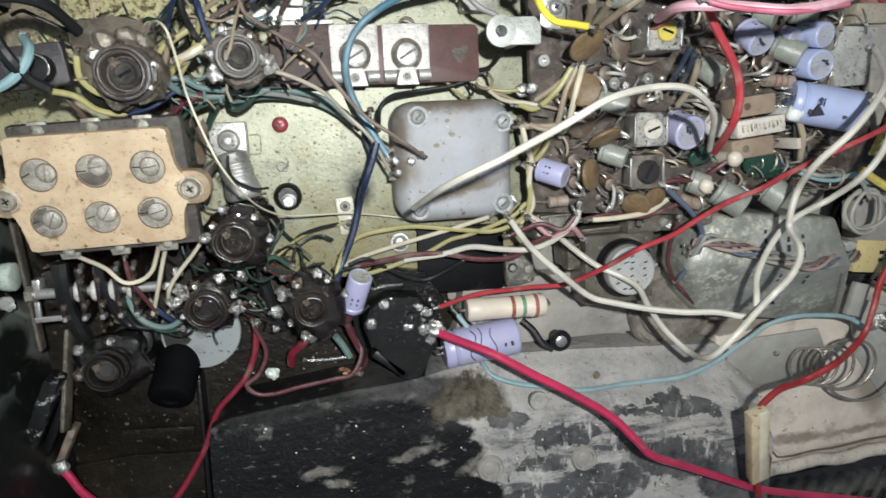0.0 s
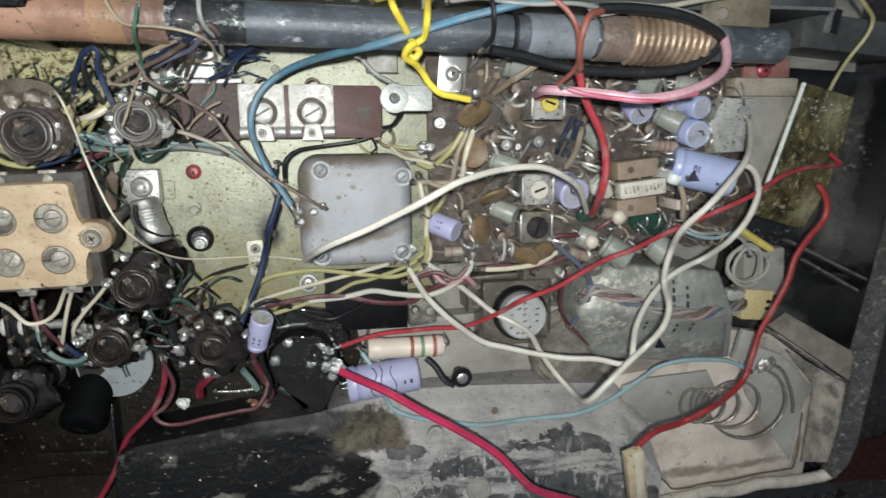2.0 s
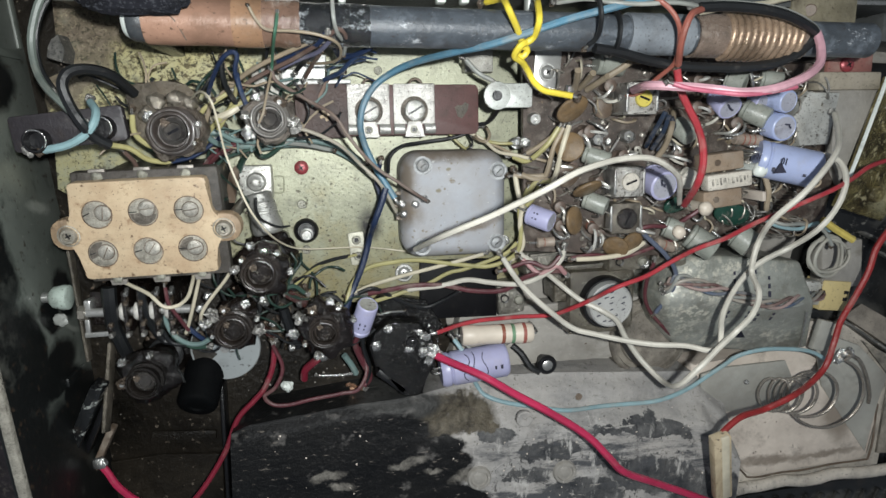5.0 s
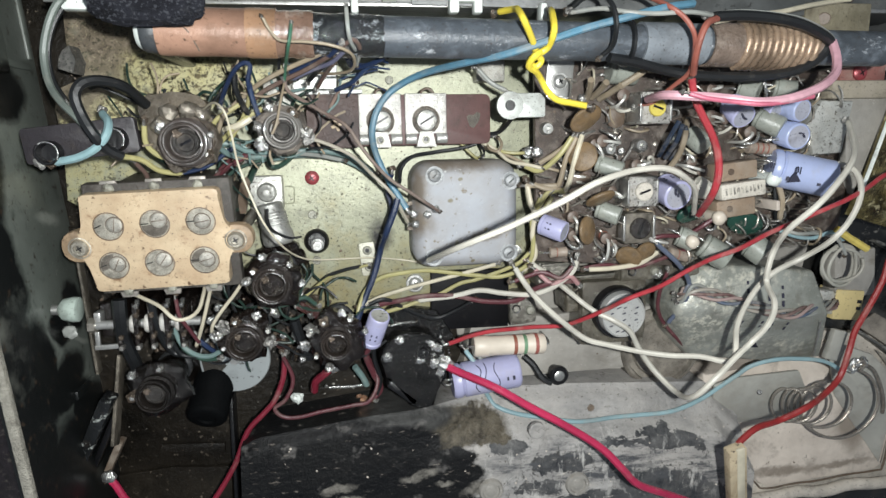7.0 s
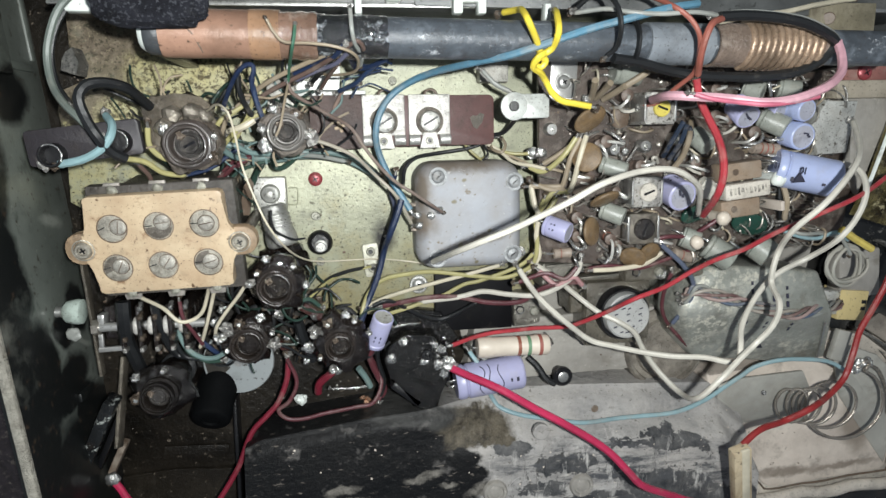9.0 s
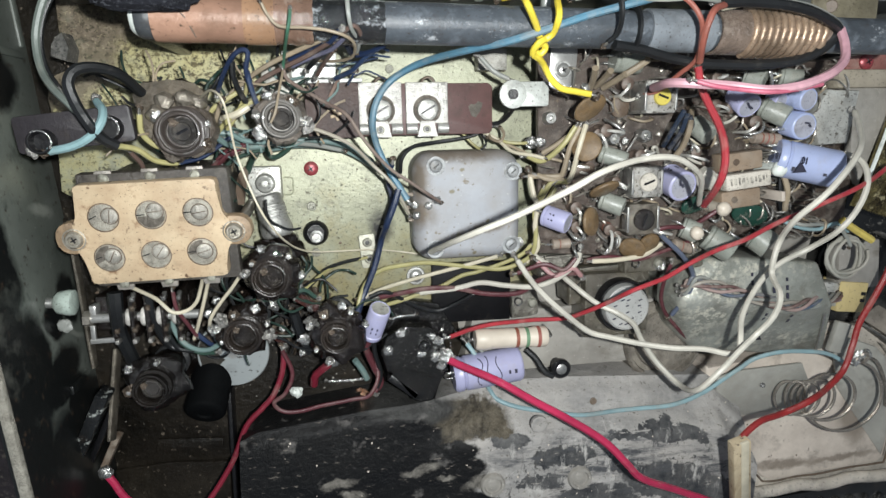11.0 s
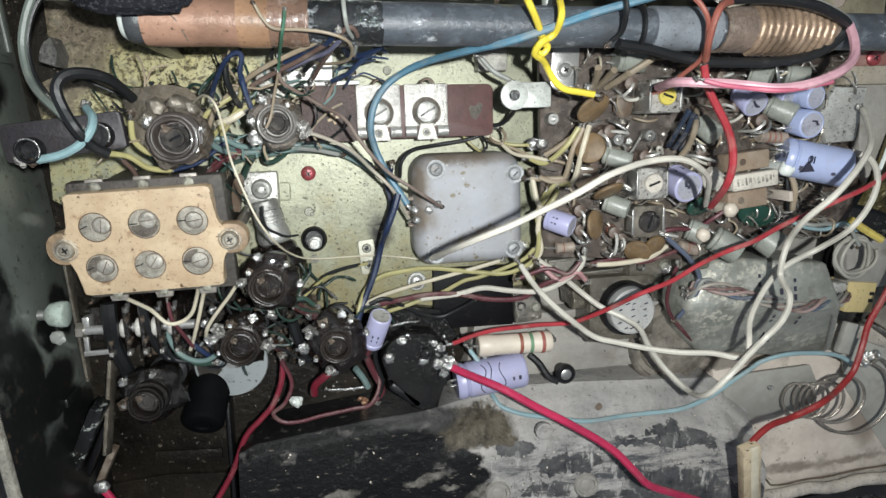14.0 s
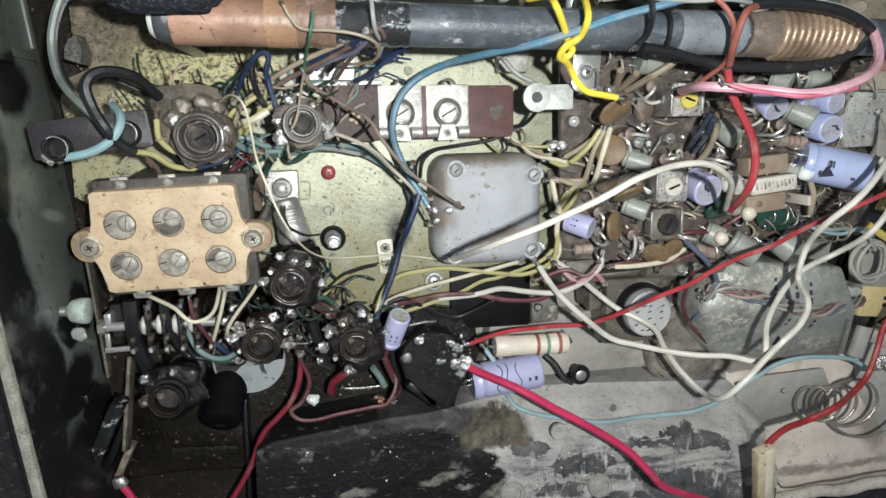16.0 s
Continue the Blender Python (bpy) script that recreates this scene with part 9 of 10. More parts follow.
wire("blue-grey wire over the transformer end", [(52.8, -5.7, 17.0), (59.5, -10.9, 16.0), (64.2, -16.2, 14.0), (64.7, -21.7, 12.0), (63.1, -28.5, 8.0)], 0.6, vinyl("slate_vinyl", (0.10, 0.12, 0.17)))
wire("maroon wire curling beside the round can", [(58.0, -13.5, 14.0), (57.5, -19.2, 12.0), (59.3, -25.1, 9.0), (64.2, -30.8, 6.0), (75.1, -40.1, 2.0)], 0.5, V_MAROON)
wire("thin yellow-cream wire above the coil", [(51.7, 42.5, 34.0), (62.5, 44.8, 32.0), (70.5, 46.4, 29.0), (81.1, 49.2, 25.0), (92.1, 51.5, 22.0)], 0.55, V_CREAM)
wire("thin olive-yellow wire bent at the case corner", [(128.5, 55.6, 14.0), (131.3, 53.3, 14.0), (134.8, 50.5, 13.0), (134.7, 46.5, 12.0), (132.5, 41.3, 10.0), (130.4, 36.2, 9.0), (130.0, 33.1, 8.0)], 0.5, V_OLIVE)
wire("dull yellow stub by the wire coil", [(102.6, -2.3, 16.0), (106.4, -4.4, 16.0), (112.3, -7.5, 16.0)], 0.95, vinyl("ochre_vinyl", (0.50, 0.40, 0.10)))
wire("pale blue twisted pair behind the coil", [(87.9, -3.1, 14.0), (91.9, -4.4, 15.0), (97.1, -4.7, 15.0), (102.4, -3.2, 15.0), (107.7, -5.5, 13.0)], 0.5, V_SKY)
wire("grey wire twisted with the pale blue pair", [(88.3, -2.4, 14.0), (91.4, -3.5, 16.0), (97.3, -3.5, 15.0), (104.6, -4.9, 14.0), (109.9, -9.5, 12.0)], 0.5, V_GREY)
wire("thin dark wire over the grey paper", [(23.2, 44.4, 30.0), (25.3, 46.5, 33.0), (27.8, 46.1, 34.0), (29.0, 43.7, 36.0), (29.7, 40.3, 36.5), (30.3, 36.9, 34.0), (29.3, 35.3, 32.0)], 0.5, V_BLACK)
wire("black wire arching over the rail", [(24.7, 45.6, 25.0), (27.3, 47.3, 27.0), (31.0, 48.5, 28.0), (35.3, 48.3, 27.0)], 0.5, V_BLACK)
wire("thin grey wire along the rail", [(23.6, 43.7, 28.0), (28.3, 44.1, 32.0), (32.3, 42.9, 36.0), (37.9, 42.8, 36.5), (45.3, 43.6, 36.0), (51.6, 43.6, 34.0)], 0.45, V_GREY)

# wires behind the rod and round the coils on the left
wire("dark blue loop beside the large coil", [(-46.4, 23.8, 20.0), (-44.4, 27.2, 24.0), (-42.3, 29.9, 27.0), (-40.4, 31.2, 28.0), (-39.3, 30.6, 28.0), (-39.9, 27.9, 27.0), (-39.4, 24.6, 25.0), (-38.4, 21.2, 23.0), (-37.5, 17.2, 20.0)], 0.47, V_NAVY)
wire("black wire beside the blue loop", [(-42.5, 29.3, 26.0), (-42.5, 26.5, 25.0), (-41.4, 23.3, 23.0), (-39.4, 20.0, 21.0)], 0.55, V_BLACK)
wire("royal blue wire end beside the coil", [(-39.8, 27.6, 26.5), (-39.2, 24.4, 25.5), (-38.3, 21.2, 24.0)], 0.51, V_ROYAL)
wire("olive wire leading to the rod", [(-43.9, 23.6, 20.0), (-40.3, 26.5, 22.0), (-36.8, 28.6, 24.0), (-31.2, 31.4, 26.0), (-26.3, 33.3, 29.0)], 0.47, V_TAN)
wire("brown wire leading to the rod", [(-41.8, 23.4, 19.0), (-38.2, 26.3, 21.0), (-33.6, 28.6, 23.0), (-29.1, 30.8, 25.0), (-24.5, 33.0, 29.0)], 0.47, V_BROWN)
wire("navy wire leading to the rod", [(-32.3, 30.3, 22.0), (-28.0, 32.0, 25.0), (-24.5, 33.1, 29.0), (-22.7, 34.6, 32.0)], 0.55, V_NAVY)
wire("slate wire leading to the rod", [(-31.9, 29.3, 20.0), (-28.0, 31.0, 23.0), (-24.1, 32.1, 27.0), (-21.8, 33.7, 31.0)], 0.45, vinyl("slate_violet_vinyl", (0.13, 0.13, 0.19)))
wire("black wire leading to the rod", [(-28.8, 29.3, 18.0), (-26.7, 31.1, 22.0), (-24.4, 32.2, 26.0)], 0.47, V_BLACK)
wire("dark wire between the tags", [(-27.2, 28.1, 16.0), (-25.5, 30.4, 20.0), (-23.8, 32.1, 25.0)], 0.43, V_BROWN)
wire("olive wire hooked round the rod end", [(-36.1, 38.4, 33.6), (-34.9, 36.3, 33.6), (-33.0, 34.7, 33.8), (-28.7, 34.6, 34.5), (-24.5, 34.3, 35.0), (-21.2, 33.5, 34.0), (-19.8, 32.3, 31.0), (-20.4, 30.9, 26.0), (-24.4, 30.6, 20.0), (-27.6, 31.1, 15.0)], 0.3, V_TAN)
wire("green wire hanging from the rod", [(-31.3, 37.6, 33.4), (-31.4, 35.7, 34.4), (-31.9, 33.4, 33.5), (-33.0, 30.6, 26.0), (-33.5, 28.3, 23.0)], 0.32, vinyl("bottle_green_vinyl", (0.05, 0.14, 0.09), 0.2))
wire("bare copper tail below the green wire", [(-33.4, 28.8, 23.0), (-33.8, 24.5, 28.0), (-34.4, 20.2, 31.5), (-35.3, 18.2, 31.2)], 0.25, V_TAN)
wire("royal blue wire behind the strip", [(-14.7, 33.8, 20.0), (-17.4, 31.9, 17.0), (-20.2, 29.4, 13.0), (-23.5, 28.0, 10.0)], 0.51, V_ROYAL)
wire("navy wire behind the strip", [(-13.7, 34.1, 22.0), (-16.4, 32.9, 19.0), (-19.8, 32.5, 16.0), (-21.2, 33.8, 22.0)], 0.55, V_NAVY)
wire("copper-pink wire onto the strip", [(-19.6, 29.5, 13.0), (-22.0, 28.8, 11.0), (-23.4, 26.7, 9.0), (-24.7, 24.2, 8.0)], 0.42, vinyl("dusty_flesh_vinyl", (0.24, 0.17, 0.14), 0.3))
wire("grey wire standing off the rod", [(-21.4, 40.9, 34.0), (-21.1, 37.3, 35.5), (-20.5, 35.1, 33.0), (-19.0, 33.6, 28.0), (-19.2, 32.4, 24.0)], 0.39, V_GREY)
wire("dark wire looping near the rod", [(-22.6, 34.2, 31.0), (-20.1, 35.6, 33.0), (-18.7, 34.2, 30.0), (-20.3, 33.2, 27.0), (-21.5, 34.4, 30.0)], 0.43, V_BROWN)
wire("black wire arching behind the strip", [(-8.8, 7.7, 8.0), (-8.6, 11.4, 10.0), (-5.8, 13.8, 9.0), (-0.4, 14.8, 7.0), (8.0, 16.3, 6.0), (13.5, 18.8, 6.0)], 0.47, V_BLACK)
wire("olive wire from the strip to the board", [(12.5, 16.0, 5.0), (17.5, 14.2, 8.0), (21.5, 12.4, 11.0), (25.8, 11.7, 13.0), (29.8, 10.7, 13.0)], 0.39, V_TAN)
wire("grey wire to the lug", [(7.5, 33.0, 16.0), (10.3, 30.5, 16.0), (13.7, 28.8, 17.0)], 0.55, V_GREY)
wire("black wire behind the lug", [(12.8, 19.2, 6.0), (15.0, 19.8, 8.0), (16.1, 22.2, 12.0), (15.8, 24.0, 16.0)], 0.47, V_BLACK)
wire("yellow wire at the large coil", [(-60.5, 19.1, 22.0), (-60.3, 15.6, 22.0), (-58.3, 13.3, 21.0), (-55.9, 12.8, 20.0)], 0.55, V_OLIVE)
wire("cream-yellow wire below the jack board", [(-64.1, 13.3, 26.0), (-61.0, 12.5, 23.0), (-58.7, 10.3, 20.0), (-55.3, 9.7, 18.0), (-53.2, 11.1, 17.0)], 0.55, V_OLIVE)
wire("green-cream wire near the large coil", [(-49.1, 16.9, 20.0), (-47.0, 20.4, 22.0), (-44.8, 22.1, 22.0), (-42.3, 23.9, 22.0)], 0.47, V_OLIVE)
wire("red wire above the trimmer block", [(-49.3, 7.7, 14.0), (-45.9, 11.2, 16.0), (-43.1, 12.7, 15.0), (-39.0, 15.8, 14.0)], 0.36, V_MAROON)
wire("dark red wire above the trimmer block", [(-50.4, 7.7, 14.0), (-47.3, 10.2, 15.0), (-44.4, 11.8, 14.0)], 0.39, V_MAROON)
wire("green wire above the trimmer block", [(-48.3, 7.0, 13.0), (-45.2, 10.1, 13.0), (-41.7, 11.7, 12.0), (-36.9, 13.2, 11.0)], 0.39, V_GREEN)
wire("navy wire above the trimmer block", [(-54.5, 9.7, 18.0), (-50.2, 11.0, 18.0), (-46.7, 13.4, 18.0), (-44.4, 15.2, 18.0)], 0.47, V_NAVY)
wire("brown wire by the jack board", [(-63.2, 11.8, 20.0), (-62.0, 9.6, 18.0), (-61.8, 7.8, 17.0)], 0.47, V_BROWN)
bm = bmesh.new()
pts = [(-44.4, 6.9, 12.0), (-42.8, 8.9, 13.0), (-42.3, 7.5, 11.0), (-43.7, 0.2, 9.0), (-45.0, 0.2, 9.0), (-45.2, 3.5, 10.0)]
lo = [bm.verts.new(Vector(q) - Vector((0, 0, 0.8))) for q in pts]
hi = [bm.verts.new(q) for q in pts]
bm.faces.new(hi)
bm.faces.new(lo[::-1])
for i in range(6):
    bm.faces.new((lo[i], lo[(i + 1) % 6], hi[(i + 1) % 6], hi[i]))
thing("bent_tag", "bent dark metal tag beside the trimmer block", "tag", bm, UMBER)

# bundle of olive and cream wires entering the board
for k, pts in enumerate((
        [(29.2, 19.1, 18.0), (26.8, 14.9, 17.0), (23.4, 11.3, 14.0), (20.5, 12.1, 12.0)],
        [(30.2, 19.1, 18.0), (28.5, 14.3, 17.0), (28.0, 8.9, 15.0), (27.1, 7.7, 14.0), (20.8, 7.5, 12.0)],
        [(31.5, 19.5, 18.0), (29.9, 14.4, 19.0), (29.8, 8.3, 16.0), (29.7, 6.5, 14.0)],
        [(29.7, 6.5, 14.0), (25.8, 6.1, 14.0), (24.2, 3.2, 13.0), (22.9, 0.6, 12.0)],
        [(28.6, 6.8, 14.0), (25.0, 7.0, 14.0), (22.5, 7.9, 13.0)],
        [(21.1, 7.8, 12.0), (21.9, 3.2, 13.0), (23.0, 0.5, 13.0), (23.0, -4.5, 12.0), (24.3, -9.6, 11.0), (22.0, -13.4, 10.0)],
        [(27.0, 5.0, 13.0), (25.7, 2.5, 13.0), (24.4, 0.3, 12.0)],
        [(29.3, 17.8, 17.0), (26.2, 15.0, 15.0), (23.6, 13.0, 13.0)])):
    wire("olive-cream wire feeding the board", pts, 0.62, (V_OLIVE, V_TAN, V_CREAM)[k % 3], group="board feed wires")
wire("red-brown wire low across the board", [(36.2, -12.5, 13.0), (41.6, -11.5, 14.0), (49.1, -12.1, 14.0), (56.4, -9.9, 14.0), (64.5, -7.5, 13.0)], 0.5, V_MAROON)
wire("cream wire low across the board", [(37.2, -12.6, 14.0), (42.6, -12.1, 15.0), (49.9, -10.8, 15.0), (54.7, -8.4, 14.0)], 0.6, V_CREAM)
wire("maroon wire on the board corner", [(51.4, -5.6, 14.0), (55.2, -4.2, 15.0), (61.3, -4.0, 15.0), (65.6, -1.8, 15.0), (67.8, 0.2, 16.0)], 0.55, V_MAROON)
wire("grey wire standing behind the red one", [(58.9, 23.5, 15.0), (55.8, 19.5, 20.0), (55.8, 15.5, 18.0), (55.0, 12.0, 15.0)], 0.7, V_TAN)
wire("olive wire under the resistor block", [(83.6, 8.9, 17.0), (85.3, 4.9, 17.0), (86.9, 0.4, 15.0), (90.3, -2.6, 13.0)], 0.7, V_TAN)
wire("black wire beside the olive one", [(84.5, 8.2, 15.0), (85.2, 3.3, 15.0), (87.9, -2.1, 13.0)], 0.6, V_BLACK)
wire("white sleeve wire at the board", [(61.1, 9.6, 18.0), (63.2, 8.3, 18.0), (65.1, 6.1, 17.0)], 1.5, V_WHITE)

# twisted loom lying over the transformer
loom = spline([(63.3, -20.7, 12.0), (64.6, -18.0, 14.5), (71.5, -19.6, 15.2), (77.8, -21.3, 15.4), (87.0, -23.5, 15.4), (93.7, -24.7, 15.0), (100.6, -24.7, 13.0), (108.6, -24.8, 9.0), (115.5, -25.7, 5.0)], 10)
for n, (material, label) in enumerate(((vinyl("dusty_blue_vinyl", (0.07, 0.10, 0.15), 0.4), "dusty blue wire twisted over the transformer"), (vinyl("dusty_pink_vinyl", (0.33, 0.235, 0.22), 0.4), "dusty pink wire twisted over the transformer"), (vinyl("dusty_maroon_vinyl", (0.14, 0.075, 0.072), 0.4), "maroon wire twisted over the transformer"), (vinyl("dusty_cream_vinyl", (0.33, 0.30, 0.26), 0.3), "dusty cream wire twisted over the transformer"), (V_GREY, "grey wire twisted over the transformer"))):
    pts = []
    for k, q in enumerate(loom[::2]):
        a = k * 0.42 + n * 1.257
        spread = 0.85 + 0.55 * abs(math.sin(k * 0.13 + n))
        pts.append(q + Vector((0.2 * math.cos(a), spread * math.sin(a), 0.6 * spread * math.cos(a))))
    wire(label, pts, 0.45, material, group="wires of the twisted loom", sub=3)

# black sleeves over the switch
wire("thick black sleeve hanging over the switch", [(-69.4, -17.5, 16.0), (-69.4, -21.4, 16.0), (-69.7, -27.0, 14.0), (-68.8, -32.3, 12.0), (-68.3, -36.9, 9.0)], 1.5, V_BLACK)
wire("black sleeved wire between switch and coil", [(-62.9, -17.8, 16.0), (-62.8, -22.5, 15.0), (-61.9, -27.4, 13.0), (-60.3, -31.3, 11.0), (-58.1, -31.9, 11.0)], 0.9, V_BLACK)
wire("thin black wire curling below the switch", [(-61.0, -25.8, 14.0), (-59.8, -28.7, 13.0), (-58.3, -31.8, 12.0), (-55.1, -32.4, 12.0)], 0.5, V_BLACK)
wire("black sleeve beside the brown-black coil", [(-33.2, -23.9, 13.0), (-32.3, -27.6, 12.0), (-31.1, -31.7, 10.0), (-30.1, -34.9, 8.0)], 1.2, V_BLACK)
wire("short navy stub at the coil", [(-54.1, -27.5, 14.0), (-52.5, -29.1, 14.0), (-51.1, -30.9, 13.0)], 0.55, V_NAVY)
wire("thin silver wire above the terminal block", [(-10.4, -27.8, 7.0), (-7.9, -27.2, 7.0), (-4.4, -27.3, 6.0)], 0.25, TIN)

# olive and cream wires from the strip to the board
for label, pts, r, material in (
        ("olive-cream wire bowed from the strip to the board", [(10.4, 17.6, 5.0), (14.0, 15.8, 7.0), (17.2, 13.1, 10.0), (21.0, 12.5, 13.0), (23.4, 11.9, 15.0)], 0.42, V_CREAM),
        ("olive wire curling under the strip edge", [(6.1, 17.0, 5.0), (8.0, 15.1, 5.0), (10.0, 13.5, 6.0), (10.8, 13.8, 7.0)], 0.36, V_OLIVE),
        ("short olive loop under the strip end", [(12.6, 17.1, 5.0), (12.6, 15.8, 8.0), (14.2, 15.3, 10.0), (15.3, 16.8, 9.0), (15.2, 18.2, 7.0)], 0.36, V_TAN),
        ("olive wire soldered at the board edge", [(13.1, 16.1, 6.0), (16.4, 15.1, 8.0), (19.5, 15.0, 9.0), (21.2, 15.3, 10.0)], 0.4, V_OLIVE),
        ("thin dark wire beside the olive loop", [(10.6, 17.1, 5.0), (11.6, 14.8, 7.0), (10.3, 13.2, 7.0)], 0.28, V_BLACK)):
    wire(label, pts, r, material, group="wires below the strip")
bm = bmesh.new()
blob(bm, (21.6, 15.4, 10.2), 1.0, 0.7, 0.3, 3)
blob(bm, (23.4, 15.4, 11.6), 1.3, 0.6, 0.4, 3)
thing("solder_joint", "drawn-out bright solder joint at the board edge", "solder", bm, TIN, group="solder joints")
# strands strung between the two upper coils
for label, pts, r, material in (
        ("pale yellow wire between the upper coils", [(-50.0, 12.1, 17.0), (-46.4, 16.3, 20.0), (-42.0, 20.5, 22.0), (-38.0, 23.2, 22.0)], 0.5, V_OLIVE),
        ("olive wire standing beside the large coil", [(-48.6, 14.3, 19.0), (-46.5, 18.5, 22.0), (-45.1, 21.6, 24.0)], 0.45, V_TAN),
        ("grey-green wire sagging between the upper coils", [(-52.0, 12.3, 16.0), (-47.9, 15.6, 19.0), (-44.5, 15.8, 19.0), (-41.8, 14.4, 17.0), (-36.6, 14.1, 14.0)], 0.55, V_TEAL),
        ("short pale yellow wire end between the coils", [(-45.6, 18.7, 20.0), (-42.5, 19.7, 22.0), (-40.3, 21.2, 22.0)], 0.7, V_CREAM),
        ("olive wire climbing past the small coil", [(-49.2, 13.0, 15.0), (-46.7, 15.2, 16.0), (-44.1, 17.9, 18.0), (-41.4, 22.5, 21.0), (-40.1, 25.7, 24.0)], 0.4, V_OLIVE),
        ("dark red wire under the small coil", [(-47.9, 9.4, 12.0), (-44.4, 12.5, 14.0), (-41.9, 14.0, 15.0), (-39.0, 15.5, 15.0)], 0.4, V_MAROON),
        ("red-brown wire beside the dark red one", [(-48.5, 10.1, 12.0), (-45.4, 13.0, 13.0), (-42.4, 14.9, 14.0)], 0.4, V_MAROON),
        ("grey wire running below the small coil", [(-43.6, 11.5, 10.0), (-40.1, 13.3, 12.0), (-35.3, 14.0, 12.0), (-28.0, 13.6, 9.0), (-22.4, 12.6, 7.0)], 0.5, V_GREY),
        ("dark sleeve dropping to the chassis", [(-40.8, 11.5, 8.0), (-42.3, 9.3, 6.0), (-43.3, 7.0, 5.0)], 0.7, V_GREEN)):
    wire(label, pts, r, material, group="strands between the upper coils")
# red-brown wax and flux crust between the lower coils
CRUST = mat("red_brown_flux", (0.052, 0.016, 0.012), 0.22, 0, 0.4, 0.05, 0.8, 0.4, 260, dirt=(0.012, 0.008, 0.006), dust_color=(0.16, 0.12, 0.09), coat=0.6)
for p, size, turn, label in (((-29.0, -22.6, 11.0), (8.0, 2.2, 3.0), -32, "red-brown fibre tag between the coils"), ((-38.2, -33.0, 2.0), (5.5, 1.8, 2.4), -38, "dark red fibre tag below a coil")):
    bm = bmesh.new()
    box(bm, p, size, rz=turn, bevel=0.5)
    for v in bm.verts:
        v.co += Vector(noise.noise_vector(v.co * 0.6)) * 0.5
    thing("fibre_tag", label, "tag", bm, CRUST, group="red-brown fibre tags")
rnd = random.Random(91)
bm = bmesh.new()
for c, n, spread in (((-36.0, -35.0, -3.5), 16, 3.6), ((-34.5, -30.0, 0.0), 8, 3.0), ((-56.0, -30.0, 2.0), 10, 4.0), ((-30.0, -22.0, 4.0), 9, 3.0), ((-66.0, -33.0, 0.0), 9, 4.0)):
    for k in range(n):
        blob(bm, Vector(c) + Vector((rnd.gauss(0, spread * 0.6), rnd.gauss(0, spread * 0.5), rnd.uniform(-1, 1))), rnd.uniform(0.4, 1.3), 0.7, 0.9, 2)
tagged(new("flux_crust", to_mesh("flux_crust", bm, BROWNTIN)), "lumpy brown flux and solder crust between the coils", "flux", kind="stuff")
bm = bmesh.new()
for c in ((-29.5, -23.0, 12.0), (-31.8, -19.0, 9.0), (-20.5, -24.0, 11.5), (-31.6, -34.6, 10.0), (-33.0, -28.8, 9.0), (-49.8, -20.8, 12.5), (-51.2, -23.6, 13.0), (-50.4, -27.0, 11.5), (-37.6, -22.4, 12.0), (-36.2, -28.8, 9.0)):
    blob(bm, c, rnd.uniform(0.7, 1.25), 0.8, 0.5, 3)
tagged(new("solder_lumps", to_mesh("solder_lumps", bm, TIN)), "bright solder lumps among the lower coils", "solder", kind="stuff")

# ---- fine wire ends round the coils ----
rnd = random.Random(23)
for material, label, seed in ((V_BLACK, "fine black wires tangled round the coils", 5), (vinyl("dark_green_vinyl", (0.014, 0.032, 0.024), 0.1), "fine green wires tangled round the coils", 8)):
    rnd = random.Random(seed)
    bm = bmesh.new()
    for c in ((-53.4, 19.1, 20.0), (-34.4, 21.3, 20.0), (-38.8, -11.6, 15.0), (-46.2, -25.6, 12.0), (-26.3, -26.5, 11.0), (-32.2, -22.2, 11.0), (-42.8, 14.4, 12.0)):
        for k in range(5):
            pts = [Vector(c) + Vector((rnd.uniform(-8, 8), rnd.uniform(-8, 8), rnd.uniform(-4, 2)))]
            g, bend = rnd.uniform(0, 6.28), rnd.uniform(-0.6, 0.6)
            for j in range(5):
                g += bend + rnd.uniform(-0.4, 0.4)
                pts.append(pts[-1] + Vector((2.3 * math.cos(g), 2.3 * math.sin(g), rnd.uniform(-1.4, 0.9))))
            tube(bm, pts, rnd.uniform(0.2, 0.36), 6, 6)
    tagged(new("wire_tangle", to_mesh("wire_tangle", bm, material)), label, "wires", kind="stuff")

for material, label, seed, spots, n in (
        (V_TAN, "fine tan wires tangled round the upper coils", 14, ((-53.0, 18.5, 22.0), (-38.2, 22.3, 22.0), (-42.0, 15.7, 14.0), (-31.9, 15.9, 12.0)), 5),
        (V_TEAL, "fine grey-green wires tangled round the upper coils", 15, ((-47.8, 16.9, 18.0), (-39.2, 15.1, 12.0), (-24.5, 29.6, 12.0)), 4),
        (V_ROYAL, "fine blue wires tangled behind the strip", 16, ((-16.0, 33.4, 14.0), (-24.5, 30.1, 14.0)), 4)):
    rnd = random.Random(seed)
    bm = bmesh.new()
    for c in spots:
        for k in range(n):
            pts = [Vector(c) + Vector((rnd.uniform(-7, 7), rnd.uniform(-5, 5), rnd.uniform(-4, 1)))]
            g = rnd.uniform(0, 6.28)
            for j in range(4):
                g += rnd.uniform(-0.8, 0.8)
                pts.append(pts[-1] + Vector((2.4 * math.cos(g), 2.4 * math.sin(g), rnd.uniform(-1.6, 1.0))))
            tube(bm, pts, rnd.uniform(0.18, 0.3), 6, 5)
    tagged(new("wire_tangle", to_mesh("wire_tangle", bm, material)), label, "wires", kind="stuff")

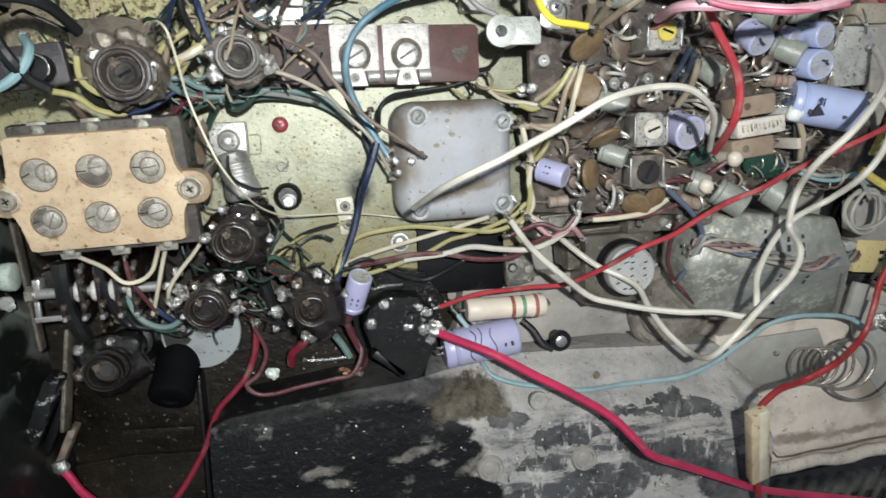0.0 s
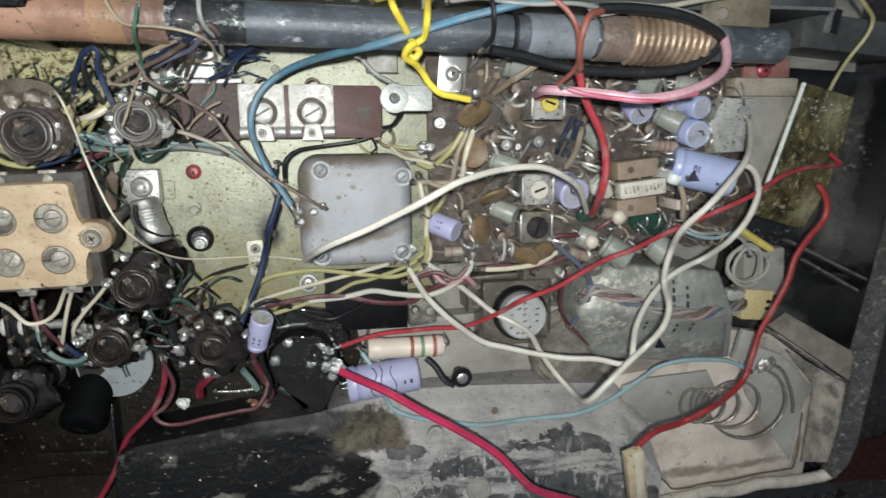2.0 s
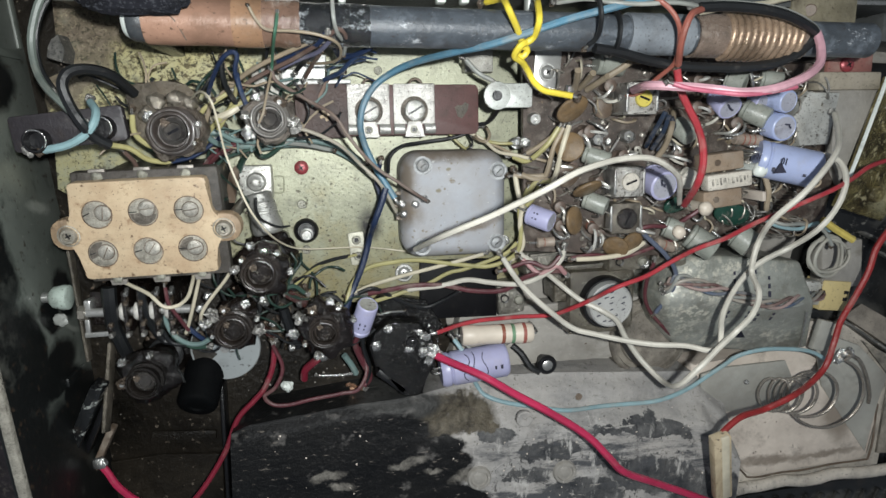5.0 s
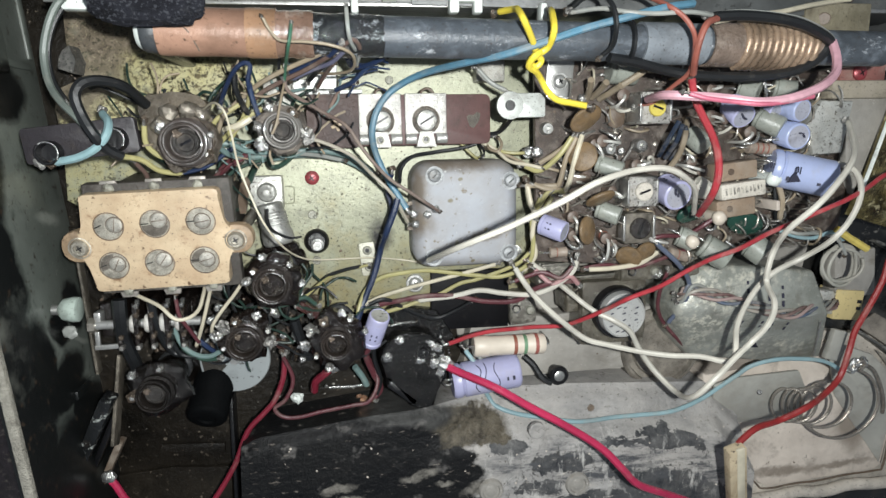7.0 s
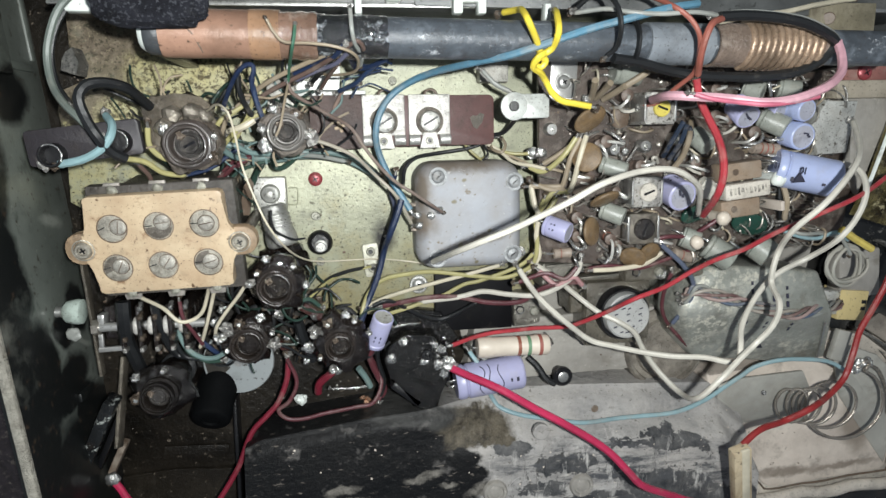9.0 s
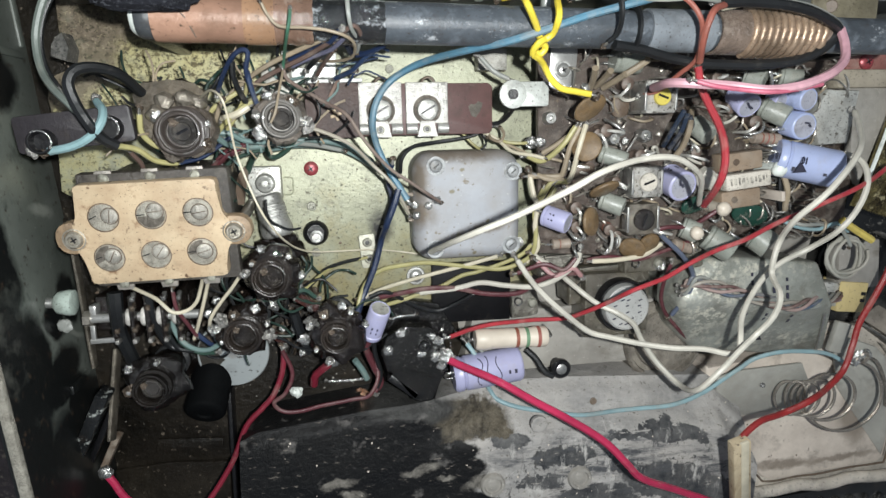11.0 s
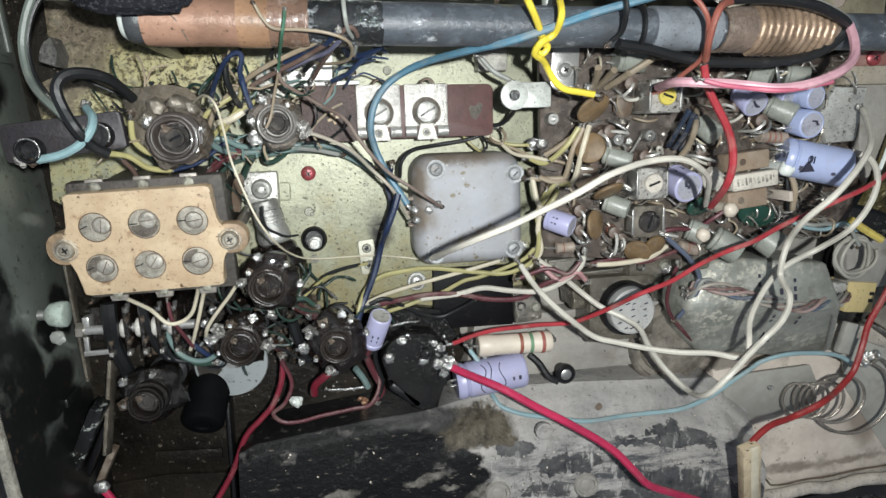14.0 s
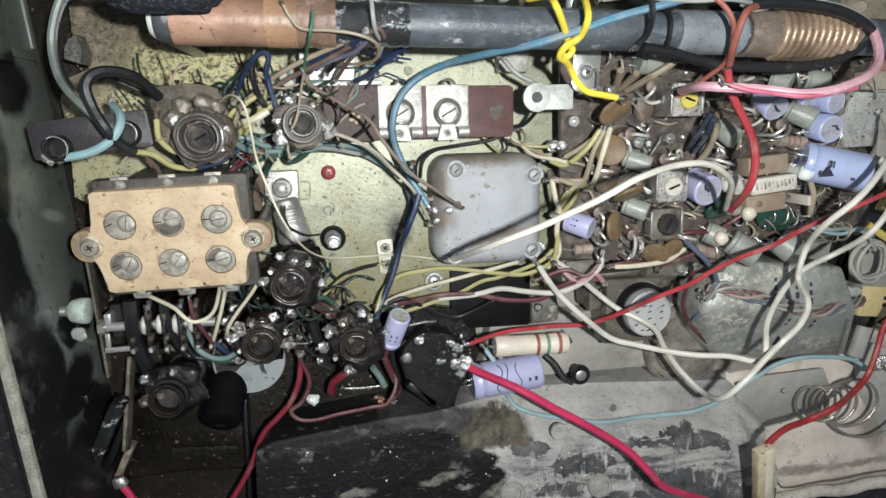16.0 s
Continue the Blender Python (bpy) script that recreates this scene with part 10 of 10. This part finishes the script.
# bent leads standing between the board parts
for material, label, n, seed in ((DULLTIN, "dull tinned leads bent over between the board parts", 60, 51), (V_TAN, "tan sleeved leads bent over between the board parts", 34, 52), (V_CREAM, "short cream leads bent over between the board parts", 16, 53)):
    rnd = random.Random(seed)
    bm = bmesh.new()
    for i in range(n):
        x, y, g, w, h = rnd.uniform(28, 100), rnd.uniform(-7, 38), rnd.uniform(0, 6.28), rnd.uniform(1.2, 3.2), rnd.uniform(1.5, 5.0)
        d = Vector((math.cos(g), math.sin(g), 0))
        e = Vector((-d.y, d.x, 0)) * rnd.uniform(-1.5, 1.5)
        c = Vector((x, y, 11))
        tube(bm, [c - d * w, c - d * w * 0.9 + e * 0.4 + Vector((0, 0, h * 0.8)), c + e + Vector((0, 0, h)), c + d * w * 0.9 + e * 0.4 + Vector((0, 0, h * 0.7)), c + d * w], rnd.uniform(0.22, 0.34), 6, 5)
    tagged(new("bent_leads", to_mesh("bent_leads", bm, material)), label, "leads", kind="stuff")

# ---- dust and crumbs ----
rnd = random.Random(11)
bm = bmesh.new()
for i in range(90):
    x = rnd.uniform(-40, 85)
    y = rnd.uniform(-92, -56)
    blob(bm, (x, y, ledge_height(x, ledge_front(x) - y) + 0.1), rnd.uniform(0.1, 0.3), 0.5, 0.6, 1)
tagged(new("crumbs", to_mesh("crumbs", bm, TRAY)), "pale crumbs of dust scattered on the ledge", "dust", kind="stuff")
bm = bmesh.new()
for i in range(820):
    x, y = rnd.uniform(-82, 24), rnd.uniform(-30, 45)
    if i % 3 == 0:
        x, y = -82 + 70 * rnd.random() ** 1.3, 46 - 34 * rnd.random() ** 1.5
    blob(bm, (x, y, 0.05), rnd.uniform(0.05, 0.2) * (1 + 1.2 * rnd.random() ** 6), 0.6, 0.6, 1)
tagged(new("grit", to_mesh("grit", bm, UMBER)), "dark grit scattered over the chassis plate", "dust", kind="stuff")
for name, material, label, n, area, z, seed in (
        ("board_grit", UMBER, "dark crumbs caked between the board parts", 420, (26, 100, -8, 38), 11.05, 41),
        ("board_dust", TRAY, "pale crumbs scattered over the circuit board", 110, (26, 104, -8, 40), 11.05, 42),
        ("shelf_grit", UMBER, "dark crumbs lying on the dusty shelf", 45, (12, 75, -44, -30), -1.95, 43),
        ("tray_grit", UMBER, "dark crumbs lying in the battery tray", 40, (92, 142, -78, -50), 0.05, 44),
        ("floor_grit", DUSTY, "pale crumbs on the oily corner floor", 90, (-78, 0, -58, -30), -5.4, 45)):
    rnd = random.Random(seed)
    bm = bmesh.new()
    for i in range(n):
        blob(bm, (rnd.uniform(area[0], area[1]), rnd.uniform(area[2], area[3]), z), rnd.uniform(0.08, 0.34) * (0.7 + 0.6 * rnd.random() ** 4), 0.6, 0.8, 1)
    tagged(new(name, to_mesh(name, bm, material)), label, "dust", kind="stuff")
